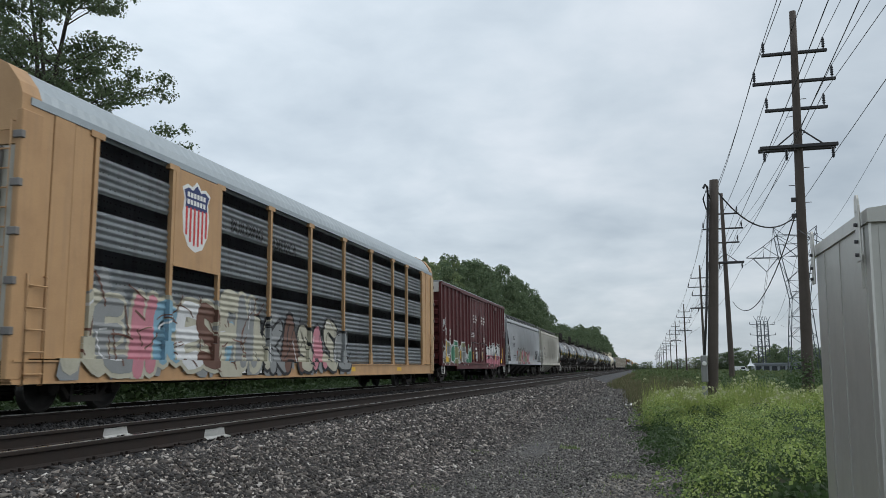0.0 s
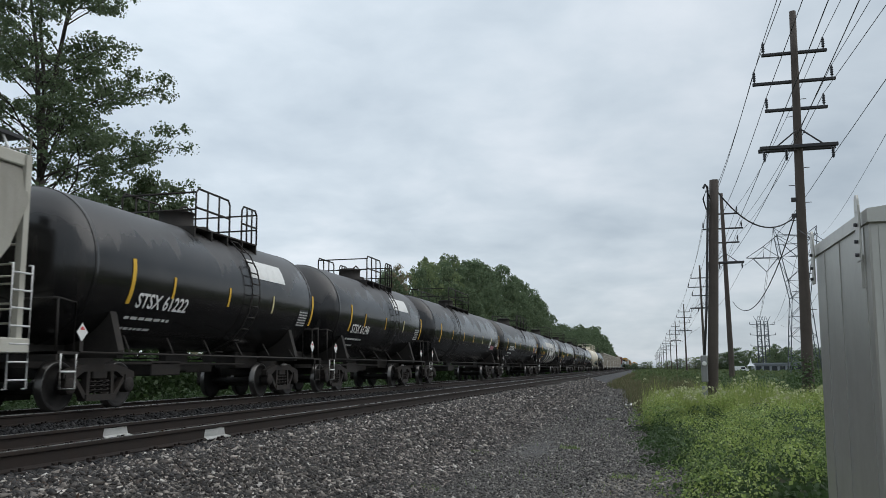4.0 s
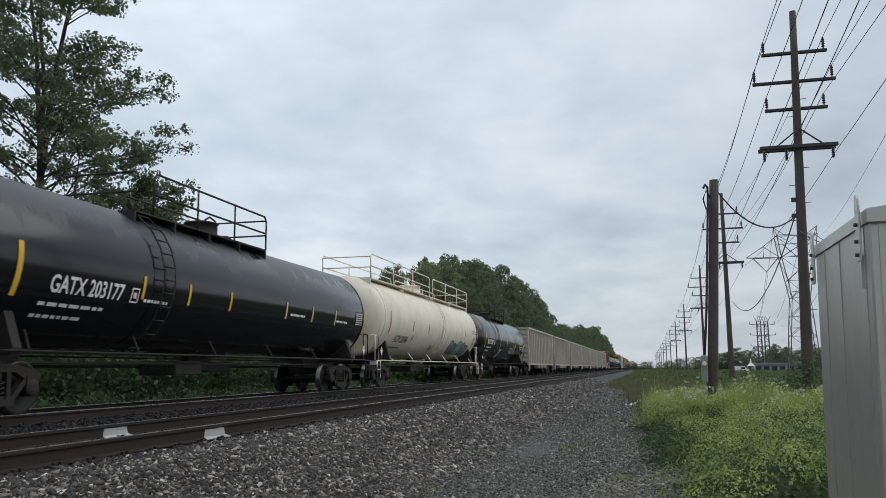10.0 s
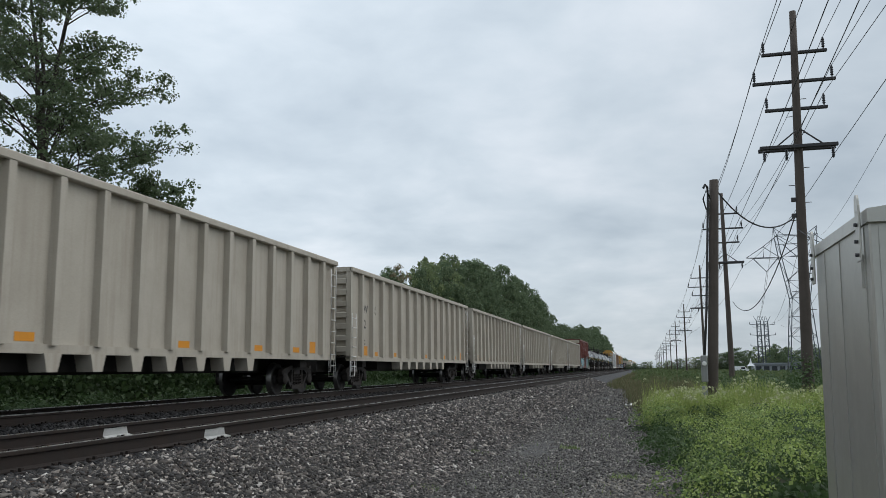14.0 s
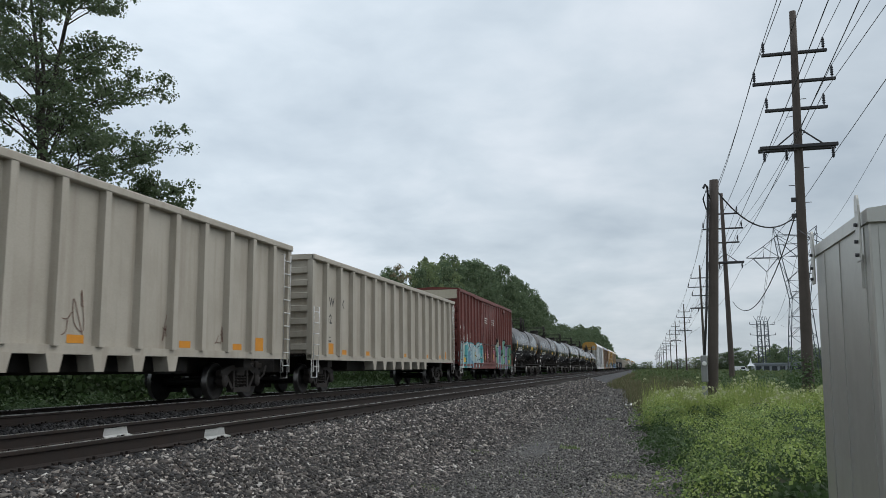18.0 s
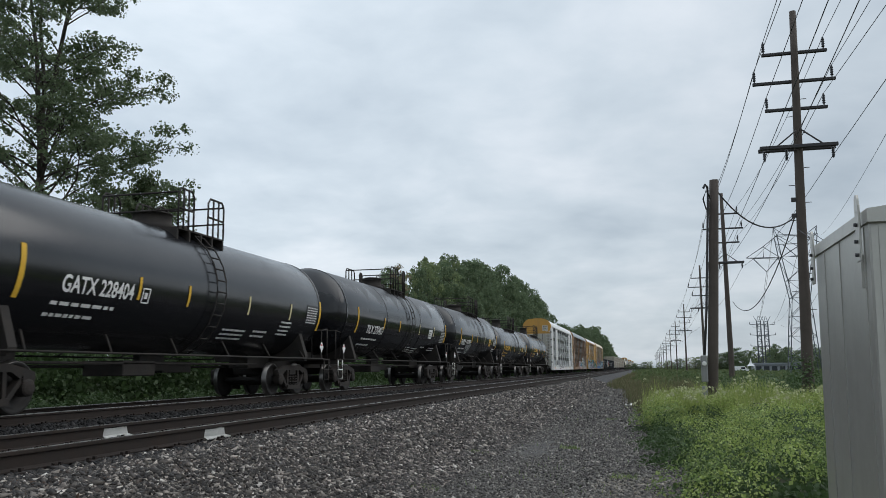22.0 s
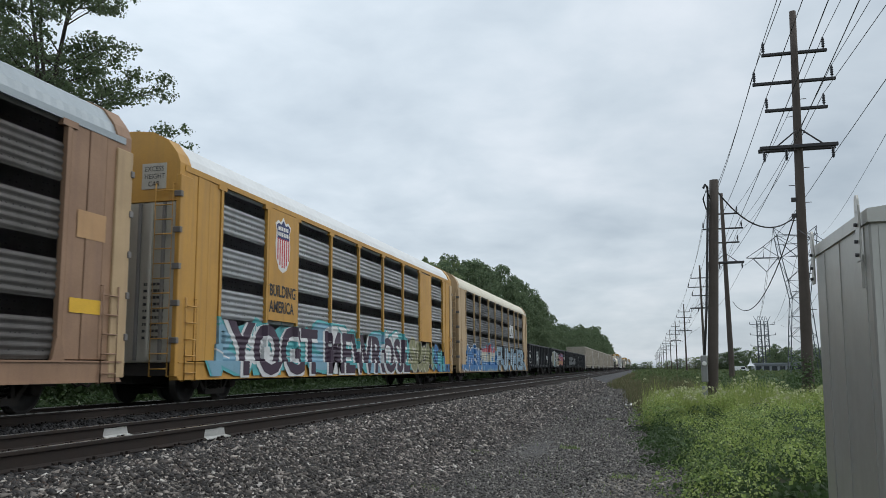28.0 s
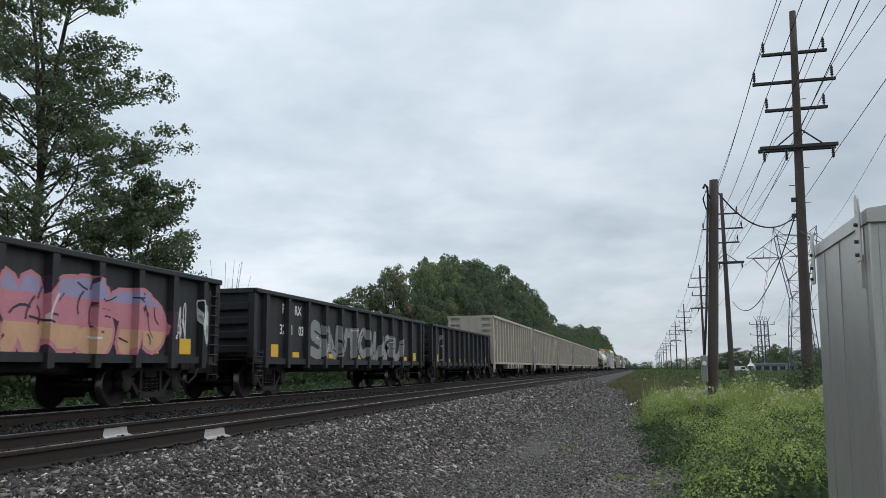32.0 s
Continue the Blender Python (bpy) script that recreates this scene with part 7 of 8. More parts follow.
# ---- poles, wires, cabinet, distance ----
def pole_mesh(h, r0, r1, lean_x=0.0, lean_y=0.0):
    bm = bmesh.new()
    n = 8
    rings = []
    for i in range(n + 1):
        f = i / n
        r = r0 + (r1 - r0) * f
        rings.append([bm.verts.new((lean_x * f + r * math.cos(a), lean_y * f + r * math.sin(a), -0.5 + (h + 0.5) * f)) for a in [2 * math.pi * k / 16 for k in range(16)]])
    for a, b in zip(rings, rings[1:]):
        for k in range(16):
            bm.faces.new((a[k], a[(k + 1) % 16], b[(k + 1) % 16], b[k]))
    bm.faces.new(rings[-1])
    return done(bm, "pole", smooth=True)


def insulator_mesh(up=1):
    bm = bmesh.new()
    prof = [(0, 0.02), (0.06, 0.02)]
    for k in range(4):
        prof += [(0.06 + 0.075 * k, 0.036), (0.08 + 0.075 * k, 0.055), (0.115 + 0.075 * k, 0.034)]
    prof += [(0.37, 0.03), (0.40, 0.012)]
    lathe(bm, [(up * a, b) for a, b in prof], 10, "z")
    return done(bm, "insulator", smooth=True)


ME_INS = insulator_mesh(1)
ME_INS_DOWN = insulator_mesh(-1)


def utility_pole(x, y, h, lean_x, near):
    base = lie(x)
    p = thing("utility_pole", "tall weathered wooden utility pole with crossarms", "utility pole", "pole line beside the railway", (x, y, base))
    part("pole", pole_mesh(h, 0.185 if y < 60 else 0.15, 0.10 if y < 60 else 0.09, lean_x), M_POLE, p)
    tips = []
    for drop, left, right in ((1.30, 0.95, 1.0), (2.25, 1.25, 1.22), (3.15, 0.9, 0.95)):
        z = h - drop
        cx = lean_x * z / h
        a = part("crossarm", boxes((cx - left, cx + right, 0.14, 0.26, z - 0.045, z + 0.045), bevel=0.01), M_ARM, p)
        for s in (-left + 0.06, right - 0.1):
            part("insulator", ME_INS, M_INSUL, a, at=(cx + s, 0.2, z + 0.05))
            tips.append((x + cx + s, y + 0.2, base + z + 0.43))
    z = h - 4.45
    cx = lean_x * z / h
    a = part("heavy_crossarm", boxes((cx - 1.15, cx + 1.12, 0.12, 0.24, z - 0.065, z + 0.05), (cx - 1.15, cx + 1.12, -0.24, -0.12, z - 0.065, z + 0.05), bevel=0.015), M_ARM, p, "doubled dark timber crossarm")
    for s in (-1.0, -0.35, 1.0):
        part("insulator", ME_INS_DOWN, M_INSUL, a, at=(cx + s, 0, z))
        tips.append((x + cx + s, y, base + z - 0.3))
    part("brace", tubes([(cx - 0.65, -0.2, z + 0.02), (cx - 0.05, -0.2, z + 0.5)], [(cx + 0.7, -0.2, z + 0.02), (cx + 0.1, -0.2, z + 0.5)], r=0.025), M_ARM, p)
    if near:
        for k in range(14):
            zz = 2.5 + 0.55 * k
            s = 1 if k % 2 else -1
            r = 0.23 - 0.1 * zz / h
            part("climbing_step", tubes([(lean_x * zz / h + s * r * 0.8, 0, zz), (lean_x * zz / h + s * (r + 0.14), 0, zz)], r=0.012), M_ARM, p)
        for zz in (h - 6.1, h - 6.6):
            part("bracket", boxes((lean_x * zz / h - 0.26, lean_x * zz / h - 0.1, -0.06, 0.06, zz - 0.06, zz + 0.06)), M_ARM, p)
    return tips


POLES = [(4.67, 27.0, 12.55, 0.36), (5.15, 54.5, 12.3, -0.02), (5.9, 90, 11.9, 0.0), (6.6, 145, 11.9, 0), (6.9, 197, 11.9, 0), (7.0, 246, 11.9, 0), (7.2, 304, 11.9, 0), (7.3, 360, 11.9, 0), (7.4, 420, 11.9, 0), (7.5, 480, 11.9, 0), (7.6, 545, 11.9, 0), (7.7, 610, 11.9, 0), (7.8, 680, 11.9, 0)]
TIPS = [utility_pole(*p, i == 0) for i, p in enumerate(POLES)]


def sag(a, b, drop, n=14):
    return [(a[0] + (b[0] - a[0]) * i / n, a[1] + (b[1] - a[1]) * i / n, a[2] + (b[2] - a[2]) * i / n - drop * 4 * (i / n) * (1 - i / n)) for i in range(n + 1)]


SWING = (-0.55, -0.85, 0.2, -0.35, -1.2, 0.8, -1.95, -2.45, -2.3)
behind = [(t[0] + d, -22.0, t[2] + 1.0) for t, d in zip(TIPS[0], SWING)]
for k in range(len(TIPS[0])):
    bm = bmesh.new()
    rows = [behind] + TIPS[:9]
    line = []
    for a, b in zip(rows, rows[1:]):
        line += sag(a[k], b[k], 0.45 if a is not behind else 0.35)[1 if line else 0:]
    tube(bm, line, 0.011, 4)
    ob = new("overhead_wire", done(bm, "overhead_wire", smooth=True))
    ob.data.materials.append(M_WIRE)
    tagged(ob, "dark overhead power wire slung from pole to pole", "wire", "overhead wires")


def short_pole():
    x, y = 1.67, 24.0
    base = lie(x)
    p = thing("service_pole", "short thick wooden pole with a meter box", "utility pole", at=(x, y, base))
    part("pole", pole_mesh(6.62, 0.15, 0.125, 0.42), M_POLE, p)
    part("meter_box", boxes((-0.21, -0.05, -0.32, -0.10, 1.0, 1.72), bevel=0.02), M_METERBOX, p, "pale grey metal box")
    part("lower_box", boxes((-0.21, -0.08, -0.30, -0.10, 0.45, 0.9), bevel=0.02), M_METERBOX, p, "pale grey metal box")
    bm = bmesh.new()
    lathe(bm, [(-0.36, 0.05), (-0.32, 0.06), (-0.24, 0.06), (-0.22, 0.04)], 16, "y", (-0.13, 0.0, 1.5))
    part("meter", done(bm, "meter", smooth=True), M_WHITE, p, "round glass meter")
    part("conduit", tubes([(-0.10, -0.12, 1.7), (0.02, -0.1, 3.0), (0.23, -0.08, 6.2), (0.22, -0.1, 6.42), (0.16, -0.2, 6.46), (0.1, -0.2, 6.36)], [(-0.15, -0.2, 0.4), (-0.15, -0.2, -0.1)], r=0.035), M_ARM, p)
    bm = bmesh.new()
    tube(bm, [(0.28, -0.12, 6.1), (0.17, -0.24, 6.28), (0.08, -0.24, 6.05), (0.16, -0.16, 5.75)], 0.02)
    part("service_drop", done(bm, "loop", smooth=True), M_WIRE, p)
    cables = ((0.022, (x + 0.52, y, 5.53), (4.66, 27.0, 5.25), 0.62), (0.02, (4.66, 27.0, 5.25), (5.45, 54.5, 4.7), 1.5),
              (0.012, (4.70, 26.9, 4.85), (5.6, 16.0, 4.0), 0.9), (0.012, (7.6, 19.5, 9.6), (27.5, 138.0, 20.9), 0.8))
    for r, a, b, drop in cables:
        bm = bmesh.new()
        tube(bm, sag(a, b, drop), r, 5)
        ob = new("service_wire", done(bm, "service_wire", smooth=True))
        ob.data.materials.append(M_WIRE)
        tagged(ob, "thick black service cable drooping between poles", "wire", "overhead wires")


short_pole()


def cabinet():
    """Aluminium equipment cabinet on the verge: x from the path, y from its near face."""
    x0, x1, y0, y1 = 1.282, 3.1, 5.22, 6.78
    base, top = lie(2.0) - 0.05, 1.60
    c = thing("equipment_cabinet", "tall brushed aluminium trackside equipment cabinet", "cabinet", at=(x0 - 0.03, y0, base))
    c.rotation_euler = (0, radians(1.2), 0)
    w, d, h = x1 - x0, y1 - y0, top - base
    part("body", boxes((0.0, w, 0.0, d, 0.0, h - 0.06), bevel=0.012), M_CABINET, c)
    bm = bmesh.new()
    prism(bm, [(-0.014, h - 0.08), (w + 0.035, h - 0.08), (w + 0.035, h + 0.0), (w / 2, h + 0.13), (-0.014, h + 0.0)], "y", -0.04, d + 0.04)
    part("roof", bm, M_CABINET, c, "overhanging shallow pitched roof")
    for y in (0.11, 0.76, 1.23):
        part("seam", boxes((-0.006, 0.004, y, y + 0.03, 0.0, h - 0.09)), M_CABINET, c)
    for x in (0.05, 0.62, 1.22):
        part("seam", boxes((x, x + 0.03, -0.006, 0.004, 0.0, h - 0.09)), M_CABINET, c)
    for y in (0.08, d - 0.1):
        lug = part("lifting_lug", boxes((-0.045, -0.033, y - 0.045, y + 0.045, h - 0.30, h + 0.04), bevel=0.004), M_CABINET, c, "steel lifting lug")
        bm = bmesh.new()
        prism(bm, [(y - 0.04, h + 0.0), (y + 0.04, h + 0.0), (y + 0.032, h + 0.075), (y + 0.014, h + 0.10), (y - 0.014, h + 0.10), (y - 0.032, h + 0.075)], "x", -0.047, -0.034)
        part("eye_plate", bm, M_CABINET, lug)
        for z in (h - 0.26, h - 0.18, h - 0.08):
            part("bolt", tubes([(-0.062, y, z), (-0.03, y, z)], r=0.012, n=6), M_ARM, lug)
    part("vent_cover", boxes((0.2, 0.75, -0.03, 0.0, h - 0.38, h - 0.14), bevel=0.006), M_CABINET, c)
    part("hasp", boxes((-0.02, 0.0, 0.14, 0.16, h - 0.45, h - 0.25)), M_CABINET, c)


cabinet()


def delta_tower(x, y):
    """A waisted lattice pylon: two feet, a narrow waist, a flaring head with a beam and side arms hung with V strings."""
    t = thing("lattice_tower", "grey steel lattice pylon with a flaring head and drooping insulators", "pylon", "power line pylons", (x, y, lie(40)))
    levels = [(0.0, 2.3), (3.2, 2.05), (6.4, 1.8), (9.4, 1.55), (12.3, 1.3), (15.0, 1.75), (18.7, 2.45), (22.2, 2.95)]
    for sx in (-1, 1):
        for sy in (-1, 1):
            part("leg", tubes([(sx * w, sy * min(w, 1.4), z) for z, w in levels], r=0.075, n=4), M_LATTICE, t)
    for (z0, w0), (z1, w1) in zip(levels, levels[1:]):
        d0, d1 = min(w0, 1.4), min(w1, 1.4)
        for a, b in (((-w0, -d0, z0), (w1, -d1, z1)), ((w0, -d0, z0), (-w1, -d1, z1)), ((-w1, -d1, z1), (w1, -d1, z1)), ((-w0, d0, z0), (w1, d1, z1)), ((-w1, -d1, z1), (-w1, d1, z1)), ((-w0, -d0, z0), (-w1, d1, z1))):
            part("bracing", tubes([a, b], r=0.04, n=4), M_LATTICE, t)
    for sx in (-1, 1):
        tip = (sx * 7.5, 0, 18.9)
        part("arm", tubes([(sx * 2.4, -1.2, 18.7), tip, (sx * 2.4, 1.2, 18.7)], [(sx * 2.9, 0, 22.2), (sx * 4.9, 0, 20.6), tip], [(sx * 4.9, 0, 18.8), (sx * 4.9, 0, 20.6), (sx * 2.45, 0, 18.8)], r=0.055, n=4), M_LATTICE, t)
        part("peak", tubes([(sx * 2.9, -1.2, 22.2), (sx * 3.2, 0, 23.6), (sx * 2.9, 1.2, 22.2)], [(sx * 3.2, 0, 23.6), (sx * 1.4, 0, 22.2)], r=0.05, n=4), M_LATTICE, t)
        part("insulator_string", tubes([(sx * 6.4, 0, 18.7), (sx * 4.6, 0, 16.6), (sx * 2.8, 0, 18.7)], r=0.085, n=5), M_LATTICE, t)
    part("beam", tubes([(-2.9, 0, 22.2), (2.9, 0, 22.2)], [(-2.7, 0, 20.9), (2.7, 0, 20.9)], [(-2.9, 0, 22.2), (-1.4, 0, 20.9), (0, 0, 22.2), (1.4, 0, 20.9), (2.9, 0, 22.2)], r=0.055, n=4), M_LATTICE, t)
    part("insulator_string", tubes([(-1.9, 0, 20.8), (0, 0, 18.9), (1.9, 0, 20.8)], r=0.085, n=5), M_LATTICE, t)
    base = lie(40)
    for k, (dx, dz) in enumerate(((-4.6, 16.6), (0.0, 18.9), (4.6, 16.6), (-3.2, 23.6), (3.2, 23.6))):
        bm = bmesh.new()
        tube(bm, sag((x + dx, y, base + dz), (40.5 + dx, 300, 11.0 + 0.2 * dz), 3.5), 0.028, 4)
        ob = new("overhead_wire", done(bm, "overhead_wire", smooth=True))
        ob.data.materials.append(M_WIRE)
        tagged(ob, "dark conductor slung from the steel pylon", "wire", "overhead wires")


delta_tower(23.7, 138.0)


def mast(x, y, h):
    """A slim dark lattice mast with short arms and a pair of horns."""
    t = thing("lattice_mast", "slim dark lattice mast with short arms and forked horns", "pylon", "power line pylons", (x, y, lie(40)))
    for sx in (-0.75, 0.75):
        for sy in (-0.75, 0.75):
            part("leg", tubes([(sx, sy, 0), (sx * 0.8, sy * 0.8, h)], r=0.16, n=4), M_LATTICE, t)
    n = 10
    part("bracing", tubes(*[[((-1) ** i * 0.75, -0.75, h * i / n), (-(-1) ** i * 0.72, -0.75, h * (i + 1) / n)] for i in range(n)], *[[(-0.7, -0.7, h * i / n), (0.7, -0.7, h * i / n)] for i in range(1, n + 1)], r=0.08, n=4), M_LATTICE, t)
    for z in (0.93, 0.72, 0.50):
        part("arm", tubes([(-2.9, 0, h * z + 0.3), (0, 0, h * z), (2.9, 0, h * z + 0.3)], [(-2.9, 0, h * z + 0.3), (-2.9, 0, h * z + 1.0)], [(2.9, 0, h * z + 0.3), (2.9, 0, h * z + 1.0)], r=0.1, n=4), M_LATTICE, t)
    for sx in (-1, 1):
        part("horn", tubes([(sx * 0.6, 0, h), (sx * 1.6, 0, h + 1.9)], [(sx * 0.6, 0, h), (sx * 0.1, 0, h + 1.9)], r=0.08, n=4), M_LATTICE, t)


mast(37.9, 300, 17.0)
mast(40.6, 303, 17.0)


def far_yard():
    """A long low shed, a pointed canopy and a parked van beyond the scrub."""
    b = thing("shed", "long low pale metal shed with dark bays", "building", at=(39, 262, -1.2))
    part("wall", boxes((-8, 8, 0, 6, 0, 2.3)), M_FARWALL, b)
    bm = bmesh.new()
    prism(bm, [(-8.6, 2.3), (8.6, 2.3), (7.5, 2.9), (-7.5, 2.9)], "y", -0.4, 6.4)
    part("roof", bm, M_FARROOF, b)
    for k in range(7):
        part("bay", boxes((-7.4 + 2.2 * k, -5.9 + 2.2 * k, -0.06, 0.02, 0.2, 1.9)), M_DARKGLASS, b)
    t = thing("canopy", "white pointed canvas canopy", "tent", at=(28.8, 250, -1.2))
    bm = bmesh.new()
    tip = bm.verts.new((0, 0, 4.2))
    ring = [bm.verts.new((x, y, 2.0)) for x, y in ((-1.6, -1.6), (1.6, -1.6), (1.6, 1.6), (-1.6, 1.6))]
    mid = [bm.verts.new((x, y, 2.7)) for x, y in ((-0.6, -0.6), (0.6, -0.6), (0.6, 0.6), (-0.6, 0.6))]
    for i in range(4):
        bm.faces.new((ring[i], ring[(i + 1) % 4], mid[(i + 1) % 4], mid[i]))
        bm.faces.new((mid[i], mid[(i + 1) % 4], tip))
    for v in bm.verts:
        v.co.x, v.co.y = v.co.x * 0.6, v.co.y * 0.6
    part("roof", bm, M_TENT, t)
    for x in (-0.92, 0.92):
        for y in (-0.92, 0.92):
            part("leg", tubes([(x, y, 0), (x, y, 2.05)], r=0.05), M_TENT, t)
    v = thing("parked_van", "white van parked beside the shed", "van", at=(24.6, 238, -1.2))
    bm = bmesh.new()
    prism(bm, [(-2.4, 0.4), (2.4, 0.4), (2.45, 1.0), (1.7, 1.15), (1.1, 1.9), (-2.3, 1.95), (-2.45, 1.2)], "y", -0.9, 0.9)
    part("body", done(bm, "van_body", bevel=0.05), M_TENT, v)
    part("side_window", boxes((0.2, 1.2, -0.92, -0.88, 1.2, 1.7)), M_DARKGLASS, v)
    bm0 = bmesh.new()
    lathe(bm0, [(-0.1, 0.2), (-0.1, 0.34), (0.1, 0.34), (0.1, 0.2)], 14, "y")
    wheel = done(bm0, "wheel", smooth=True)
    for x in (-1.5, 1.5):
        for y in (-0.82, 0.82):
            part("wheel", wheel, M_UNDER, v, at=(x, y, 0.36))


far_yard()
litter = bmesh.new()
rl = random.Random(2)
sheet = [[litter.verts.new((0.09 * i + rl.uniform(-0.02, 0.02), 0.09 * j + rl.uniform(-0.02, 0.02), rl.uniform(0.02, 0.14))) for i in range(5)] for j in range(4)]
for j in range(3):
    for i in range(4):
        litter.faces.new((sheet[j][i], sheet[j][i + 1], sheet[j + 1][i + 1], sheet[j + 1][i]))
ob = new("litter", done(litter, "litter"))
ob.data.materials.append(M_WHITE)
ob.location = (-0.85, 33.5, lie(-0.85))
tagged(ob, "crumpled white plastic litter at the path's edge", "litter")
# ---- trees, weeds and grass ----
def leaves(centres, size, rng, normals=None, loose=0.7):
    """A small four-sided leaf at each centre: turned at random, or facing along a normal."""
    c = np.asarray(centres)
    n = len(c)
    if normals is None:
        nn = rng.normal(size=(n, 3))
    else:
        nn = np.asarray(normals) + loose * rng.normal(size=(n, 3))
    nn /= np.linalg.norm(nn, axis=1, keepdims=True)
    u = rng.normal(size=(n, 3))
    u -= (u * nn).sum(1, keepdims=True) * nn
    u /= np.linalg.norm(u, axis=1, keepdims=True)
    w = np.cross(nn, u)
    s = size * np.exp(rng.normal(0, 0.3, n))[:, None]
    v = np.stack([c - u * s * 0.55, c + w * s * 0.4 - u * s * 0.05 - nn * s * 0.08, c + u * s * 0.6, c - w * s * 0.4 + u * s * 0.05 - nn * s * 0.08], 1)
    return v.reshape(-1, 3), np.arange(4 * n).reshape(n, 4)


def shells(hubs, radii, per, rng, squash=0.7, low=-1.0, depth=0.4):
    """Points and outward normals on and just inside flattened balls; per leaves for each square metre of ball."""
    pts, nor = [], []
    for h, r in zip(hubs, radii):
        m = max(12, int(per * r * r))
        d = rng.normal(size=(m, 3))
        d /= np.linalg.norm(d, axis=1, keepdims=True)
        d = d[d[:, 2] > low]
        f = (1 - depth * rng.random(len(d)) ** 1.6)[:, None] * r
        p = d * f
        p[:, 2] *= squash
        pts.append(np.asarray(h) + p)
        nor.append(d + np.array([0, 0, 0.25]))
    return np.concatenate(pts), np.concatenate(nor)


def stem_points(base, lean, height, rng, n=9, wave=0.012):
    out, off = [], np.zeros(2)
    for i in range(n):
        out.append(Vector((base[0] + lean[0] * i / (n - 1) + off[0], base[1] + lean[1] * i / (n - 1) + off[1], base[2] + height * i / (n - 1))))
        off = off + rng.normal(0, wave * height, 2) * 0.5
    return out


def on_line(pts, f):
    i = min(f, 0.9999) * (len(pts) - 1)
    return pts[int(i)].lerp(pts[int(i) + 1], i - int(i))


def maple(label, x, y, height, profile, seed, limbs, leaf, material, stems=3, trunk=0.26, fork=0.42, rise=(0.45, 1.0), per=300, tuft=(0.28, 0.6), side=None):
    """A tall tree: a trunk that forks into steep stems, upswept limbs that end on an uneven envelope, twigs, and tufts of leaves with sky between."""
    rng = np.random.default_rng(seed)
    t = thing("tree", label, "tree", "", (x, y, lie(x)))
    lower = stem_points((0, 0, 0), (0.1, 0), height * fork, rng, 6)
    bm = bmesh.new()
    tube(bm, lower, trunk, 9, trunk * 0.66)
    part("trunk", done(bm, "trunk", smooth=True), M_BARK, t)
    lines = []
    for k in range(stems):
        a = 2 * math.pi * k / stems + 0.4
        spread = 0.06 * height if stems > 1 else 0
        top = stem_points(lower[-1], (spread * math.cos(a), spread * math.sin(a)), height * (1 - fork) * (1.0 if k == 0 else rng.uniform(0.78, 0.95)), rng, 9)
        bm = bmesh.new()
        tube(bm, top, trunk * 0.55, 7, 0.02)
        part("stem", done(bm, "stem", smooth=True), M_BARK, t)
        lines.append(top)
    hubs, radii = [], []
    f_at, r_at = [p[0] for p in profile], [p[1] for p in profile]
    for k in range(limbs):
        f = 0.12 + 0.86 * ((k + 0.5 * rng.random()) / limbs)
        zone = f * height
        p = on_line(lower, f / fork) if f < fork else on_line(lines[k % stems], (f - fork) / (1 - fork))
        ang = k * 2.399 + rng.uniform(-0.35, 0.35)
        up = rng.uniform(*rise)
        even, reach = rng.uniform(0.66, 1.04), 0.0
        for _ in range(4):
            reach = float(np.interp(f + 0.68 * up * reach / height, f_at, r_at)) * even
        line = [p]
        for j in range(1, 6):
            d = reach * j / 5
            bend = 0.12 * math.sin(j + k)
            line.append(p + Vector((math.cos(ang + bend) * d, math.sin(ang + bend) * d, up * d * (1 - 0.32 * j / 5))))
        bm = bmesh.new()
        tube(bm, line, max(trunk * 0.30 * (1.15 - f), 0.028), 5, 0.012)
        m = max(4, int(reach * 3.4))
        for j in range(m):
            g = 0.28 + 0.72 * (j + rng.random()) / m
            q = on_line(line, g)
            l = (0.35 + 0.26 * reach * (1.1 - 0.5 * g)) * rng.uniform(0.6, 1.2)
            a2 = ang + rng.choice((-1, 1)) * rng.uniform(0.35, 1.25)
            e = q + Vector((math.cos(a2) * l, math.sin(a2) * l, l * rng.uniform(0.05, 0.7)))
            tube(bm, [q, q.lerp(e, 0.55) + Vector((0, 0, 0.06 * l)), e], 0.014, 3, 0.005)
            hubs.append(np.array(e))
            radii.append(rng.uniform(*tuft))
            if rng.random() < 0.6:
                hubs.append(np.array(q.lerp(e, 0.5)) + rng.normal(0, 0.15, 3))
                radii.append(rng.uniform(*tuft) * 0.8)
        hubs.append(np.array(line[-1]))
        radii.append(rng.uniform(*tuft))
        part("limb", done(bm, "limb", smooth=True), M_BARK, t)
    pts, nor = shells(hubs, radii, per, rng, 0.62, depth=0.8)
    v, f = leaves(pts, leaf, rng, nor, 0.9)
    tagged(part("crown", raw_mesh("crown", v, f), material, t, "loose crown of leaf tufts with sky between"), kind="stuff")
    return t


MAPLE = [(0.1, 4.6), (0.22, 6.2), (0.34, 6.4), (0.46, 5.7), (0.55, 4.8), (0.62, 4.25), (0.74, 3.0), (0.82, 2.2), (0.92, 1.4), (1.0, 0.5)]
maple("tall leafy maple with upswept limbs and a loose open crown", -25.2, 30.0, 24.0, MAPLE, 3, 92, 0.115, M_LEAF, per=235)
maple("smaller leafy maple crowding the tall one", -20.9, 31.0, 10.2, [(0.1, 3.0), (0.4, 3.4), (0.62, 2.8), (0.8, 1.8), (1.0, 0.5)], 14, 38, 0.115, M_LEAF, 2, 0.16, 0.3, (0.3, 0.8))
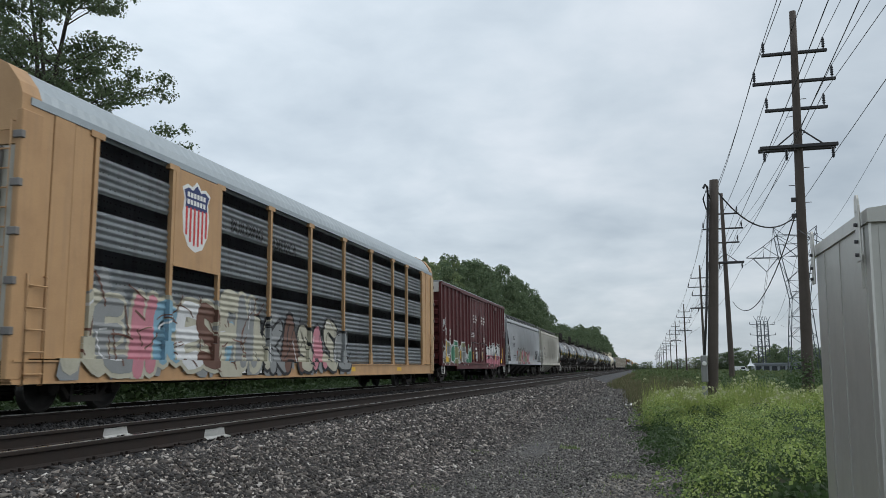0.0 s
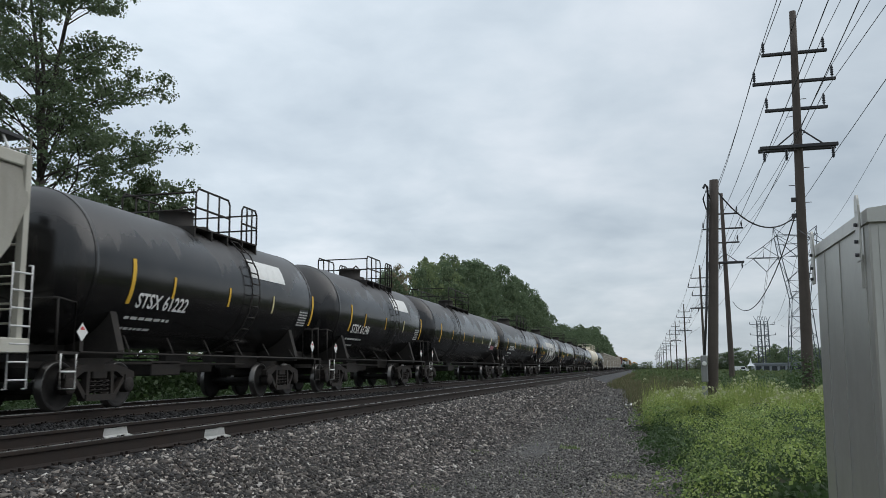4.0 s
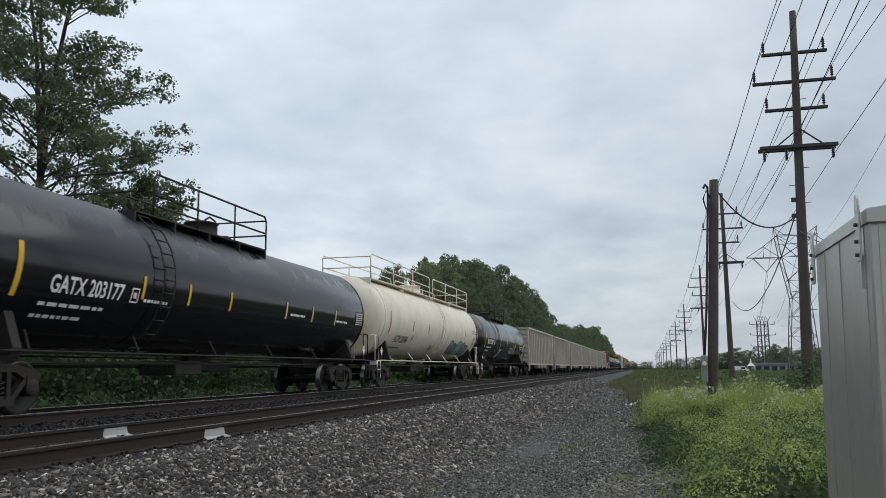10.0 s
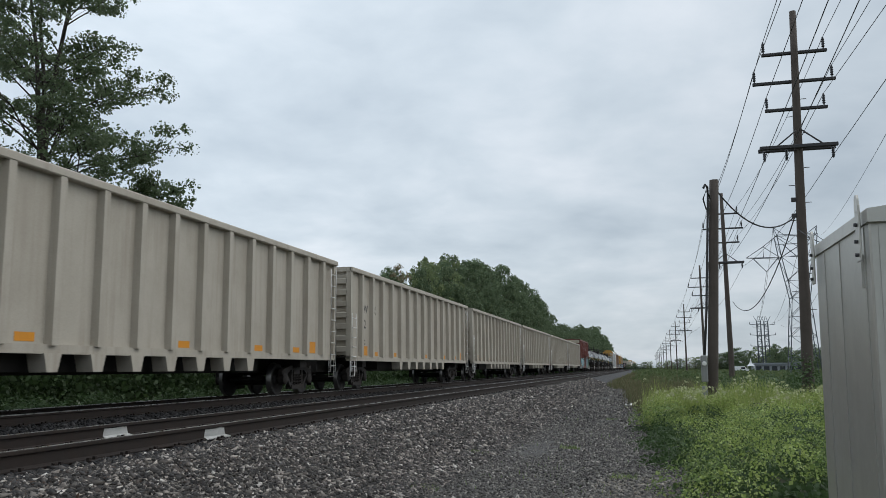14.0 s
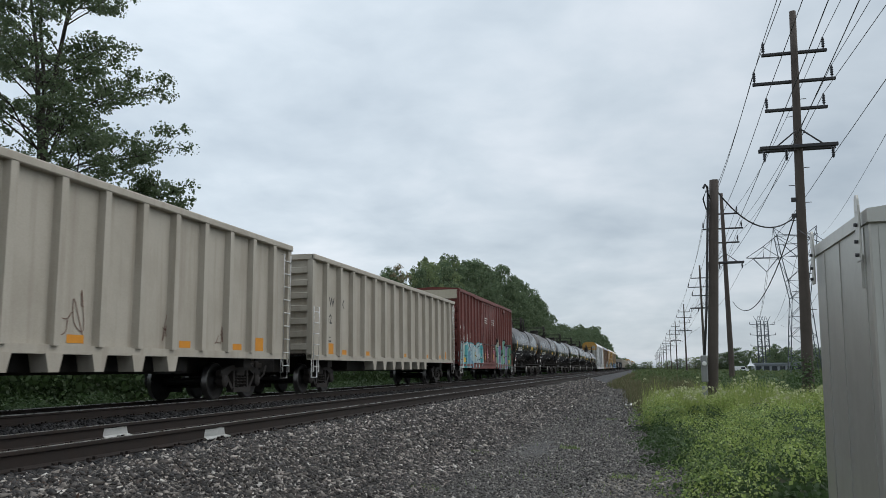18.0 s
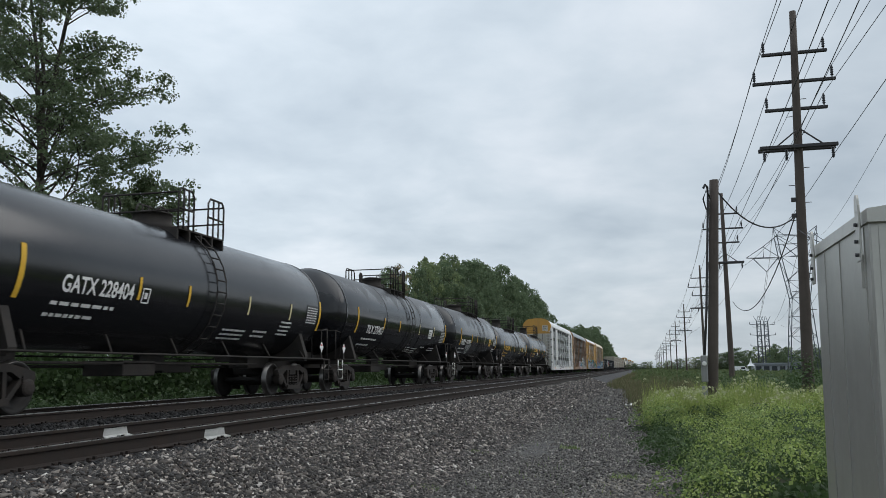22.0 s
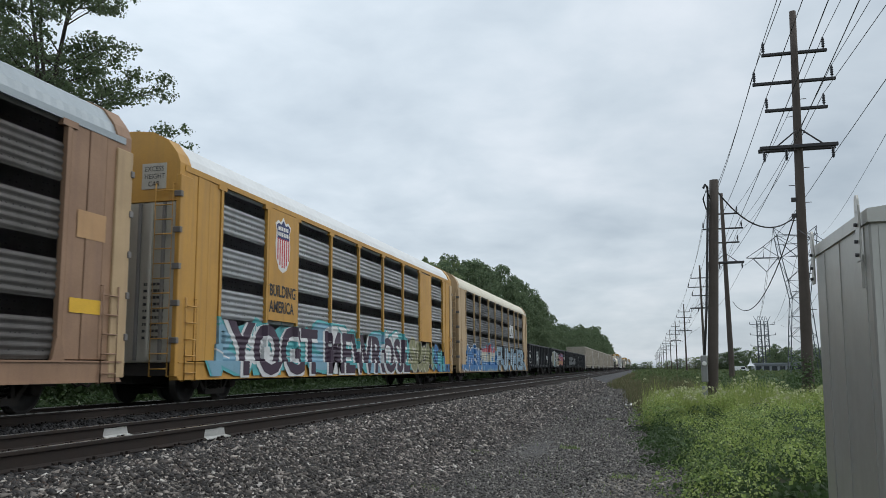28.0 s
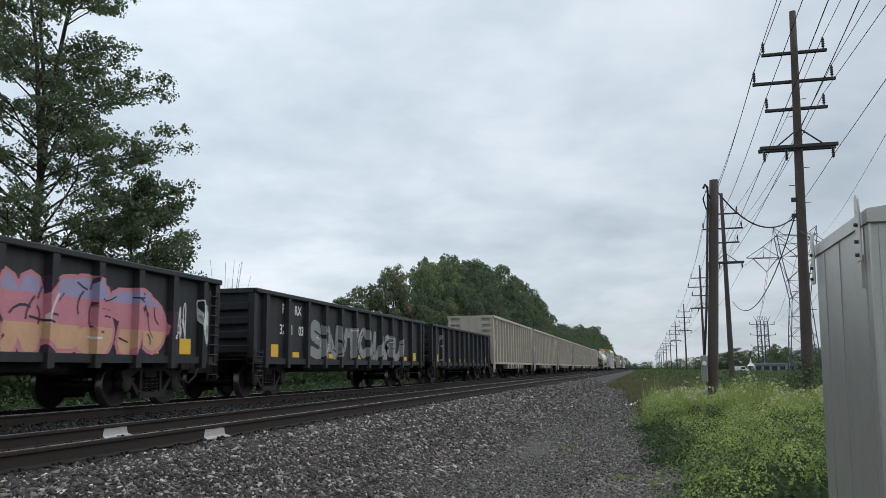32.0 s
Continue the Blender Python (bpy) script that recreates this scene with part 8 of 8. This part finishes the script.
bare = thing("bare_shrub", "leafless grey shrub with thin upright twigs", "shrub", at=(-19.2, 35.5, -1.0))
bm = bmesh.new()
rb = random.Random(4)
for k in range(26):
    a, h = rb.uniform(0, 6.28), rb.uniform(4.5, 7.2)
    tube(bm, [(0.2 * math.cos(a), 0.2 * math.sin(a), 0), (0.5 * math.cos(a), 0.5 * math.sin(a), h * 0.5), (1.2 * math.cos(a), 1.2 * math.sin(a), h)], 0.025, 4, 0.006)
part("stem", bm, M_BARK, bare)


def woodland_tree(label, seed, height, width, lobes, material, airy=0.0):
    """An oval broad-leaved tree of the belt: trunk, limbs, and a crown of leafy lobes whose outline is uneven."""
    rng = np.random.default_rng(seed)
    t = thing("tree", label, "tree", "woodland belt")
    bm = bmesh.new()
    spine = stem_points((0, 0, 0), (rng.uniform(-0.4, 0.4), 0), height * 0.9, rng, 8)
    tube(bm, spine, 0.2, 7, 0.03)
    hubs, radii = [], []
    for k in range(lobes):
        f = 0.16 + 0.84 * (k + rng.random()) / lobes
        w = width * (math.sin(math.pi * min(1.0, 0.16 + 0.80 * f) ** 1.15) ** 0.75) * rng.uniform(0.35, 1.0)
        ang = k * 2.399 + rng.uniform(-0.4, 0.4)
        h = np.array([w * math.cos(ang), w * math.sin(ang), height * f * 0.93])
        tube(bm, [on_line(spine, max(0.05, f - 0.22)), Vector(h)], 0.05, 4, 0.015)
        r = width * rng.uniform(0.26, 0.46) * (1.12 - 0.45 * f)
        hubs.append(h)
        radii.append(r)
        for _ in range(5):
            d = rng.normal(size=3)
            d /= np.linalg.norm(d)
            d[2] = abs(d[2]) * 0.9 - 0.1
            hubs.append(h + d * r * 0.95)
            radii.append(r * rng.uniform(0.28, 0.5))
    part("trunk", done(bm, "trunk", smooth=True), M_BARK, t)
    pts, nor = shells(hubs, radii, 190 - 100 * airy, rng, 0.92, depth=0.35 + 0.4 * airy)
    v, f = leaves(pts, 0.2, rng, nor, 0.55)
    tagged(part("crown", raw_mesh("crown", v, f), material, t, "full crown of leafy lobes"), kind="stuff")
    return t


# a belt of woodland behind the railway: x, y, height, breadth, kind
WOOD = [woodland_tree("broad green woodland tree", 21, 14.0, 3.3, 26, M_WOODS), woodland_tree("tall oval woodland tree with pale green leaves", 22, 14.0, 2.6, 24, M_WOODS2),
        woodland_tree("thin woodland tree with rusty leaves", 23, 14.0, 2.5, 18, M_RUSTLEAF, 0.8), woodland_tree("round dark green woodland tree", 24, 14.0, 3.8, 28, M_WOODS)]
EDGE_Y = [74, 78, 80, 88, 100, 117, 135, 151, 165, 193, 205, 260, 333, 445, 520, 600, 900]
EDGE_X = [-29.0, -27.2, -24.2, -23.2, -22.8, -22.2, -21.6, -20.8, -20.2, -20.2, -19.5, -19.5, -19.5, -19.5, -19.5, -19.5, -19.5]
EDGE_H = [8.0, 11.2, 13.0, 15.0, 16.9, 18.2, 18.8, 18.4, 16.6, 14.0, 12.8, 15.5, 19.2, 17.5, 12.6, 9.5, 12.0]
rw = random.Random(9)
y, n = 75.0, 0
while y < 960:
    x = float(np.interp(y, EDGE_Y, EDGE_X)) + rw.uniform(-1.0, 0.6)
    h = float(np.interp(y, EDGE_Y, EDGE_H)) * rw.uniform(0.92, 1.02)
    for low in (False, True):
        kind = 2 if n in (5, 7, 8) and not low else rw.choice((0, 1, 1, 3)) if y < 115 else rw.choice((0, 3, 3))
        w = rw.uniform(0.72, 0.95) * (0.85 if y < 84 else 1.0 if y < 300 else 1.3)
        hh = h * (rw.uniform(0.6, 0.8) if low else 1.0)
        o = copy_thing(WOOD[kind], pose(x + (1.6 if low else 0), y + (2.0 if low else 0), lie(x), 0, 0, rw.uniform(0, 360)))
        w = 1.25 * w if low else w
        o.scale = (w * hh / 14.0, w * hh / 14.0, hh / 14.0)
    n += 1
    y += 0.7 if y < 81 else 1.9 + 0.055 * (y - 80)
# lower growth in front of and between them
for k in range(26):
    y = 62 + 5.0 * k
    x = -19.5 - rw.uniform(0, 3) - max(0, 95 - y) * 0.16
    o = copy_thing(WOOD[rw.choice((0, 1, 3))], pose(x, y, lie(x) - 1.0, 0, 0, rw.uniform(0, 360)))
    h = rw.uniform(5.0, 7.5)
    o.scale = (1.5 * h / 14, 1.5 * h / 14, h / 14)
# far trees beyond the verge
for k in range(60):
    y = rw.uniform(360, 430)
    x = -9 + k * 3.0 + rw.uniform(-1.5, 1.5)
    o = copy_thing(WOOD[rw.choice((0, 1, 3))], pose(x, y, -1.8, 0, 0, rw.uniform(0, 360)))
    h = float(np.interp(x, (-9, 10, 22, 40, 80, 170), (4.2, 5.6, 7.8, 10.5, 10.5, 12.0))) * rw.uniform(0.85, 1.12)
    o.scale = (2.0 * h / 14, 2.0 * h / 14, h / 14)
for x, y, h in ((40.6, 285, 9.6), (43.2, 283, 8.6), (41.8, 279, 6.5), (33.6, 292, 5.6)):
    o = copy_thing(WOOD[3], pose(x, y, -1.5, 0, 0, rw.uniform(0, 360)))
    o.scale = (1.0 * h / 14, 1.0 * h / 14, h / 14)
for k, w in enumerate(WOOD):
    w.matrix_basis = pose(-52 - 9 * k, 112 + 6 * k, -1.3)


def mounds(name, label, places, leaf, per, seed, material, category="weeds", squash=0.75, loose=0.55, size=(0.22, 0.55), sink=0.25, lift=0.0):
    """Leafy mounds: broad leaves that lie on low domes and face the light, with dark hollows between."""
    rng = np.random.default_rng(seed)
    hubs, radii = [], []
    for x, y in places:
        r = rng.uniform(*size)
        hubs.append((x, y, lie(x) + lift * rng.random() - sink * r))
        radii.append(r)
    pts, nor = shells(hubs, radii, per, rng, squash, -0.12, 0.22)
    v, f = leaves(pts, leaf, rng, nor, loose)
    me = raw_mesh(name, v, f)
    me.materials.append(material)
    return tagged(new(name, me), label, category, kind="stuff")


def scatter(x0, x1, y0, y1, count, seed, edge=None, power=1.0):
    rng = np.random.default_rng(seed)
    y = y0 + (y1 - y0) * rng.random(count) ** power
    x = x0 + (x1 - x0) * rng.random(count)
    if edge:
        keep = x > np.interp(y, [e[0] for e in edge], [e[1] for e in edge]) + 0.22 + 0.2 * np.sin(y * 1.7) + rng.normal(0, 0.1, count)
        x, y = x[keep], y[keep]
    return list(zip(x, y))


def weeds(name, label, x0, x1, y0, y1, count, height, leaf, seed, material, edge=None, lumps=0.6, power=1.3, category="weeds", skin=0.45):
    """Low leafy growth whose top rolls in mounds."""
    rng = np.random.default_rng(seed)
    y = y0 + (y1 - y0) * rng.random(count) ** power
    x = x0 + (x1 - x0) * rng.random(count)
    if edge:
        left = np.interp(y, [e[0] for e in edge], [e[1] for e in edge]) + 0.25 * np.sin(y * 1.7) + rng.normal(0, 0.12, count)
        keep = x > left
        x, y = x[keep], y[keep]
        rise = np.clip((x - left[keep]) / 0.8, 0.15, 1.0)
    else:
        rise = np.ones(len(x))
    bumps = np.array([0.5 + 0.55 * noise.noise((a * 0.9, b * 0.6, seed)) + 0.45 * noise.noise((a * 2.0, b * 1.7, seed + 9)) + 0.18 * noise.noise((a * 5.0, b * 4.2, seed + 5)) for a, b in zip(x, y)])
    top = height * rise * (1 - lumps + lumps * np.clip(bumps, 0, 1.3))
    base = np.array([lie(a) for a in x])
    z = base + top * rng.random(len(x)) ** skin
    v, f = leaves(np.stack([x, y, z], 1), leaf, rng)
    me = raw_mesh(name, v, f)
    me.materials.append(material)
    return tagged(new(name, me), label, category, kind="stuff")


def grass(name, label, x0, x1, y0, y1, count, height, width, seed, material, edge=None, seeds=None, power=1.3):
    """Single bent blades, some with a seed head."""
    rng = np.random.default_rng(seed)
    y = y0 + (y1 - y0) * rng.random(count) ** power
    x = x0 + (x1 - x0) * rng.random(count)
    if edge:
        keep = x > np.interp(y, [e[0] for e in edge], [e[1] for e in edge]) + rng.normal(0, 0.22, count) + 0.25 * np.sin(y * 1.3)
        x, y = x[keep], y[keep]
    n = len(x)
    tuft = np.array([0.65 + 0.7 * noise.noise((a * 0.8, b * 0.5, seed)) for a, b in zip(x, y)])
    h = height * np.clip(tuft, 0.25, 1.3) * rng.uniform(0.6, 1.15, n)
    base = np.array([lie(a) for a in x])
    a, lean = rng.uniform(0, 6.28, n), rng.uniform(0.05, 0.45, n)
    d = np.stack([np.cos(a), np.sin(a), np.zeros(n)], 1)
    s = np.stack([-np.sin(a), np.cos(a), np.zeros(n)], 1) * width * 0.5
    p0 = np.stack([x, y, base - 0.05], 1)
    p1 = p0 + np.stack([d[:, 0] * lean * h * 0.3, d[:, 1] * lean * h * 0.3, h * 0.6], 1)
    p2 = p0 + np.stack([d[:, 0] * lean * h, d[:, 1] * lean * h, h], 1)
    v = np.stack([p0 - s, p0 + s, p1 + s * 0.8, p1 - s * 0.8, p2 + s * 0.15, p2 - s * 0.15], 1).reshape(-1, 3)
    i = 6 * np.arange(n)[:, None]
    f = np.concatenate([i + np.array([[0, 1, 2, 3]]), i + np.array([[3, 2, 4, 5]])])
    me = raw_mesh(name, v, f)
    me.materials.append(material)
    ob = tagged(new(name, me), label, "grass", kind="stuff")
    if seeds:
        pick = rng.random(n) < seeds
        q, dd, m = p2[pick], d[pick], int(pick.sum())
        pts = [q + dd * (0.05 * k) + np.array([0, 0, 0.03 * k - 0.012 * k * k]) for k in range(5)]
        c = np.concatenate([p + rng.normal(0, 0.008, (m, 3)) for p in pts])
        v, f = leaves(c, 0.06, rng)
        me = raw_mesh("seed_heads", v, f)
        me.materials.append(M_SEED)
        tagged(new("seed_heads", me), "drooping pale foxtail seed heads", "grass", kind="stuff")
    return ob


VERGE = [(8, 0.55), (10.2, 0.5), (14, 0.1), (18, -0.15), (24, -0.35), (33, -1.1), (45, -1.5), (80, -2.0), (200, -2.4)]
mounds("verge_weeds", "bright yellow-green vines in high rolling mounds", scatter(-0.4, 4.8, 9.4, 22.5, 95, 31, VERGE, 1.2), 0.030, 4000, 31, M_VINE, lift=0.55, loose=0.75, size=(0.22, 0.6), sink=0.3, squash=0.9)
mounds("verge_weeds", "green broad-leaved vines among the mounds", scatter(-0.6, 4.8, 9.2, 22.5, 130, 32, VERGE, 1.2), 0.032, 3600, 32, M_WEED, lift=0.45, loose=0.75, size=(0.22, 0.55), sink=0.35, squash=0.9)
# dark mounds and stems put the shade between the vines into leaf colour
mounds("verge_weeds", "dark creeping vines coloured to stand for shaded hollows in the weeds", scatter(-0.4, 4.8, 9.4, 22.5, 90, 62, VERGE, 1.1), 0.034, 3200, 62, M_DARKWEED, lift=0.45, loose=0.75, size=(0.25, 0.55), sink=0.4, squash=0.9)
weeds("verge_weeds", "low stems under the vines, coloured dark for shade", -0.6, 4.8, 9.2, 23.0, 22000, 0.25, 0.06, 64, M_DARKWEED, VERGE, 0.8)
mounds("shrub", "small dark leafy bush at the edge of the path", [(0.02, 15.5), (0.22, 15.9), (0.1, 16.4), (0.3, 15.2)], 0.06, 1100, 61, M_DARKWEED, "shrub", 1.0, size=(0.26, 0.42))
mounds("shrub", "dark green bushes beyond the grass", scatter(2.8, 9.5, 29, 46, 95, 65), 0.075, 560, 65, M_DARKWEED, "shrub", 1.45, size=(0.55, 1.0))
mounds("shrub", "mixed green bushes on the verge", scatter(2.6, 30, 42, 120, 190, 66), 0.15, 140, 66, M_DARKWEED, "shrub", 1.1, size=(0.6, 1.2))
weeds("verge_weeds", "low scrub stretching away along the verge", -2.0, 44.0, 55, 200, 44000, 1.0, 0.2, 33, M_SCRUB, [(50, 0.3), (70, -1.6), (190, -2.3)], 1.0)
weeds("verge_weeds", "far scrub closing in on the line", -3.2, 90, 190, 700, 30000, 0.8, 0.6, 43, M_SCRUB, None, 0.8)
grass("verge_grass", "pale foxtail grass round the short pole", -0.1, 3.4, 20.5, 29, 17000, 1.02, 0.016, 34, M_FOX, [(17, 0.35), (20, 0.3), (30, 0.1)], 0.04)
grass("verge_grass", "pale foxtail grass near the tall pole", 2.9, 5.4, 21.0, 27, 3600, 0.85, 0.016, 134, M_FOX, None, 0.06)
grass("verge_grass", "tall reedy grass behind the foxtails", 0.0, 2.6, 38, 80, 3000, 1.0, 0.025, 135, M_BROWNGRASS, [(36, 0.3), (80, 0.0)])
grass("dry_grass", "brown dry grass at the edge of the path", -1.9, 0.7, 28, 70, 22000, 0.7, 0.018, 36, M_BROWNGRASS, [(28, 0.0), (36, -0.35), (45, -0.7), (75, -1.3)])
grass("dry_grass", "olive and brown grass closing over the far end of the path", -3.2, 1.5, 60, 190, 20000, 0.6, 0.05, 136, M_BROWNGRASS, [(55, -1.2), (64, -2.4), (80, -3.0), (190, -3.2)])
grass("verge_grass", "sparse grass tufts on the gravel path", -2.4, 0.4, 10, 40, 500, 0.16, 0.01, 37, M_GRASS)
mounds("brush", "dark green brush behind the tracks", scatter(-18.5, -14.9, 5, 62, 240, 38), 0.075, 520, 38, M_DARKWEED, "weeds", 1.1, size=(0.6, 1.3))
mounds("brush", "brighter weeds at the far edge of the ballast", scatter(-15.3, -13.9, 5, 62, 200, 39), 0.06, 650, 39, M_SCRUB, "weeds", 0.9, size=(0.25, 0.6))
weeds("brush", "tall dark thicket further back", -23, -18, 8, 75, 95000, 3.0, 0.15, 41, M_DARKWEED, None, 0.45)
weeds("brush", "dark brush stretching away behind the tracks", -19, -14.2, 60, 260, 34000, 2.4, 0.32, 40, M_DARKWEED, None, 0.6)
mounds("climbing_vine", "dark vine and shrub round the foot of the tall pole", [(4.45, 26.6), (4.95, 26.6), (4.7, 26.4), (4.5, 26.5), (4.85, 26.5), (4.3, 26.9)], 0.065, 900, 42, M_DARKWEED, "weeds", 2.2, size=(0.4, 0.62), sink=0.0, lift=0.7)
for k, (x, y) in enumerate(((-2.75, 10.3), (-1.45, 16.0), (-0.55, 12.2), (-0.35, 11.9), (-2.9, 14.5), (-1.0, 25.0))):
    grass("grass_tuft", "small green tuft growing out of the gravel", x - 0.18, x + 0.18, y - 0.18, y + 0.18, 220, 0.16, 0.008, 50 + k, M_WEED)


# ---- what moves: the whole train, at one speed ----
def motions():
    for c, s in CARS:
        walk(c, [(t, pose(TRACK_FAR, s - SPEED * t, 0)) for t in (0.0, 8.0, 16.0, 24.0, SECONDS)])


motions()
